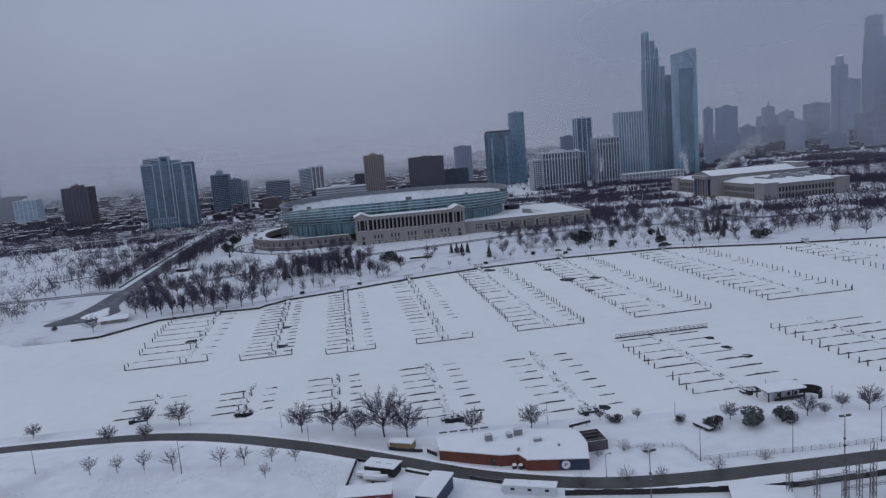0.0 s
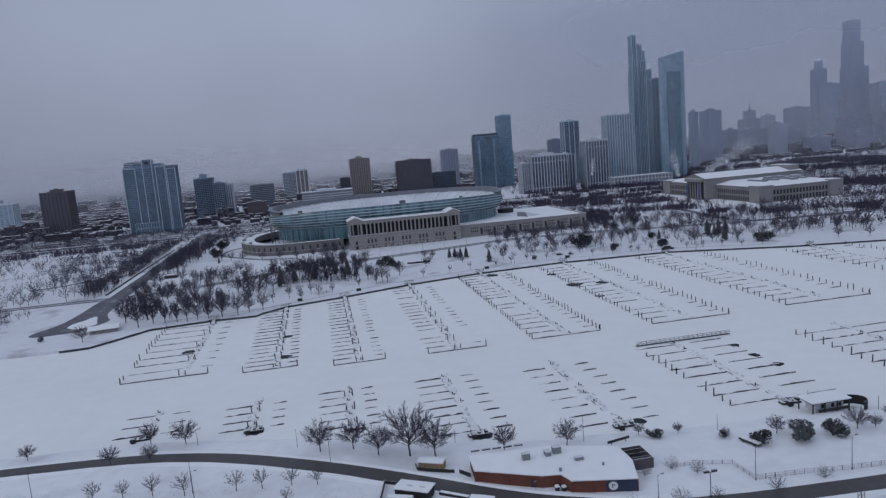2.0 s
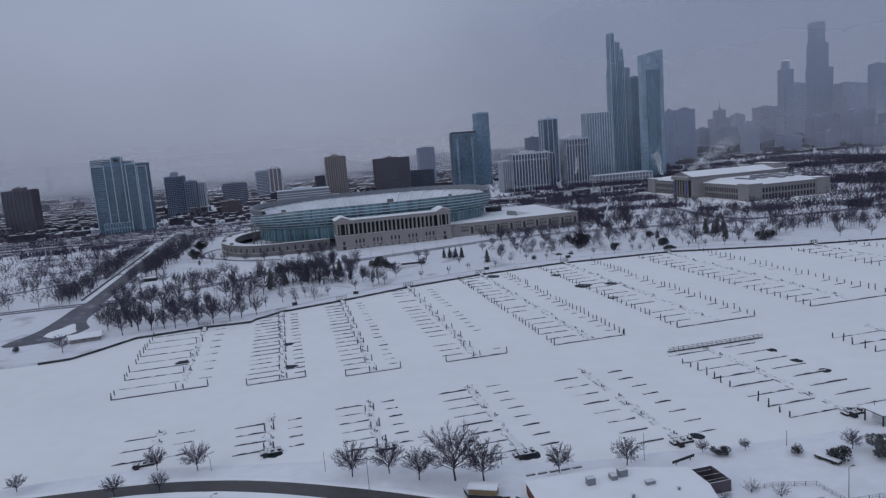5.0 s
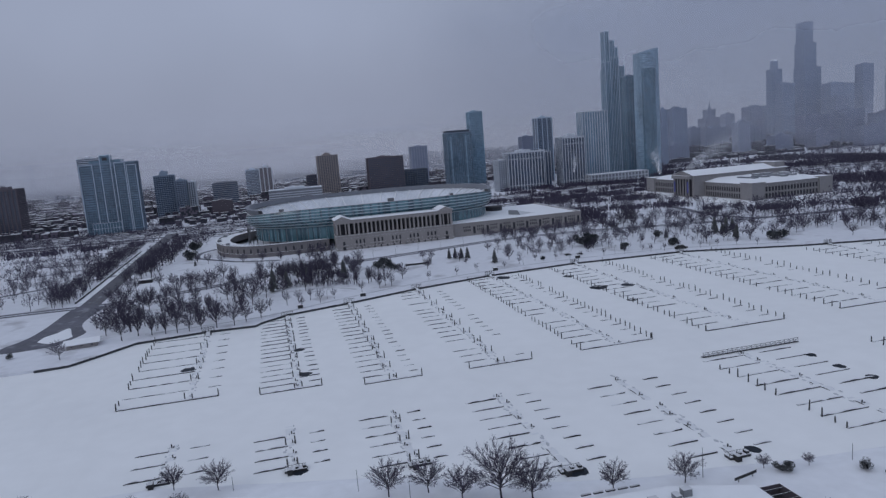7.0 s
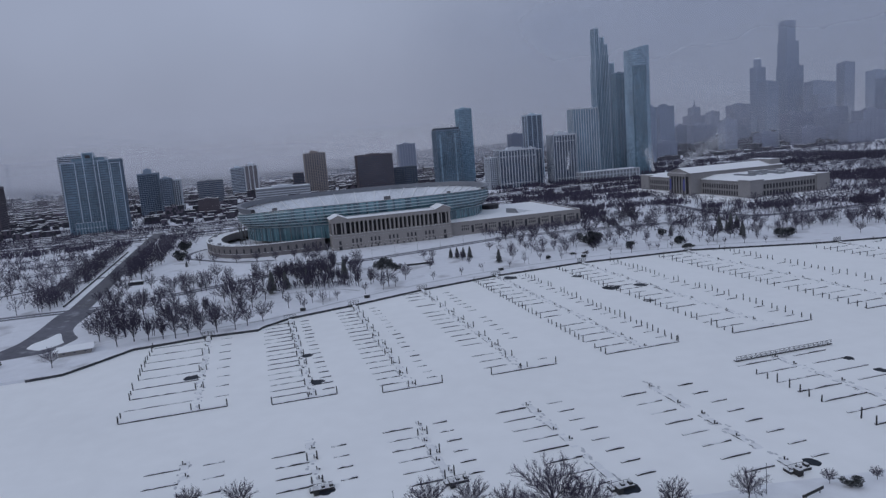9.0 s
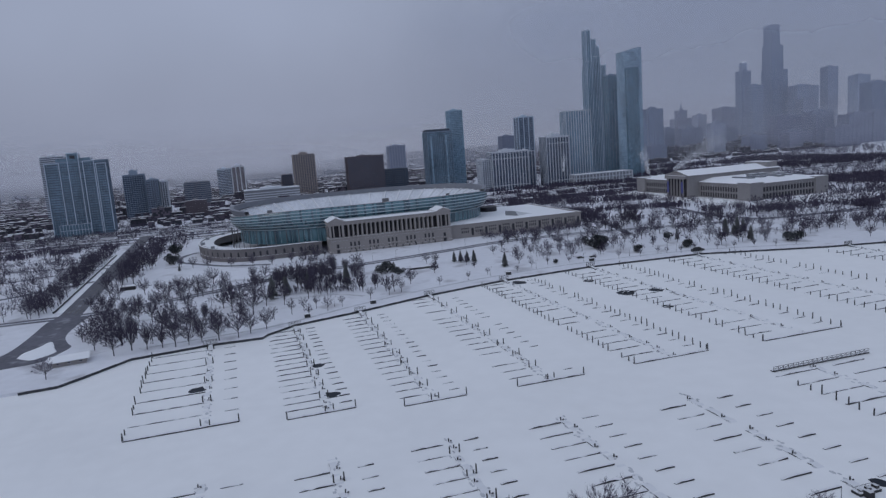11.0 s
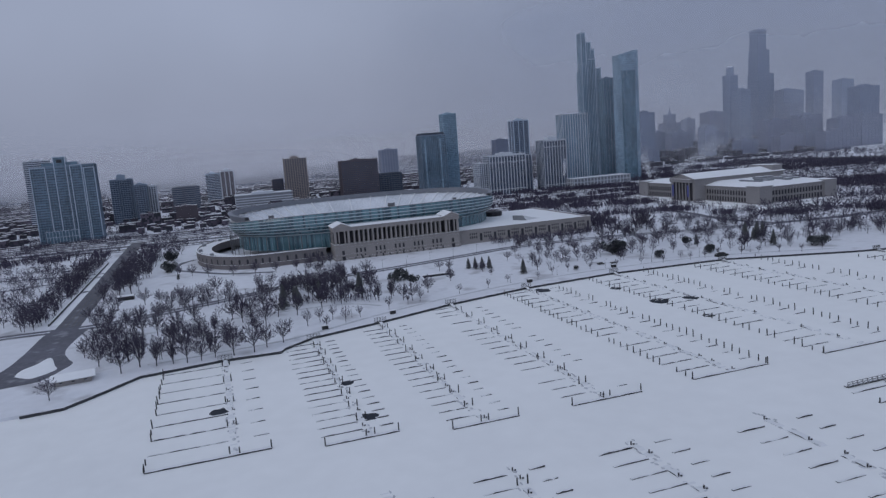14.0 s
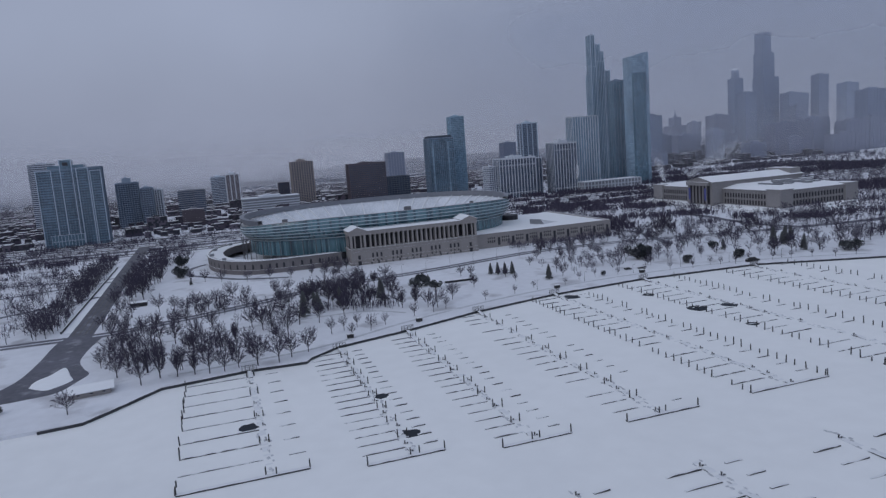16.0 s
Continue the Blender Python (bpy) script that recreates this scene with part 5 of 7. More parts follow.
# ---- trees ----
def fan_tree(seed, h, wide, limbs, subs, twigs, tw, clear=0.16, stems=1, lite=False):
    """A bare tree: limbs fan out from the trunk to a rounded crown, each with rising side branches and fine twigs."""
    rng = random.Random(seed)
    out = [([], []), ([], [])]

    def seg(which, p, q, r0, r1, n):
        vs, fs = out[which]
        d = (q - p).normalized()
        a = d.orthogonal().normalized()
        b = d.cross(a)
        i = len(vs)
        if n == 2:
            t = rng.uniform(0, 3.14)
            a = a * math.cos(t) + b * math.sin(t)
            vs.extend((tuple(p - a * r0), tuple(p + a * r0), tuple(q + a * r1), tuple(q - a * r1)))
            fs.append((i, i + 1, i + 2, i + 3))
            return
        for c, r in ((p, r0), (q, r1)):
            for k in range(n):
                t = 6.2832 * k / n
                vs.append(tuple(c + r * (math.cos(t) * a + math.sin(t) * b)))
        for k in range(n):
            fs.append((i + k, i + (k + 1) % n, i + n + (k + 1) % n, i + n + k))

    def bend(s):
        return Vector((rng.uniform(-s, s), rng.uniform(-s, s), rng.uniform(-s, s)))
    fork = Vector((rng.uniform(-0.015, 0.015) * h, rng.uniform(-0.015, 0.015) * h, h * clear))
    for k in range(stems):
        off = Vector((rng.uniform(-0.05, 0.05) * h, rng.uniform(-0.05, 0.05) * h, -0.1)) if stems > 1 else Vector((0, 0, -0.1))
        seg(0, off, fork, h * 0.021, h * 0.017, 3 if lite else 6)
    lead = fork + Vector((0, 0, h * 0.3)) + bend(0.02 * h)
    seg(0, fork, lead, h * 0.016, h * 0.010, 3 if lite else 5)
    lean = Vector((rng.uniform(-0.04, 0.04), rng.uniform(-0.04, 0.04), 0))
    for i in range(limbs):
        f = (i + rng.uniform(0.2, 0.8)) / limbs
        az = i * 2.4 + rng.uniform(-0.4, 0.4)
        p0 = fork.lerp(lead, (1 - f) * rng.uniform(0.5, 1))
        rise = 0.97 - 1.4 * f
        reach = math.sqrt(1 - rise * rise) * wide * h
        swell = rng.uniform(0.84, 1.08)
        mid = Vector((0, 0, h * (clear + 1.04) / 2)) + lean * h
        p2 = mid + Vector((math.cos(az) * reach, math.sin(az) * reach, rise * h * (1 - clear) * 0.47)) * swell
        ln = (p2 - p0).length
        d = (p2 - p0) / ln
        p1 = p0 + d * ln * 0.45 + bend(0.05 * ln) + Vector((0, 0, (0.10 * f - 0.02) * ln))
        r = h * 0.0085 * rng.uniform(0.7, 1.1)
        seg(1 if lite else 0, p0, p1, r, r * 0.62, 2 if lite else 4)
        seg(1 if lite else 0, p1, p2, r * 0.62, h * 0.002, 2 if lite else 3)
        for j in range(subs):
            u = 0.22 + 0.78 * (j + rng.random()) / subs
            p = p0.lerp(p1, u / 0.45) if u < 0.45 else p1.lerp(p2, (u - 0.45) / 0.55)
            e = (d + bend(0.75) + Vector((0, 0, 0.12))).normalized()
            bl = ln * rng.uniform(0.22, 0.42) * (1.05 - 0.5 * u)
            q = p + e * bl
            seg(1, p, q, h * 0.0042, h * 0.002, 2)
            vs, fs = out[1]
            for _ in range(twigs):
                w = (e + bend(0.8) + Vector((0, 0, 0.15))).normalized()
                st = p.lerp(q, rng.uniform(0.25, 1))
                side = w.orthogonal().normalized()
                side = (side * rng.uniform(-1, 1) + w.cross(side) * rng.uniform(-1, 1)).normalized() * tw
                k = len(vs)
                vs.extend((tuple(st - side), tuple(st + side), tuple(st + w * h * rng.uniform(0.05, 0.11))))
                fs.append((k, k + 1, k + 2))
    made = []
    for (vs, fs), nm, m in zip(out, ("trunk", "crown"), ("bark", "twig")):
        me = bpy.data.meshes.new(nm)
        me.from_pydata(vs, [], fs)
        me.materials.append(M[m])
        made.append(me)
    return made


def spruce_meshes(seed, h, w):
    """A conifer of drooping boughs round a straight trunk."""
    rng = random.Random(seed)
    bm = bmesh.new()
    tube(bm, (0, 0, -0.1), (0, 0, h * 0.9), h * 0.02, 0.03, 6)
    trunk = mesh_of("trunk", bm, M["bark"])
    vs, fs = [], []
    for k in range(300):
        f = rng.random() ** 0.8
        z = h * (0.08 + 0.9 * f)
        r = w * (1 - f) ** 0.8 * rng.uniform(0.55, 1.1) + 0.1
        th = rng.uniform(0, 6.2832)
        c, s = math.cos(th), math.sin(th)
        q = 0.16 * w + 0.2 * r
        i = len(vs)
        vs.extend([(0.1 * c, 0.1 * s, z + 0.25 * r), (r * 0.7 * c - q * s, r * 0.7 * s + q * c, z), (r * c, r * s, z - 0.22 * r), (r * 0.7 * c + q * s, r * 0.7 * s - q * c, z)])
        fs.append((i, i + 1, i + 2, i + 3))
    me = bpy.data.meshes.new("crown")
    me.from_pydata(vs, [], fs)
    me.materials.append(M["pine"])
    return trunk, me


def juniper_meshes(seed, h, w):
    """A broad dense evergreen of many small sprays, uneven in outline."""
    rng = random.Random(seed)
    bm = bmesh.new()
    for k in range(4):
        a = 1.57 * k + rng.random()
        tube(bm, (0, 0, -0.1), (w * 0.25 * math.cos(a), w * 0.25 * math.sin(a), h * 0.5), 0.14, 0.06, 5)
    trunk = mesh_of("trunk", bm, M["bark"])
    vs, fs = [], []
    lumps = [(rng.uniform(-0.6, 0.6) * w, rng.uniform(-0.6, 0.6) * w, rng.uniform(0.3, 0.72) * h, rng.uniform(0.28, 0.5) * w) for _ in range(11)]
    for k in range(1500):
        lx, ly, lz, lr = rng.choice(lumps)
        d = Vector((rng.gauss(0, 1), rng.gauss(0, 1), rng.gauss(0, 0.8))).normalized()
        p = Vector((lx, ly, lz)) + d * lr * rng.uniform(0.7, 1.08)
        if p.z < 0.1:
            continue
        t = (d + Vector((rng.uniform(-1, 1), rng.uniform(-1, 1), rng.uniform(-0.5, 1)))).normalized()
        s = t.orthogonal().normalized() * 0.14
        i = len(vs)
        vs.extend((tuple(p - s), tuple(p + t * 0.45), tuple(p + s), tuple(p - t * 0.2)))
        fs.append((i, i + 1, i + 2, i + 3))
    me = bpy.data.meshes.new("crown")
    me.from_pydata(vs, [], fs)
    me.materials.append(M["pine"])
    return trunk, me


def plant(meshes, label, at, scale=1.0, turn=0.0, group="park trees", name="tree", category="tree"):
    tr = thing(name, label, category, at, group)
    tr.rotation_euler = (0, 0, turn)
    tr.scale = (scale,) * 3
    for nm, me in zip(("trunk", "crown"), meshes):
        piece(nm, me, tr)
    return tr


DRIVE_LINE = smooth_line(DRIVE)


def blocked(x, y):
    """Roads, buildings and open lawns where no tree stands."""
    if (abs(y + 247) < 10 and x > -260) or abs(x - 99) < 2 or any(abs(x - a) < 8 and abs(y - b) < 8 for a, b in DRIVE_LINE):
        return True
    if -130 < x < 72 and -184 < y < 170 or -155 < x < 60 and 345 < y < 480:
        return True
    if 64 < x < 128 and -75 < y < 60 or 195 < x < 330 and -285 < y < -228:
        return True
    # the stadium lawn, the snowfield before the museum
    if 60 < x < 140 and -208 < y < -85 or 25 < x < 62 and 205 < y < 285 :
        return True
    return False


def build_trees():
    rng = random.Random(21)
    big = [fan_tree(s, 11, wd, 28, 13, 17, 0.021, 0.2) for s, wd in ((1, 0.5), (2, 0.56), (3, 0.47))]
    park = [fan_tree(s, 10, wd, 17, 9, 14, 0.033, cl) for s, wd, cl in ((11, 0.36, 0.18), (12, 0.32, 0.16), (13, 0.42, 0.2), (14, 0.36, 0.15), (15, 0.44, 0.2))]
    slim = [fan_tree(s, 10, 0.17, 16, 9, 13, 0.034, 0.1) for s in (16, 17)]
    small = [fan_tree(s, 6, wd, 13, 7, 9, 0.026, 0.26) for s, wd in ((31, 0.32), (32, 0.26))]
    open_small = [fan_tree(s, 5, wd, 14, 8, 9, 0.02, 0.24) for s, wd in ((33, 0.36), (34, 0.42))]
    bush = [fan_tree(s, 3.4, 0.62, 22, 7, 7, 0.016, 0.05, 4) for s in (35, 36)]
    spruce = [spruce_meshes(41, 9, 2.6), spruce_meshes(42, 8, 2.3)]
    jun = [juniper_meshes(51, 5, 3.6), juniper_meshes(52, 5.5, 3.4)]
    # island trees by the near shore: x, y, height, kind
    bare = "bare deciduous tree with snow-dusted twigs on the island shore"
    for x, y, h, k in ((518, -103, 10, 0), (520, -93, 8.5, 1), (527, -86, 9, 2), (531, -77, 14.5, 1), (534, -70, 11, 0), (537, -50, 8.2, 2), (540, -32, 7.4, 1), (541, -10, 3.6, 0), (544, 1, 3.4, 2),
                       (559, 48, 6, 1), (557, 61, 4.5, 0), (561, 67, 8, 2), (490, -196, 5, 1), (504, -167, 5.6, 0), (506, -155, 5.6, 2), (491, -158, 7, 2), (496, -146, 8, 1), (560, 53, 4, 0), (554, 26, 5.5, 1)):
        plant(big[k], bare, (x, y, LAND - 0.1), h / 11 * rng.uniform(0.95, 1.05), rng.uniform(0, 6), "island trees")
    young = "young bare tree standing in the snowy meadow"
    for x, y, h in ((529, -165, 6), (530, -157, 5.5), (531, -149, 6.4), (534, -140, 6.6), (536, -126, 6), (537, -119, 6), (538, -111, 5.5), (540, -104, 5), (548, -112, 4.5), (565, -20, 3.2), (564, -12, 3.4), (568, -7, 3.5), (580, -30, 3.6), (580, -18, 3.8), (581, -9, 3), (582, 6, 3.6), (581, 20, 3.4), (578, -44, 3.2)):
        low = x > 556
        plant(rng.choice(bush if low else open_small), "bare many-stemmed shrub beside the drive" if low else young, (x, y, LAND - 0.1), h / 3.4 if low else h / 5.0, rng.uniform(0, 6), "island trees")
    for x, y, h, k in ((558, 19, 4.4, 0), (559.5, 29, 6.2, 1), (560.5, 39, 5.0, 0), (544, -6.5, 3.2, 1), (551, 12, 3.0, 1)):
        plant(jun[k], "broad dark evergreen shrub dusted with snow", (x, y, LAND - 0.1), h / 4.6, rng.uniform(0, 6), "island evergreens", "evergreen_shrub", "shrub").scale.z *= 0.78
    # conifers in the park
    for x, y, h in ((175, 9, 9), (178, 13, 8), (181, 17, 8.5), (172, 5, 7.5), (213, 28, 9.5), (198, 175, 9), (203, 215, 13), (205, 224, 13), (202, 232, 11), (207, 219, 10), (235, 211, 12.5), (219, -127, 16), (212, -118, 13), (203, -79, 13), (205, -104, 11), (196, -118, 10), (180, -42, 7), (60, -190, 6)):
        plant(rng.choice(spruce), "dark green conifer with snow on its boughs", (x, y, LAND - 0.05), h / 8.5, rng.uniform(0, 6), "park conifers", "conifer", "tree")
    bare_park = "bare park tree with fine rising twigs above the snow"

    def stand(rows, kinds, tall, label=bare_park):
        for x, y, h in rows:
            plant(rng.choice(kinds), label, (x, y, LAND - 0.05), h / tall * rng.uniform(0.93, 1.05), rng.uniform(0, 6))
    stand(((297, -198, 14.8), (299, -191, 14.3), (300, -184, 12), (285, -204, 14.8), (275, -198, 11.5)), slim, 10, "slim upright bare tree in the row by the quay")
    stand(((302, -178, 14.5), (302, -172, 10), (301, -166, 9.3), (302, -158, 14.5), (302, -149, 13.6), (297, -143, 12.6), (293, -135, 11.6), (286, -216, 13), (303, -205, 13.8), (271, -213, 12.8), (258, -222, 11.8), (262, -187, 12), (240, -194, 12.7), (236, -184, 11.6), (218, -176, 10.6), (260, -172, 9.6), (262, -178, 9.5), (243, -222, 10.9), (235, -219, 9.8), (265, -225, 8.9), (250, -206, 11), (228, -206, 10), (278, -181, 10), (283, -166, 9)), park, 10, "bare tree with fanned limbs in the grove by the quay")
    stand(((148, -207, 11.2), (151, -198, 10.5), (157, -185, 11.2), (151, -173, 10.7), (139, -163, 11.8), (162, -158, 7), (145, -186, 8)), park[2:], 10, "round-crowned bare tree at the edge of the stadium lawn")
    stand(((199, -221, 9.9), (202, -212, 9.4), (203, -205, 10.7), (198, -196, 11), (192, -190, 9.6), (146, -229, 10), (171, -230, 9.8), (155, -222, 10), (97, -220, 18), (13, -230, 15), (35, -220, 15), (62, -232, 15), (28, -213, 12), (116, -235, 12), (84, -226, 14), (50, -226, 14), (0, -222, 13), (176, -222, 9), (186, -182, 10), (180, -172, 9.5)), park, 10)
    stand(((238, -151, 15), (228, -156, 13), (228, -146, 15), (255, -140, 15), (205, -105, 16), (217, -102, 15), (192, -89, 15), (200, -96, 16), (198, -110, 16), (171, -108, 15), (211, -138, 14), (233, -74, 11), (231, -66, 12), (240, -61, 10), (245, -57, 11), (230, -43, 11), (237, -132, 14), (201, -152, 12), (220, -92, 12.5), (226, -82, 9.6), (180, -120, 14), (186, -102, 15), (178, -92, 12), (212, -88, 13), (190, -132, 13)), park + slim, 10)
    stand(((268, -120, 9.5), (264, -113, 8), (280, -112, 8), (262, -106, 8), (272, -101, 8.5), (266, -92, 6.8), (240, -122, 11), (257, -74, 8), (253, -62, 7.8), (250, -54, 7.6), (236, 27, 4.8), (228, 41, 5.6), (225, 54, 5.3), (236, 102, 5.4), (240, 116, 6), (237, 132, 5.8), (243, 135, 6), (246, 144, 6)), small, 6, "small bare tree beside the lakefront path")
    stand(((243, 157, 5.9), (250, 170, 5.8), (254, 181, 5.8), (258, 194, 5.8), (266, 205, 5.4), (268, 220, 5.4), (229, 68, 5), (232, 86, 5), (244, -28, 6), (240, -8, 6), (232, 8, 5), (274, -130, 7)), small, 6, "small bare tree beside the lakefront path")
    stand(((209, 40, 9.5), (183, 49, 8.5), (180, 62, 8), (185, 74, 8.6), (185, 83, 8), (190, 89, 9.4), (185, 99, 9.5), (177, 143, 10.8), (183, 131, 10), (236, 185, 12), (242, 217, 12), (104, 197, 20), (93, 200, 19), (98, 190, 16), (121, 267, 12.7), (116, 263, 11), (125, 271, 10), (148, 133, 10.8), (175, 159, 11), (162, 184, 11), (166, 204, 9.7), (92, 130, 12), (96, 143, 12), (211, 194, 10), (235, 200, 8.5), (213, 269, 10), (236, 270, 10)), park, 10)
    stand(((104, 168, 10), (94, 155, 10), (172, 110, 8), (160, 95, 8), (205, 150, 8), (215, 100, 7), (196, 255, 10), (222, 300, 10), (180, 300, 10), (250, 320, 9), (152, 228, 9), (170, 245, 9), (140, 55, 8), (150, 70, 8), (160, 40, 7), (142, 100, 8)), park, 10)
    stand(((52, -180, 9), (62, -168, 10), (74, -150, 9), (80, -134, 10), (84, -119, 9), (86, -104, 10), (80, -92, 12), (90, -84, 11), (40, -190, 8), (98, -96, 9), (104, -88, 8), (70, -84, 11), (112, -92, 9), (76, -76, 10)), park, 10, "bare tree before the curved limestone wall")
    # both verges of the park drive
    for x, y in DRIVE_LINE:
        for side in (-11, 11):
            if -232 < y < -62 or 62 < y < 300:
                for dy in (-5, 4):
                    if rng.random() < (0.8 if y < 0 else 0.45):
                        xx, yy = x + side + rng.uniform(-3, 3), y + dy + rng.uniform(-2, 2)
                        if not blocked(xx, yy):
                            plant(rng.choice(park), "bare tree in the row along the park drive", (xx, yy, LAND - 0.05), rng.uniform(0.75, 1.15), rng.uniform(0, 6))
    # groves: x0, x1, y0, y1, number, mean height, kinds, least distance
    zones = ((232, 290, -218, -145, 24, 10.5, slim + park, 7), (160, 232, -130, -62, 18, 11, park + slim, 6), (160, 205, -20, 10, 8, 7, park, 6), (200, 300, 240, 420, 16, 9, park, 7))
    spots = []
    for x0, x1, y0, y1, n, h, kinds, apart in zones:
        for _ in range(n):
            for _try in range(30):
                x, y = rng.uniform(x0, x1), rng.uniform(y0, y1)
                if not blocked(x, y) and all((x - a) ** 2 + (y - b) ** 2 > apart * apart for a, b in spots):
                    break
            else:
                continue
            spots.append((x, y))
            plant(rng.choice(kinds), bare_park, (x, y, LAND - 0.05), h / 10 * rng.uniform(0.7, 1.2), rng.uniform(0, 6))
    plant(park[2], "wide bare tree beside the harbour pavilion", (326, -228.5, LAND - 0.05), 0.95, 1.0)
    for x, y, s in ((-58, -200, 1.7), (-50, -200, 1.5), (10, -199, 1.7), (19, -197, 1.5), (311, -255, 0.6), (188, 110, 2.1), (187, 118, 1.7), (193, 113, 1.6), (190, 173, 1.2), (231, 161, 1.2), (226, 165, 1.0), (224, 125, 1.1), (254, 226, 1.3), (255, 234, 1.4), (181, -47, 1.6), (195, -42, 1.1), (184, -52, 1.3), (226, 60, 0.7)):
        plant(rng.choice(jun), "broad rounded dark shrub in the snowy park", (x, y, LAND - 0.1), s, rng.uniform(0, 6), "park shrubs", "evergreen_shrub", "shrub")
    # woods that nobody could count
    low = [fan_tree(s, 10, wd, 10, 5, 7, 0.078, 0.16, lite=True) for s, wd in ((61, 0.36), (62, 0.32), (63, 0.42))] + [fan_tree(s, 10, wd, 6, 3, 4, 0.42, 0.06, lite=True) for s, wd in ((64, 0.42), (65, 0.5), (66, 0.38))]
    data = []
    for t, c in low:
        pair = []
        for me in (t, c):
            v = np.empty(len(me.vertices) * 3)
            me.vertices.foreach_get("co", v)
            pair.append((v.reshape(-1, 3), [tuple(p.vertices) for p in me.polygons]))
        data.append(pair)
    # x0, x1, y0, y1, number, mean height
    woods = ((-60, 62, 175, 215, 60, 9), (-60, 30, 215, 345, 90, 8), (62, 110, 62, 165, 36, 8), (62, 250, 170, 300, 170, 9), (110, 215, 62, 170, 60, 8), (140, 225, 40, 130, 26, 7), (60, 145, 300, 374, 90, 9), (120, 260, 290, 480, 190, 10), (62, 330, 372, 640, 330, 11), (150, 420, 480, 900, 260, 11),
             (-300, 60, -520, -290, 300, 8), (60, 230, -520, -305, 90, 8), (-100, 175, -276, -259, 150, 10), (40, 185, -330, -262, 70, 10), (-80, 40, -350, -262, 70, 9), (200, 290, -330, -288, 26, 8), (-130, 112, -237, -212, 90, 11), (-200, -60, -236, -190, 70, 8),
             (-330, -140, -190, 330, 150, 8), (-200, -150, -240, 480, 160, 8), (-340, -180, -600, -200, 260, 6), (-170, -60, 180, 345, 160, 9), (-160, 60, 482, 640, 160, 9),
             (-700, -160, 340, 620, 330, 10), (-330, 250, 480, 1000, 620, 11), (-700, 280, 500, 1250, 1500, 11), (-700, -450, 600, 1400, 260, 11), (-1500, -380, -1000, 700, 2600, 9), (-2600, -1500, -1600, 1500, 500, 11), (-600, -370, -700, -20, 260, 9),
             (150, 232, -228, -135, 14, 9), (165, 232, -128, -62, 16, 10), (240, 290, -205, -140, 8, 9), (230, 300, -330, -290, 16, 6))
    bv, bf, off = [], [], 0
    cv, cf, coff = [], [], 0
    for x0, x1, y0, y1, n, h in woods:
        for _ in range(n):
            x, y = rng.uniform(x0, x1), rng.uniform(y0, y1)
            if blocked(x, y):
                continue
            near = x > -30 and -350 < y < 345
            (tv, tf), (wv, wf) = rng.choice(data[:3] if near else data[3:])
            s, a = h / 10 * rng.uniform(0.7, 1.25), rng.uniform(0, 6.28)
            rot = np.array([[math.cos(a), math.sin(a), 0], [-math.sin(a), math.cos(a), 0], [0, 0, 1]]) * s
            bv.append(tv @ rot + (x, y, LAND))
            bf.extend([tuple(i + off for i in f) for f in tf])
            off += len(tv)
            cv.append(wv @ rot + (x, y, LAND))
            cf.extend([tuple(i + coff for i in f) for f in wf])
            coff += len(wv)
    # scrub and hedges as bands of upright twigs: x0, y0, x1, y1, width, height
    bands = ((-150, -700, -150, -262, 24, 6), (-205, -700, -200, -180, 14, 4), (-262, -700, -258, -150, 18, 4), (-318, -700, -312, 60, 19, 5), (-400, -700, -390, 0, 19, 6), (-190, -800, -185, -190, 10, 3.5), (-232, -800, -228, -170, 7, 3), (-300, -800, -295, 100, 14, 4), (-350, -700, -345, 60, 10, 5), (60, -310, 100, -268, 10, 4), (-40, -340, 0, -272, 9, 4), (-100, -380, -60, -270, 12, 4),
             (-90, -263, 160, -262, 6, 4), (-110, -234, 105, -232, 6, 5), (-180, -225, -60, -215, 18, 5), (-150, 180, 60, 182, 14, 5), (-160, 330, 30, 345, 10, 4), (66, 378, 70, 560, 18, 8), (150, 400, 130, 640, 22, 8), (-190, 200, -170, 480, 26, 7), (-260, 240, -240, 620, 24, 7),
             (172, -118, 190, -70, 14, 4), (205, -118, 225, -75, 14, 4), (74, 66, 80, 160, 12, 4), (-640, 560, -500, 900, 40, 9), (-330, 100, -340, 360, 20, 6), (-200, 500, 60, 640, 40, 9), (-480, 480, -300, 900, 60, 9), (-100, 560, 100, 900, 60, 9), (60, 600, 200, 1000, 60, 9), (-600, 900, 100, 1000, 80, 10), (-170, 190, -80, 330, 34, 7), (-40, 200, 20, 330, 26, 6), (72, 175, 75, 290, 14, 5), (74, 62, 78, 168, 14, 6), (62, 300, 140, 372, 24, 5), (120, 380, 200, 480, 26, 6), (-330, -120, -200, 300, 26, 6), (-60, 190, 60, 200, 26, 7), (-420, 250, -330, 480, 40, 7))
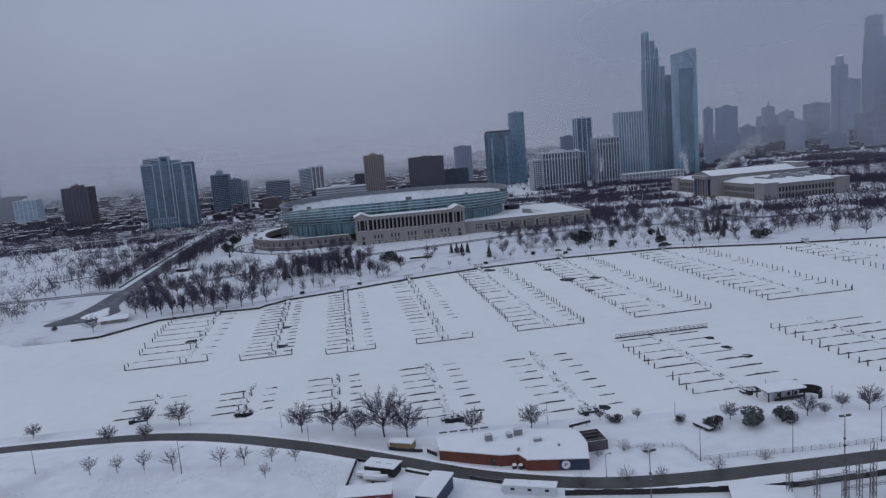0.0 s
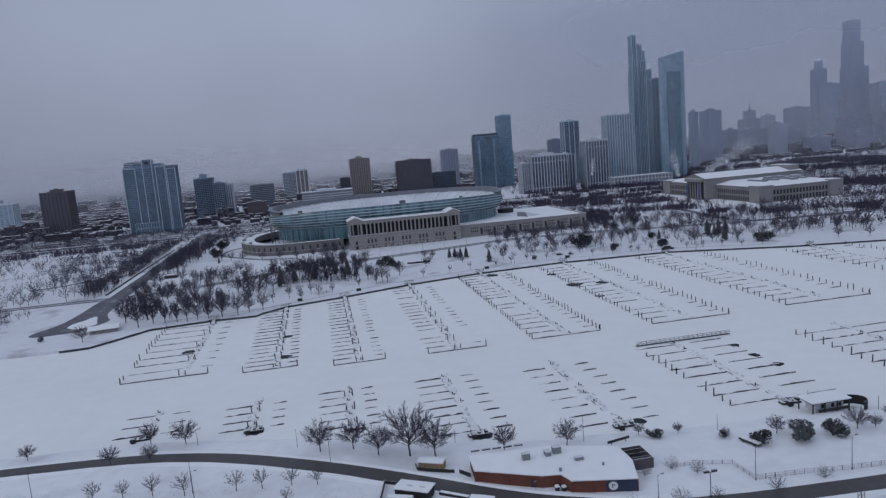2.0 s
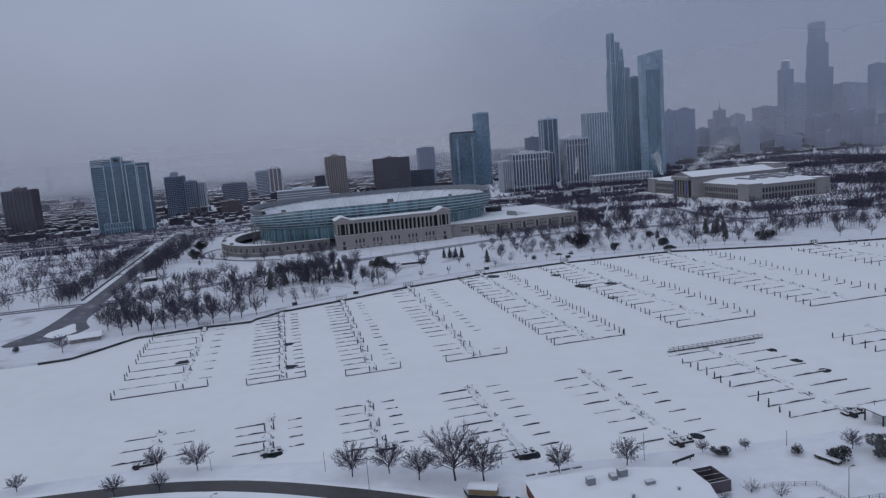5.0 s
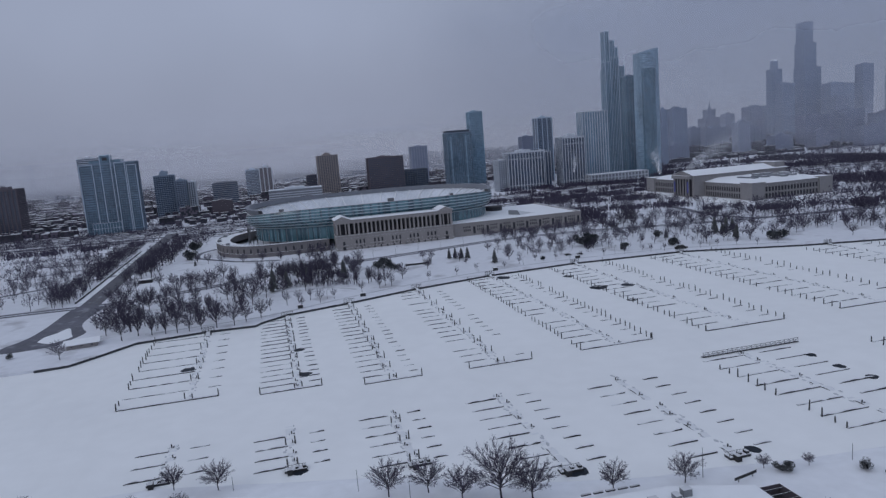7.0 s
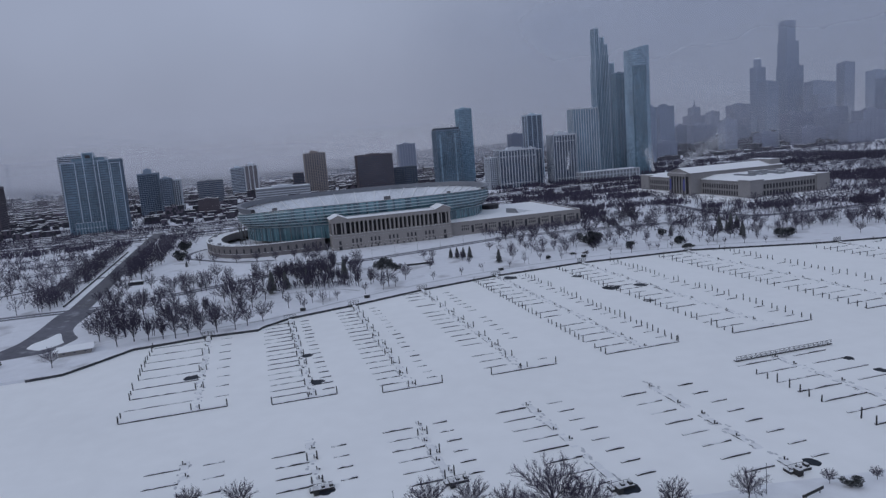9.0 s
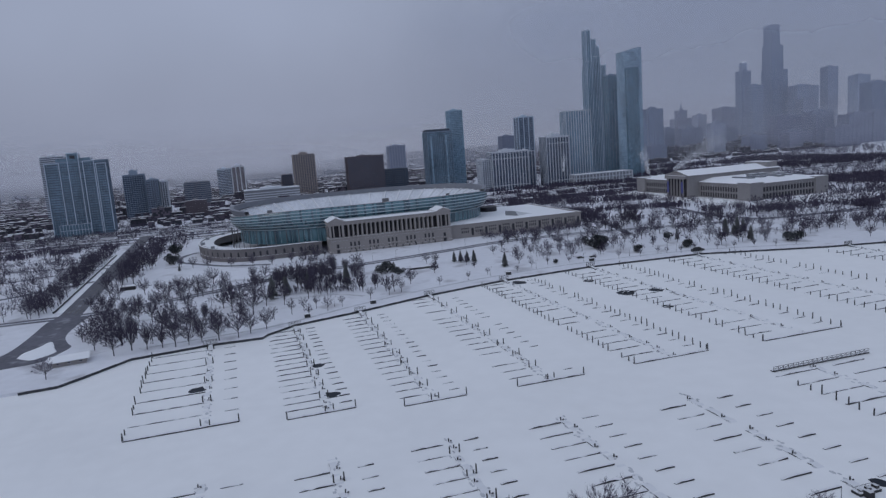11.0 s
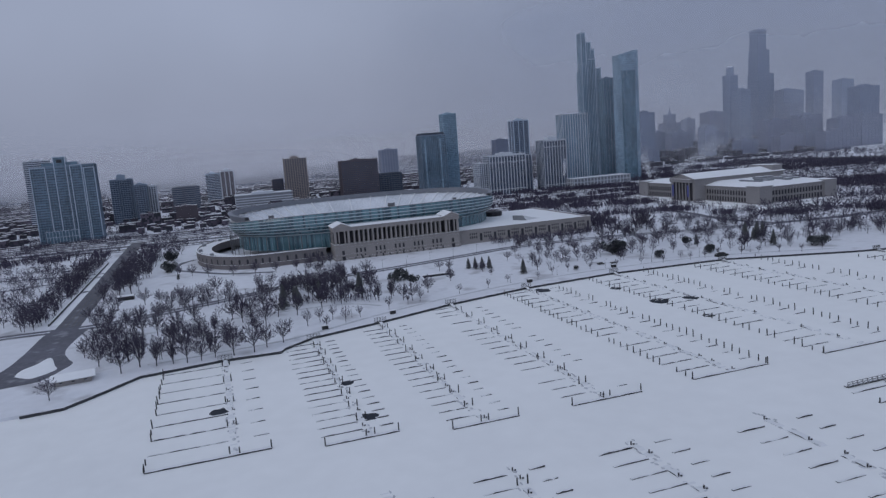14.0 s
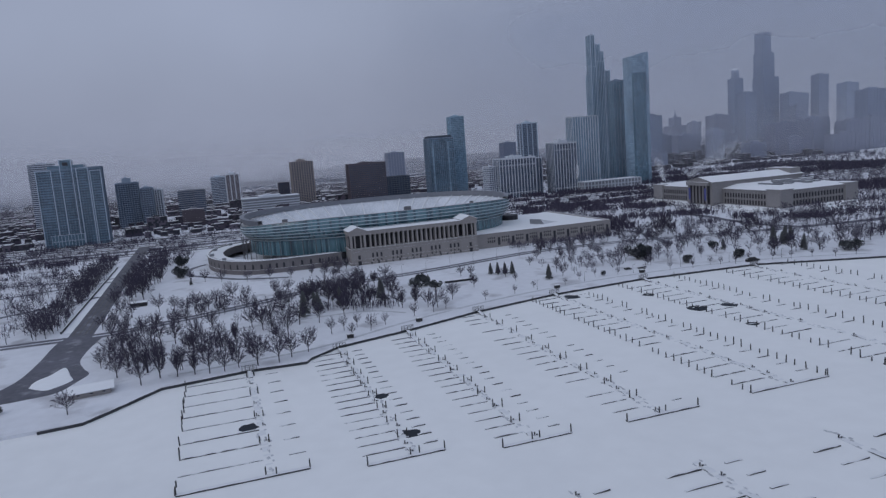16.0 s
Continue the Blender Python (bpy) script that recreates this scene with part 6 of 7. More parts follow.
    for x0, y0, x1, y1, w, h in bands:
        ln = math.hypot(x1 - x0, y1 - y0)
        ux, uy = (x1 - x0) / ln, (y1 - y0) / ln
        n = int(ln * w * (0.42 if w < 20 else 0.26))
        big_w = 0.10 if w < 20 else 0.3
        rows, tri = [], []
        for k in range(n):
            f, o = rng.random(), rng.gauss(0, 0.33)
            x, y = x0 + (x1 - x0) * f - uy * o * w, y0 + (y1 - y0) * f + ux * o * w
            if blocked(x, y) or noise.noise((x * 0.04, y * 0.04, 3.0)) < -0.08:
                continue
            hh = h * rng.uniform(0.4, 1.0)
            a = rng.uniform(0, 3.14)
            dx, dy = math.cos(a) * big_w * 2, math.sin(a) * big_w * 2
            lx, ly = rng.uniform(-0.4, 0.4) * hh, rng.uniform(-0.4, 0.4) * hh
            i = len(rows)
            rows += [(x - dx * 0.3, y - dy * 0.3, LAND), (x + dx * 0.3, y + dy * 0.3, LAND), (x + lx + dx, y + ly + dy, LAND + hh), (x + lx - dx, y + ly - dy, LAND + hh * 0.9)]
            tri.append((i + coff, i + 1 + coff, i + 2 + coff, i + 3 + coff))
        if rows:
            cv.append(np.array(rows))
            cf.extend(tri)
            coff += len(rows)
    rows, tri = [], []
    for k in range(60000):
        x, y = rng.uniform(512, 592), rng.uniform(-215, -92)
        lim = -0.08 + (0.25 if y > -110 else 0)
        if noise.noise((x * 0.05, y * 0.05, 9.0)) + 0.5 * noise.noise((x * 0.2, y * 0.2, 4.0)) < lim or x < 540 + (y + 110) * 0.30 or abs((x - 560) - (y + 150) * 0.9) < 3:
            continue
        a, hh = rng.uniform(0, 6.28), rng.uniform(0.15, 0.5)
        i = len(rows)
        rows += [(x, y, LAND - 0.02), (x + 0.05 * math.cos(a), y + 0.05 * math.sin(a), LAND - 0.02), (x + rng.uniform(-0.25, 0.25), y + rng.uniform(-0.25, 0.25), LAND + hh)]
        tri.append((i, i + 1, i + 2))
    me = bpy.data.meshes.new("dry_grass")
    me.from_pydata(rows, [], tri)
    me.materials.append(M["grass"])
    tagged(new("dry_grass", me), "dry grass stubble poking through meadow snow", "grass", "", "stuff")
    wd = tagged(new("woodland"), "bare winter woodland between park and city", "woods", "", "stuff")
    for nm, v, f, m in (("trunks", bv, bf, "bark"), ("crowns", cv, cf, "twig")):
        me = bpy.data.meshes.new(nm)
        me.from_pydata(np.concatenate(v).tolist(), [], f)
        me.materials.append(M[m])
        ob = new(nm, me)
        ob.parent = wd
        ob["kind"] = "stuff"


build_trees()

# ---- island things ----
def pole_lamp(x, y, h, arm=0.9, kind="street_lamp", label="thin dark street lamp with short arm"):
    lp = thing(kind, label, "lamp post", (x, y, LAND), "street lamps")
    bm = bmesh.new()
    tube(bm, (0, 0, -0.05), (0, 0, h), 0.11, 0.06, 6)
    tube(bm, (0, 0, 0), (0, 0, 0.6), 0.2, 0.16, 6)
    part("pole", bm, M["galv"], lp)
    bm = bmesh.new()
    tube(bm, (0, 0, h - 0.1), (0, arm, h + 0.15), 0.05, 0.04, 5)
    part("arm", bm, M["galv"], lp)
    bm = bmesh.new()
    box(bm, -0.18, 0.18, arm - 0.1, arm + 0.65, h + 0.08, h + 0.24)
    part("lamp_head", bm, M["galv"], lp)
    return lp


def flood_mast(x, y, h):
    ms = thing("floodlight_mast", "tall dark mast with a cluster of floodlights", "floodlight", (x, y, LAND), "floodlights")
    bm = bmesh.new()
    tube(bm, (0, 0, -0.05), (0, 0, h), 0.16, 0.1, 8)
    part("pole", bm, M["galv"], ms)
    bm = bmesh.new()
    box(bm, -0.08, 0.08, -1.4, 1.4, h - 0.2, h - 0.05)
    part("crossbar", bm, M["galv"], ms)
    for dy in (-1.3, -0.65, 0.65, 1.3):
        bm = bmesh.new()
        box(bm, -0.2, 0.3, dy - 0.28, dy + 0.28, h - 0.05, h + 0.45)
        part("floodlight", bm, M["pile"], ms)
    for z in (h * 0.35, h * 0.5):
        bm = bmesh.new()
        box(bm, -0.2, 0.2, -0.25, 0.25, z, z + 0.5)
        part("junction_box", bm, M["pile"], ms)


def fence(name, label, pts, h, post_gap, material, mesh_gap=0.0, solid=False):
    fn = thing(name, label, "fence")
    bm = bmesh.new()
    box(bm, -0.05, 0.05, -0.05, 0.05, -0.05, h)
    post = mesh_of("post", bm, M[material])
    for (x0, y0), (x1, y1) in zip(pts, pts[1:]):
        d = math.hypot(x1 - x0, y1 - y0)
        n = max(1, round(d / post_gap))
        for k in range(n):
            piece("post", post, fn, (x0 + (x1 - x0) * k / n, y0 + (y1 - y0) * k / n, LAND))
        tx, ty = (x1 - x0) / d, (y1 - y0) / d
        a = math.atan2(ty, tx)
        if solid:
            for k in range(n):
                bm = bmesh.new()
                box(bm, 0, d / n - 0.04, -0.04, 0.04, 0.05, h * (0.94 + 0.06 * math.sin(k * 2.3 + x0)))
                o = part("panel", bm, M[material], fn)
                o.location = (x0 + (x1 - x0) * k / n, y0 + (y1 - y0) * k / n, LAND)
                o.rotation_euler = (0, 0, a)
        else:
            for z in (h - 0.08, h * 0.5, 0.15):
                bm = bmesh.new()
                box(bm, 0, d, -0.015, 0.015, z, z + 0.035)
                o = part("rail", bm, M[material], fn)
                o.location = (x0, y0, LAND)
                o.rotation_euler = (0, 0, a)
            if mesh_gap:
                bm = bmesh.new()
                for k in range(int(d / mesh_gap)):
                    box(bm, k * mesh_gap, k * mesh_gap + 0.025, -0.012, 0.012, 0.1, h - 0.05)
                o = part("wire_mesh", bm, M[material], fn)
                o.location = (x0, y0, LAND)
                o.rotation_euler = (0, 0, a)
                o["kind"] = "stuff"
    return fn


def shed(name, label, category, x, y, turn, lx, ly, h, wall, roof_rise=0.0, over=0.3, windows=0, side=1):
    """A small building with its long side along its own x axis; snowy flat or ridged roof."""
    s = thing(name, label, category, (x, y, LAND))
    s.rotation_euler = (0, 0, radians(turn))
    bm = bmesh.new()
    box(bm, -lx / 2, lx / 2, -ly / 2, ly / 2, -0.05, h)
    part("wall", bm, M[wall], s)
    bm = bmesh.new()
    a, b = lx / 2 + over, ly / 2 + over
    n = 8
    rows = []
    for k in range(n + 1):
        u = -a + 2 * a * k / n
        w = 0.08 * noise.noise((u * 0.6, x, y))
        rows.append([bm.verts.new(p) for p in ((u, -b, h), (u, -b, h + 0.28 + w), (u, 0, h + 0.36 + roof_rise + w), (u, b, h + 0.28 + w), (u, b, h))])
    for p, q in zip(rows, rows[1:]):
        for k in range(4):
            bm.faces.new((p[k], q[k], q[k + 1], p[k + 1]))
    bm.faces.new(rows[0])
    bm.faces.new(rows[-1][::-1])
    part("roof", bm, M["snow"], s, "thick snow on the roof")
    for k in range(windows):
        bm = bmesh.new()
        u = -lx / 2 + lx * (k + 0.5) / windows
        yy = side * ly / 2
        box(bm, u - 0.5, u + 0.5, yy - 0.06, yy + 0.06, h * 0.45, h * 0.75)
        w = part("window", bm, M["recess"], s)
        bm = bmesh.new()
        for c in ((u - 0.6, u + 0.6, h * 0.75, h * 0.75 + 0.1), (u - 0.6, u + 0.6, h * 0.45 - 0.1, h * 0.45)):
            box(bm, c[0], c[1], yy - 0.09, yy + 0.09, c[2], c[3])
        part("frame", bm, M["trailer"], w)
    return s


def truss_tower(x, y, h, w=0.6):
    t = thing("truss_tower", "upright steel lattice truss of a stage frame", "truss", (x, y, LAND), "stage trusses")
    for dx in (-w, w):
        for dy in (-w, w):
            bm = bmesh.new()
            tube(bm, (dx, dy, -0.05), (dx, dy, h), 0.07, 0.07, 5)
            part("chord", bm, M["galv"], t)
    z, k = 0.0, 0
    while z < h - 1.2:
        bm = bmesh.new()
        s = 1 if k % 2 else -1
        for p, q in (((-w * s, -w, z), (w * s, -w, z + 1.2)), ((-w * s, w, z), (w * s, w, z + 1.2)), ((w, -w * s, z), (w, w * s, z + 1.2)), ((-w, -w * s, z), (-w, w * s, z + 1.2))):
            tube(bm, p, q, 0.04, 0.04, 4, False)
        part("lacing", bm, M["galv"], t)
        z += 1.2
        k += 1
    return t


def brick_hall():
    b = thing("brick_hall", "long low red brick hall with deep snow on its roof", "building")
    plan = [(544.4, -61.9), (553.6, -62.5), (562.2, -46.8), (563.1, -42.1), (567.3, -40.7), (571.5, -25.1), (562.6, -22.3), (552.8, -22.0), (545.7, -40.4)]
    bm = bmesh.new()
    prism(bm, plan, LAND - 0.05, 4.4)
    part("wall", bm, M["brick"], b, "weather-worn red brick wall")
    cx, cy = 557.1, -40.5
    bm = bmesh.new()
    lo = [bm.verts.new((cx + (x - cx) * 1.015, cy + (y - cy) * 1.012, 4.4)) for x, y in plan]
    md = [bm.verts.new((cx + (x - cx) * 1.015, cy + (y - cy) * 1.012, 4.68)) for x, y in plan]
    up = [bm.verts.new((cx + (x - cx) * 0.93, cy + (y - cy) * 0.95, 4.85)) for x, y in plan]
    for r, s in ((lo, md), (md, up)):
        for i in range(len(plan)):
            j = (i + 1) % len(plan)
            bm.faces.new((r[i], r[j], s[j], s[i]))
    bm.faces.new(up)
    part("roof", bm, M["snow"], b, "deep snow on the flat roof")
    # pilaster strips and doors on the road front
    for (x0, y0), (x1, y1), n in (((553.6, -62.5), (562.2, -46.8), 4), ((567.3, -40.7), (571.5, -25.1), 3)):
        a = math.atan2(y1 - y0, x1 - x0)
        for k in range(n + 1):
            bm = bmesh.new()
            box(bm, -0.25, 0.25, -0.1, 0.12, 0, 3.15)
            o = part("pilaster", bm, M["brick"], b)
            o.location = (x0 + (x1 - x0) * k / n, y0 + (y1 - y0) * k / n, LAND)
            o.rotation_euler = (0, 0, a)
        bm = bmesh.new()
        box(bm, -0.7, 0.7, -0.12, 0.06, 0, 2.2)
        o = part("door", bm, M["recess"], b)
        o.location = (x0 + (x1 - x0) * 0.87, y0 + (y1 - y0) * 0.87, LAND)
        o.rotation_euler = (0, 0, a)
    # dark panel with a round white emblem
    x0, y0, x1, y1 = 569.5, -32.5, 571.5, -25.1
    a = math.atan2(y1 - y0, x1 - x0)
    bm = bmesh.new()
    box(bm, 0, math.hypot(x1 - x0, y1 - y0), -0.2, -0.06, 0.2, 3.2)
    pn = part("mural_panel", bm, M["navy"], b, "navy wall panel")
    pn.location, pn.rotation_euler = (x0, y0, LAND), (0, 0, a)
    bm = bmesh.new()
    vs = [bm.verts.new((1.7 + 1.15 * math.cos(0.2618 * k), -0.215, 1.7 + 1.15 * math.sin(0.2618 * k))) for k in range(24)]
    bm.faces.new(vs)
    em = part("emblem", bm, M["white"], pn, "round white emblem")
    bm = bmesh.new()
    box(bm, 1.35, 1.6, -0.232, -0.222, 1.2, 2.2)
    box(bm, 1.72, 2.15, -0.232, -0.222, 1.75, 2.05)
    part("emblem_mark", bm, M["navy"], pn)
    # roof plant
    for x, y, w, d, h in ((551.5, -49.0, 1.6, 2.0, 1.7), (550.7, -42.5, 2.2, 1.4, 1.1), (550.3, -40.1, 1.8, 2.2, 1.7), (556.8, -36.0, 1.2, 2.2, 0.8), (561.6, -42.0, 0.6, 0.6, 0.9), (562.2, -30.5, 0.5, 0.5, 0.7)):
        bm = bmesh.new()
        box(bm, x, x + w, y, y + d, 4.75, 4.85 + h)
        box(bm, x - 0.1, x + w + 0.1, y - 0.1, y + d + 0.1, 4.85 + h, 4.95 + h)
        part("roof_unit", bm, M["steel"], b, "grey rooftop unit")
    # dark low parapet pieces on the harbour side
    for k in range(5):
        bm = bmesh.new()
        y = -61 + k * 3.1
        box(bm, 542.0 + k * 0.16, 542.6 + k * 0.16, y, y + 2.4, 4.7, 5.05)
        part("coping", bm, M["pile"], b)


def build_island():
    brick_hall()
    # open dark timber enclosure
    e = thing("timber_enclosure", "dark brown open-topped timber enclosure with snow on its beams", "enclosure", (557.4, -18.6, LAND))
    for a in ((-4.0, 4.0, -3.0, -2.8), (-4.0, 4.0, 2.8, 3.0), (-4.0, -3.8, -2.8, 2.8), (3.8, 4.0, -2.8, 2.8)):
        bm = bmesh.new()
        box(bm, *a, -0.05, 3.0)
        part("side", bm, FX["brown"], e)
    bm = bmesh.new()
    box(bm, -3.8, 3.8, -2.8, 2.8, -0.05, 0.12)
    part("floor", bm, M["recess"], e)
    for k in range(3):
        bm = bmesh.new()
        box(bm, -2.6 + k * 2.4, -2.45 + k * 2.4, -2.8, 2.8, 2.6, 2.8)
        part("beam", bm, M["pile"], e)
    # snow-topped bins and a red marker post before the hall
    for x, y in ((564.0, -43.2), (564.6, -41.6), (565.2, -39.8), (566.0, -38.0)):
        bn = thing("waste_bin", "dark waste bin capped with snow beside the brick hall", "bin", (x + 0.8, y - 0.6, LAND), "waste bins")
        bm = bmesh.new()
        prism(bm, [(-0.45, -0.5), (0.45, -0.5), (0.45, 0.5), (-0.45, 0.5)], -0.05, 1.1, 1.12)
        part("bin_body", bm, M["pile"], bn)
        bm = bmesh.new()
        prism(bm, [(-0.55, -0.6), (0.55, -0.6), (0.55, 0.6), (-0.55, 0.6)], 1.1, 1.5, 0.7)
        part("snow_cap", bm, M["snow"], bn, "rounded cap of snow")
    rp = thing("sign_post", "red post sign standing in the snow before the hall", "sign", (563.3, -49.0, LAND))
    bm = bmesh.new()
    tube(bm, (0, 0, -0.1), (0, 0, 2.6), 0.06, 0.06, 6)
    part("post", bm, M["pile"], rp)
    bm = bmesh.new()
    box(bm, -0.06, 0.06, -0.4, 0.4, 1.9, 2.7)
    part("sign_board", bm, M["red"], rp)
    # trailer by the drive
    t = shed("site_trailer", "long white site trailer with three small windows, snow on top", "trailer", 578.7, -43.3, 66, 13.0, 2.5, 2.4, "trailer", windows=3, side=-1)
    bm = bmesh.new()
    box(bm, -7.3, -6.55, -0.6, 0.8, 0.4, 1.9)
    part("air_unit", bm, M["trailer"], t)
    for k in range(4):
        bm = bmesh.new()
        box(bm, -6 + k * 4 - 0.15, -6 + k * 4 + 0.15, -1.5, 1.5, -0.06, 0.06)
        part("skid", bm, M["pile"], t)
    # black barrier along the drive
    fence("barrier_fence", "low black sheeted fence along the drive", [(567.6, -56.8), (572.1, -50.1), (574.5, -46.3)], 1.5, 2.4, "black", solid=True)
    fence("barrier_fence", "black sheeted fence with snow along its top", [(582.8, -35.5), (585.3, -26.5), (588.0, -17.5), (590.7, -6.5), (592.9, 2.5), (594.5, 9.5), (595.9, 20.5), (596.6, 36.5), (597.4, 60.5)], 1.7, 2.6, "black", solid=True)
    fence("mesh_fence", "pale wire mesh fence beside the drive", [(576.0, 4.4), (577.1, 17.2), (579.0, 29.2), (580.1, 42.1), (580.8, 56.6), (582.8, 90.5)], 1.4, 2.5, "galv", 0.35)
    fence("mesh_fence", "short wire mesh fence across the snow", [(576.0, 4.4), (566.5, 4.0), (563.2, -5.4), (563.3, -12.5)], 1.2, 2.5, "galv", 0.4)
    fence("yard_fence", "dark yard fence on two sides of the storage yard", [(546.4, -86.1), (558.8, -88.8), (567.5, -90.5)], 1.5, 2.2, "black", solid=True)
    fence("yard_fence", "dark yard fence beside the drive", [(546.4, -85.9), (549.1, -82.0)], 1.3, 2.2, "black", solid=True)
    # storage yard
    s = shed("open_shed", "open-sided shed with white snowy roof in the yard", "shed", 555.2, -79.1, 58, 9.2, 4.6, 2.6, "black", windows=0)
    for u in (-1.8, 1.6):
        bm = bmesh.new()
        box(bm, u, u + 1.6, -0.5, -0.2, 2.9, 3.05)
        part("roof_vent", bm, M["steel"], s)
    for x, y, turn in ((557.6, -83.1, 66), (560.2, -81.3, 66)):
        bo = thing("covered_boat", "shrink-wrapped white boat under snow on a trailer", "boat", (x, y, LAND), "covered boats")
        bo.rotation_euler = (0, 0, radians(turn))
        bm = bmesh.new()
        rows = []
        for k in range(9):
            u = -3.4 + 6.8 * k / 8
            w = 1.15 * math.sqrt(max(0.03, 1 - (max(0, u) / 3.7) ** 2))
            rows.append([bm.verts.new(p) for p in ((u, -w * 0.5, 0.55), (u, -w, 1.3), (u, -w * 0.7, 1.9), (u, 0, 2.25), (u, w * 0.7, 1.9), (u, w, 1.3), (u, w * 0.5, 0.55))])
        for p, q in zip(rows, rows[1:]):
            for k in range(6):
                bm.faces.new((p[k], q[k], q[k + 1], p[k + 1]))
        bm.faces.new(rows[0])
        bm.faces.new(rows[-1][::-1])
        part("hull_cover", bm, M["trailer"], bo)
        bm = bmesh.new()
        box(bm, -2.5, 2.8, -0.5, 0.5, 0.35, 0.6)
        part("trailer_frame", bm, M["pile"], bo)
        for v in (-1.0, 1.0):
            bm = bmesh.new()
            tube(bm, (-0.6, v - 0.12, 0.33), (-0.6, v + 0.12, 0.33), 0.36, 0.36, 10)
            part("wheel", bm, M["pile"], bo)
    shed("red_shed", "low red-walled shed under thick snow", "shed", 571.1, -84.5, 82, 13.2, 5.4, 3.4, "red", windows=2, side=-1)
    shed("dark_shed", "dark-walled shed with white snowy roof beside the drive", "shed", 574.4, -67.1, -29, 12.5, 5.4, 4.0, "navy", windows=2, side=-1)
    bm = bmesh.new()
    pl = thing("planter_trough", "long black trough half buried in snow", "planter", (559.2, -69.4, LAND))
    pl.rotation_euler = (0, 0, radians(52))
    box(bm, -4.2, 4.2, -0.6, 0.6, -0.05, 0.9)
    part("trough", bm, M["black"], pl)
    bm = bmesh.new()
    box(bm, -4.0, 4.0, -0.45, 0.45, 0.9, 0.98)
    part("snow_fill", bm, M["snow"], pl)
    shed("utility_shed", "low white-roofed shed beyond the barrier", "shed", 598.9, 7.1, 66, 13.0, 8.5, 1.6, "black", 0.3, windows=0)
    # hut in its fenced corner
    h = shed("timber_hut", "small tan timber hut with snowy roof by the trees", "hut", 541.0, -72.1, 62, 7.0, 3.4, 2.3, "tan", 0.3)
    fence("hut_fence", "dark board fence round the hut", [(537.9, -76.5), (541.5, -76.3), (545.4, -68.8), (546.1, -66.7)], 1.2, 2.0, "black", solid=True)
    fence("hut_fence", "dark board fence beside the brick hall", [(546.8, -65.5), (550.3, -63.1)], 1.3, 2.0, "black", solid=True)
    # long dark notice board
    nb = thing("notice_board", "long dark board on two posts in the snow", "board", (544.2, -17.8, LAND))
    nb.rotation_euler = (0, 0, radians(13))
    bm = bmesh.new()
    box(bm, -0.1, 0.1, -3.8, 3.8, 0.7, 1.5)
    part("board", bm, M["black"], nb)
    for y in (-2.5, 2.5):
        bm = bmesh.new()
        box(bm, -0.08, 0.08, y - 0.08, y + 0.08, -0.05, 0.7)
        part("post", bm, M["pile"], nb)
    # snow-covered trailer beside the shrubs
    bt = thing("flat_trailer", "dark flat trailer loaded with snow", "trailer", (557.2, 15.5, LAND))
    bt.rotation_euler = (0, 0, radians(17))
    bm = bmesh.new()
    box(bm, -3.2, 3.2, -0.8, 0.8, 0.4, 0.95)
    part("bed", bm, M["black"], bt)
    bm = bmesh.new()
    box(bm, -3.0, 3.0, -0.65, 0.65, 0.95, 1.25)
    part("snow_load", bm, M["snow"], bt)
    for u in (-1.8, 1.8):
        for v in (-0.75, 0.75):
            bm = bmesh.new()
            tube(bm, (u, v - 0.1, 0.33), (u, v + 0.1, 0.33), 0.36, 0.36, 10)
            part("wheel", bm, M["pile"], bt)
    # harbour shelter
    sh = thing("harbour_shelter", "open shelter on dark posts with flat snowy roof", "shelter", (542.1, 50.7, LAND - 0.4))
    bm = bmesh.new()
    box(bm, -3.6, 3.6, -6.6, 6.6, 3.1, 3.35)
    part("roof_deck", bm, M["pile"], sh)
    bm = bmesh.new()
    box(bm, -3.7, 3.7, -6.7, 6.7, 3.36, 3.75)
    part("roof_snow", bm, M["snow"], sh, "thick snow on the flat roof")
    for x in (-3.2, 3.2):
        for y in (-6.2, -2.1, 2.1, 6.2):
            bm = bmesh.new()
            box(bm, x - 0.16, x + 0.16, y - 0.16, y + 0.16, -0.5, 3.1)
            part("post", bm, M["pile"], sh)
    bm = bmesh.new()
    box(bm, -2.2, 2.0, -4.6, 5.2, 0, 2.6)
    part("cabin", bm, M["trailer"], sh, "pale cabin under the roof")
    bm = bmesh.new()
    box(bm, 2.9, 3.1, -4.0, 6.2, 0.1, 1.1)
    part("front_screen", bm, M["pile"], sh)
    for y in (-2.5, 1.0, 3.5):
        bm = bmesh.new()
        box(bm, 1.95, 2.06, y, y + 1.0, 0.9, 2.2)
        part("window", bm, M["recess"], sh)
    sc = thing("curved_screen", "dark curved wind screen beside the shelter", "screen", (544.6, 59.1, LAND - 0.3))
    for k in range(14):
        th = radians(200 - 14 * k)
        bm = bmesh.new()
        x, y = 3.4 * math.cos(th), 3.8 * math.sin(th)
        tx, ty = -math.sin(th), math.cos(th)
        prism(bm, [(x - tx * 0.5 - ty * 0.05, y - ty * 0.5 + tx * 0.05), (x - tx * 0.5 + ty * 0.05, y - ty * 0.5 - tx * 0.05), (x + tx * 0.5 + ty * 0.05, y + ty * 0.5 - tx * 0.05), (x + tx * 0.5 - ty * 0.05, y + ty * 0.5 + tx * 0.05)], -0.3, 2.6)
        part("panel", bm, M["black"], sc)
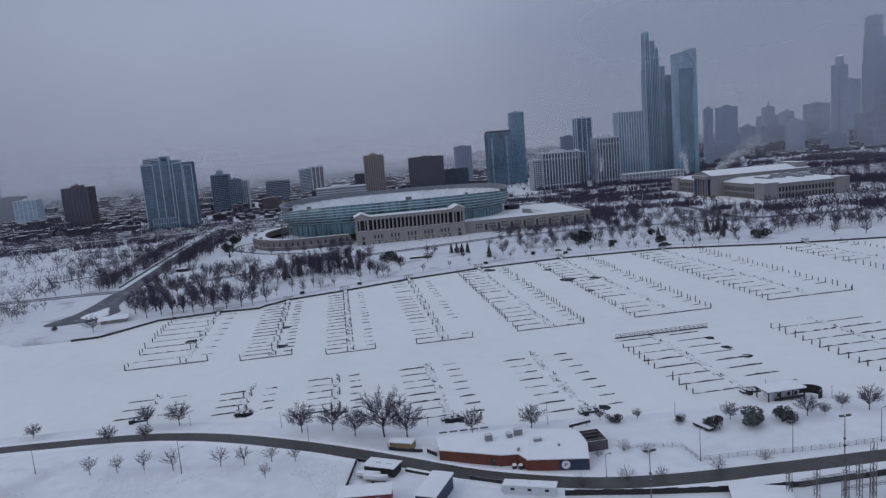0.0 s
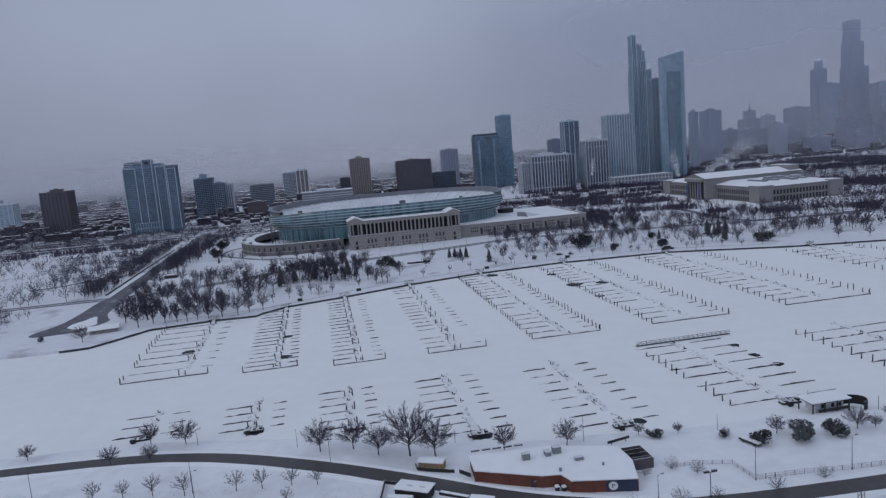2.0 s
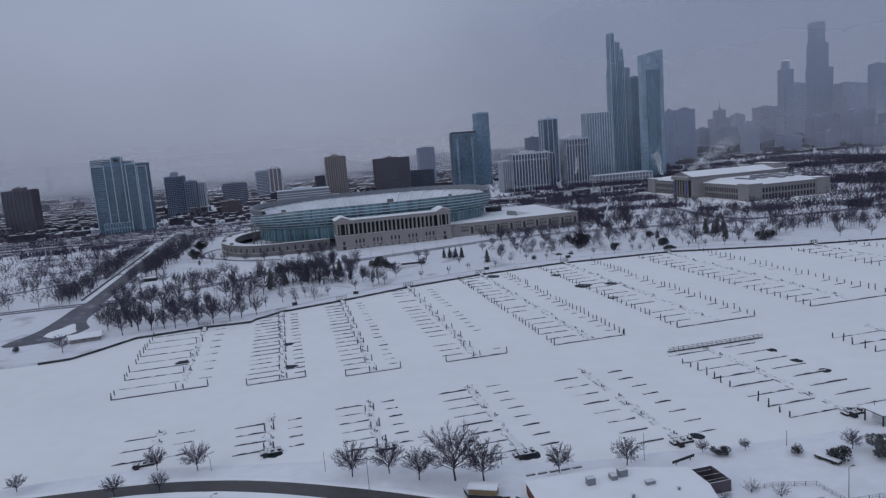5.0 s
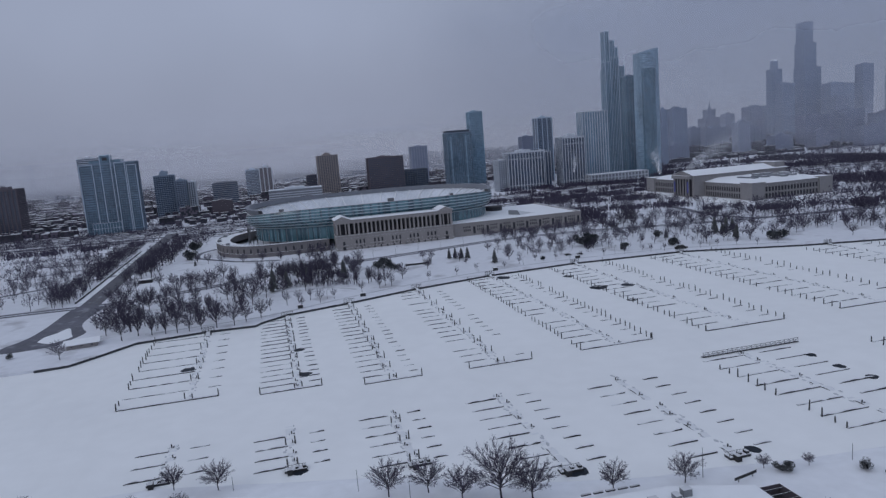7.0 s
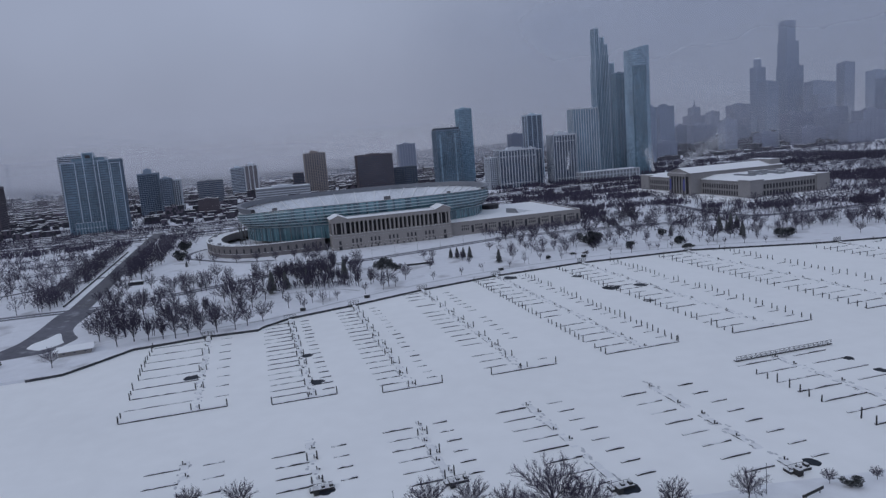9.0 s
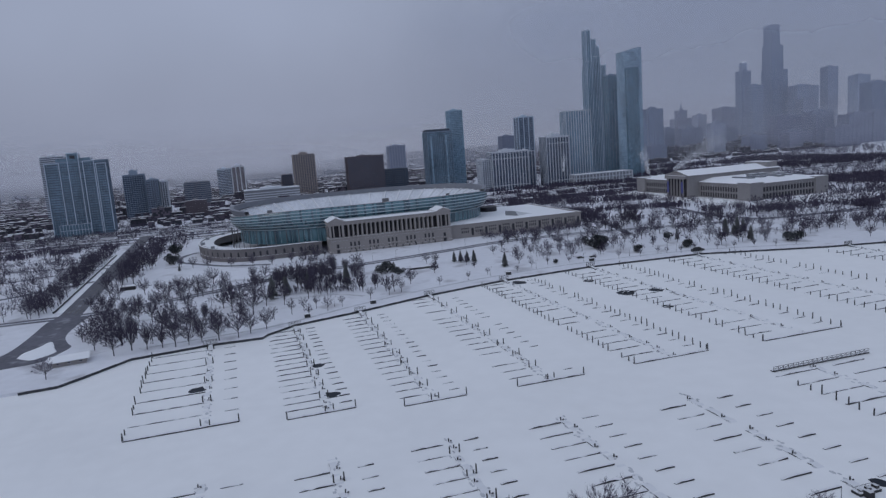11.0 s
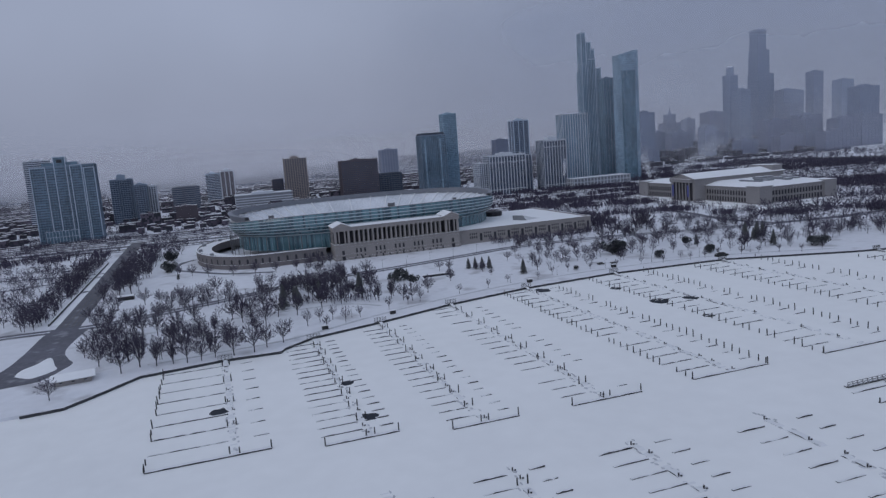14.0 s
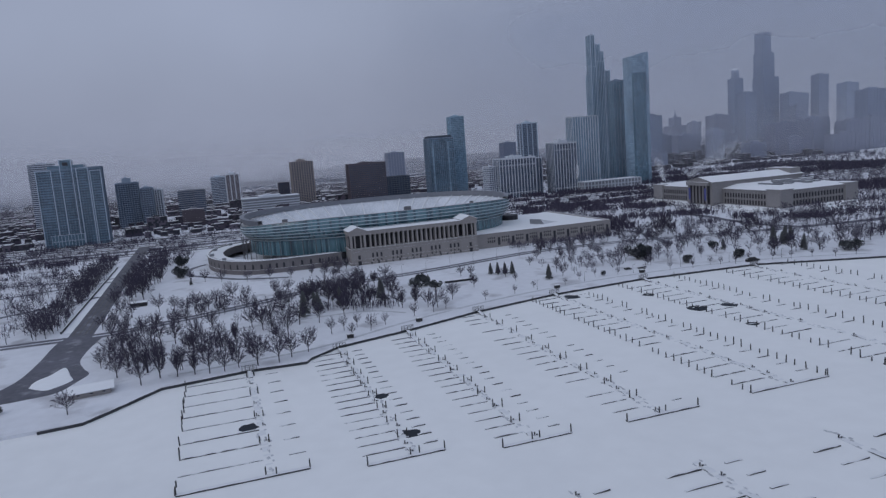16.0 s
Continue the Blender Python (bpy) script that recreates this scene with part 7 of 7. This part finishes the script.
    # lamps, masts and marker poles
    for x, y, hh in ((533.4, -100.0, 11), (576.0, 4.4, 9.0), (579.0, 29.2, 9.0), (580.3, 54.5, 9.5), (522, -183, 8), (537, -137, 8), (533, -138, 9), (577.3, -22.5, 6.5)):
        pole_lamp(x, y, hh)
    flood_mast(589.8, -16.1, 12.0)
    flood_mast(587.9, 37.5, 12.5)
    for x, y, hh in ((545.8, 12.5, 4.5), (539.3, -26.5, 8), (512, -110, 6), (506, -101, 4), (525.8, -62.5, 4), (498, -142, 4), (549.4, 63.5, 4.5), (539.2, 47.5, 5)):
        mk = thing("marker_pole", "slim grey pole standing in the snow", "pole", (x, y, LAND - 0.3), "marker poles")
        bm = bmesh.new()
        tube(bm, (0, 0, -0.1), (0, 0, hh), 0.09, 0.06, 6)
        part("pole", bm, M["galv"], mk)
        bm = bmesh.new()
        tube(bm, (0, 0, hh), (0, 0, hh + 0.2), 0.1, 0.04, 6)
        part("cap", bm, M["pile"], mk)
    for x, y, hh in ((600.3, 13.3, 7.5), (600.9, 20.0, 7), (602.9, 26.0, 9), (604.0, 28.5, 10), (604.2, 32.0, 13), (605.6, 35.0, 11), (606.9, 22.5, 7), (607.0, 29.5, 9)):
        truss_tower(x, y, hh, 0.45)
    for x, y, z in ((603.4, 13.5, 5.0), (603.8, 14.0, 6.2), (605.9, 22.5, 4.0)):
        bmr = thing("truss_beam", "horizontal steel lattice beam of a stage frame", "truss", (x, y, LAND + z), "stage trusses")
        for dx, dz in ((-0.3, -0.3), (0.3, -0.3), (-0.3, 0.3), (0.3, 0.3)):
            bm = bmesh.new()
            tube(bm, (dx, 0, dz), (dx, 17, dz), 0.05, 0.05, 5)
            part("chord", bm, M["galv"], bmr)
        for k in range(17):
            bm = bmesh.new()
            s = 1 if k % 2 else -1
            tube(bm, (0.3, k, -0.3 * s), (0.3, k + 1, 0.3 * s), 0.03, 0.03, 4, False)
            tube(bm, (-0.3 * s, k, 0.3), (0.3 * s, k + 1, 0.3), 0.03, 0.03, 4, False)
            part("lacing", bm, M["galv"], bmr)


build_island()


# ---- far shore things ----
def build_far_shore():
    p = shed("park_pavilion", "small snow-roofed pavilion with open dark front by the harbour", "pavilion", 303, -223.5, 97, 14, 9.5, 2.3, "stone", 1.3, 1.5, windows=3, side=-1)
    for x, y in ((244, 14), (272, -80), (236, 78), (249, 149), (283, -118)):
        c = thing("dock_kiosk", "small dark service kiosk on the quay", "kiosk", (x - 3, y + 5, LAND), "quay kiosks")
        bm = bmesh.new()
        box(bm, -0.9, 0.9, -1.5, 1.5, -0.05, 1.9)
        part("cabinet", bm, M["pile"], c)
        bm = bmesh.new()
        box(bm, -1.0, 1.0, -1.6, 1.6, 1.9, 2.1)
        part("lid", bm, M["snow"], c)
    st = thing("chimney_stack", "slender pale chimney stack far beyond the rooftops", "chimney", (-2290, -980, LAND))
    bm = bmesh.new()
    tube(bm, (0, 0, -1), (0, 0, 112), 7.0, 3.6, 12)
    part("shaft", bm, FX["haze_grey"], st)
    bm = bmesh.new()
    tube(bm, (0, 0, 112), (0, 0, 118), 4.2, 4.2, 12)
    part("collar", bm, FX["haze_dark"], st)
    # parked van and pickup on the quay road
    for x, y, turn, l, h, nm, lab in ((247, 157, 80, 8.5, 3.0, "box_truck", "dark box truck parked by the quay wall"), (219, 82, 82, 5.0, 1.7, "car", "dark car parked on the lakefront path"), (222, 90, 82, 4.6, 1.5, "car", "dark car parked on the lakefront path")):
        c = thing(nm, lab, "vehicle", (x, y, LAND))
        c.rotation_euler = (0, 0, radians(turn))
        bm = bmesh.new()
        rows = []
        for u, z0, z1 in ((-l / 2, 0.45, h * 0.8), (-l * 0.35, 0.4, h), (l * 0.12, 0.4, h), (l * 0.26, 0.4, h * 0.62), (l / 2, 0.45, h * 0.5)):
            rows.append([bm.verts.new(q) for q in ((u, -0.95, z0), (u, -0.95, z1 * 0.8), (u, -0.75, z1), (u, 0.75, z1), (u, 0.95, z1 * 0.8), (u, 0.95, z0))])
        for a, b in zip(rows, rows[1:]):
            for k in range(5):
                bm.faces.new((a[k], b[k], b[k + 1], a[k + 1]))
        bm.faces.new(rows[0])
        bm.faces.new(rows[-1][::-1])
        part("body", bm, M["black"], c)
        for u in (-l * 0.3, l * 0.3):
            for v in (-0.9, 0.9):
                bm = bmesh.new()
                tube(bm, (u, v - 0.1, 0.34), (u, v + 0.1, 0.34), 0.36, 0.36, 10)
                part("wheel", bm, M["pile"], c)
    # lamp posts along the park drives
    for k in range(16):
        x, y = DRIVE_LINE[20 + k * 2]
        pole_lamp(x + 8, y, 8.5)
    for k in range(12):
        x, y = [(286, -190), (283, -160), (278, -130), (266, -96), (256, -62), (247, -28), (240, 8), (236, 42), (234, 78), (236, 112), (241, 146), (250, 180)][k]
        pole_lamp(x - 3, y, 5.5)
    # low dark shelter on the lawn and shrubs by the street bend
    shed("garden_wall", "low dark planted wall on the stadium lawn", "wall", 182, -22, 86, 18, 2.0, 1.4, "black")
    shed("garden_shed", "low dark hut beside the street", "hut", 119, -221, 90, 10, 6, 2.6, "black")


build_far_shore()


# ---- steam over the rooftops ----
def build_steam():
    sm = bpy.data.materials.new("thin_steam")
    sm.use_nodes = True
    nt = sm.node_tree
    bs = nt.nodes["Principled BSDF"]
    bs.inputs["Base Color"].default_value = (0.92, 0.93, 0.95, 1)
    bs.inputs["Roughness"].default_value = 1.0
    bs.inputs["Alpha"].default_value = 0.2
    rng = random.Random(77)
    for (x, y, z), (dx, dy, dz), r in (((-195, 410, 24), (-8, -4, 30), 4.6), ((-220, 470, 24), (60, 30, 42), 7.5), ((-205, 285, 36), (-4, 4, 20), 2.4)):
        rows, fs = [], []
        for k in range(int(26 * r * r)):
            f = rng.random() ** 1.3
            rr = r * (0.45 + 1.5 * f)
            c = Vector((x + dx * f + rng.gauss(0, 0.5) * rr, y + dy * f + rng.gauss(0, 0.5) * rr, z + dz * f + rng.gauss(0, 0.5) * rr))
            n = Vector((1, rng.uniform(-1, 1), rng.uniform(-1, 1))).normalized()
            a = n.orthogonal().normalized() * rng.uniform(0.6, 1.5)
            b = n.cross(a)
            i = len(rows)
            rows += [tuple(c - a), tuple(c - b), tuple(c + a), tuple(c + b)]
            fs.append((i, i + 1, i + 2, i + 3))
        me = bpy.data.meshes.new("steam_plume")
        me.from_pydata(rows, [], fs)
        me.materials.append(sm)
        tagged(new("steam_plume", me), "thin white steam plume rising from a rooftop vent", "steam", "", "stuff")

    # curved sheets painted as mist, thicker upward and northward, before and behind the tall towers
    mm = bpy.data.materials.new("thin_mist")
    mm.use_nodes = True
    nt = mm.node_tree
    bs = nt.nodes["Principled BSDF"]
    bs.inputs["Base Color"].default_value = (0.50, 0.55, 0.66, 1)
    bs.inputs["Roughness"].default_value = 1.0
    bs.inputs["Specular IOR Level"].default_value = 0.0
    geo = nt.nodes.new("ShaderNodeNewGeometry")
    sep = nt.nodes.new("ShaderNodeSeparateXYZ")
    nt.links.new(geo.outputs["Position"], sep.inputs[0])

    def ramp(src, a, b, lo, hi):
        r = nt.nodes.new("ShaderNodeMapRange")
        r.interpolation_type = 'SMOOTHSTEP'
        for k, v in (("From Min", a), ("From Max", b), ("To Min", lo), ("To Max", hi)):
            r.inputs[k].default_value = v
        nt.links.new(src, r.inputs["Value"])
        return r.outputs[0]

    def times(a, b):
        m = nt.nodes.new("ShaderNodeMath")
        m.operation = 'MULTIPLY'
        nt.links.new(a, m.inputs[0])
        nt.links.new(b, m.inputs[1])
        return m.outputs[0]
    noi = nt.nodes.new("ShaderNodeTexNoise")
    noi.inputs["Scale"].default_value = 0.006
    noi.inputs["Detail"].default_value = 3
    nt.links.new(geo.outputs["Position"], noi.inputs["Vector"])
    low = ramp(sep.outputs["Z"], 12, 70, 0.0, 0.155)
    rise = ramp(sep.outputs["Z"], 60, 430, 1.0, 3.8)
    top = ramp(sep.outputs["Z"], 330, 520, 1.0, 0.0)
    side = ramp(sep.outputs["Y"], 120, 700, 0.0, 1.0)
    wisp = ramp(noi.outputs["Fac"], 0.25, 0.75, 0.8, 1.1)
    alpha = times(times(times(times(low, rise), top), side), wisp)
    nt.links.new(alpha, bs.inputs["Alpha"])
    # ground haze drawn as curved see-through sheets that swallow the far city
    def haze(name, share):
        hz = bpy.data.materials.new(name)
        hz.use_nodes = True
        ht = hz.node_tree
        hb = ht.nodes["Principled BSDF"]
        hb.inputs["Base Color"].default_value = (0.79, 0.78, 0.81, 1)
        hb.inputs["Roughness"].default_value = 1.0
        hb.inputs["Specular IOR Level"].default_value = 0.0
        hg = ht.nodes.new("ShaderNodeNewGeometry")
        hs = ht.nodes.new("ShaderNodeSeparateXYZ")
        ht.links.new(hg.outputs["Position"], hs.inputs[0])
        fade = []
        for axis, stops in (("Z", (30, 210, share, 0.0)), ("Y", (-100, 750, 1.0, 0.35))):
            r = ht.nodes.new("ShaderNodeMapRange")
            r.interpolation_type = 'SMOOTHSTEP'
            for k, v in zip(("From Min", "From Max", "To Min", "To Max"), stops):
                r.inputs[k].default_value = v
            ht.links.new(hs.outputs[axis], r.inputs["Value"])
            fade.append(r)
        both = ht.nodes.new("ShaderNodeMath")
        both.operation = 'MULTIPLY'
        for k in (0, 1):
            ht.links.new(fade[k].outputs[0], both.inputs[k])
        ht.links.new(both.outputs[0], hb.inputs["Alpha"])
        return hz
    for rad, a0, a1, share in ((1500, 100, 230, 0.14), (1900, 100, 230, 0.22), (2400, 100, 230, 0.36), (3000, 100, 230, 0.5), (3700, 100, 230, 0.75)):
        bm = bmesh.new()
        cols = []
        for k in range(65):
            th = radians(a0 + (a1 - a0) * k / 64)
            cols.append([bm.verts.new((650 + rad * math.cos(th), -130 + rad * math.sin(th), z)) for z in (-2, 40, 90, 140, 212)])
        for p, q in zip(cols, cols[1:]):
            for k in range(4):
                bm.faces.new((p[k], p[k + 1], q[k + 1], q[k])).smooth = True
        whole("haze", bm, haze("ground_haze", share), "curved see-through sheet painted as pale ground haze over the distant city", "haze", "stuff")
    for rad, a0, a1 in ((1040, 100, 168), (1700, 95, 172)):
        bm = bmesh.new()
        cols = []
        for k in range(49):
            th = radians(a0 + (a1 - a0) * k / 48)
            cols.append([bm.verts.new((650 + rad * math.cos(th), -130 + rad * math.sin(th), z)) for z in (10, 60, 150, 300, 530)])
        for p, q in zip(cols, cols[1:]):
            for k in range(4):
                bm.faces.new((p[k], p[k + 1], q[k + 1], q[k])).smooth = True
        whole("mist", bm, mm, "curved see-through sheet painted as thin winter mist before the distant skyline", "mist", "stuff")


build_steam()
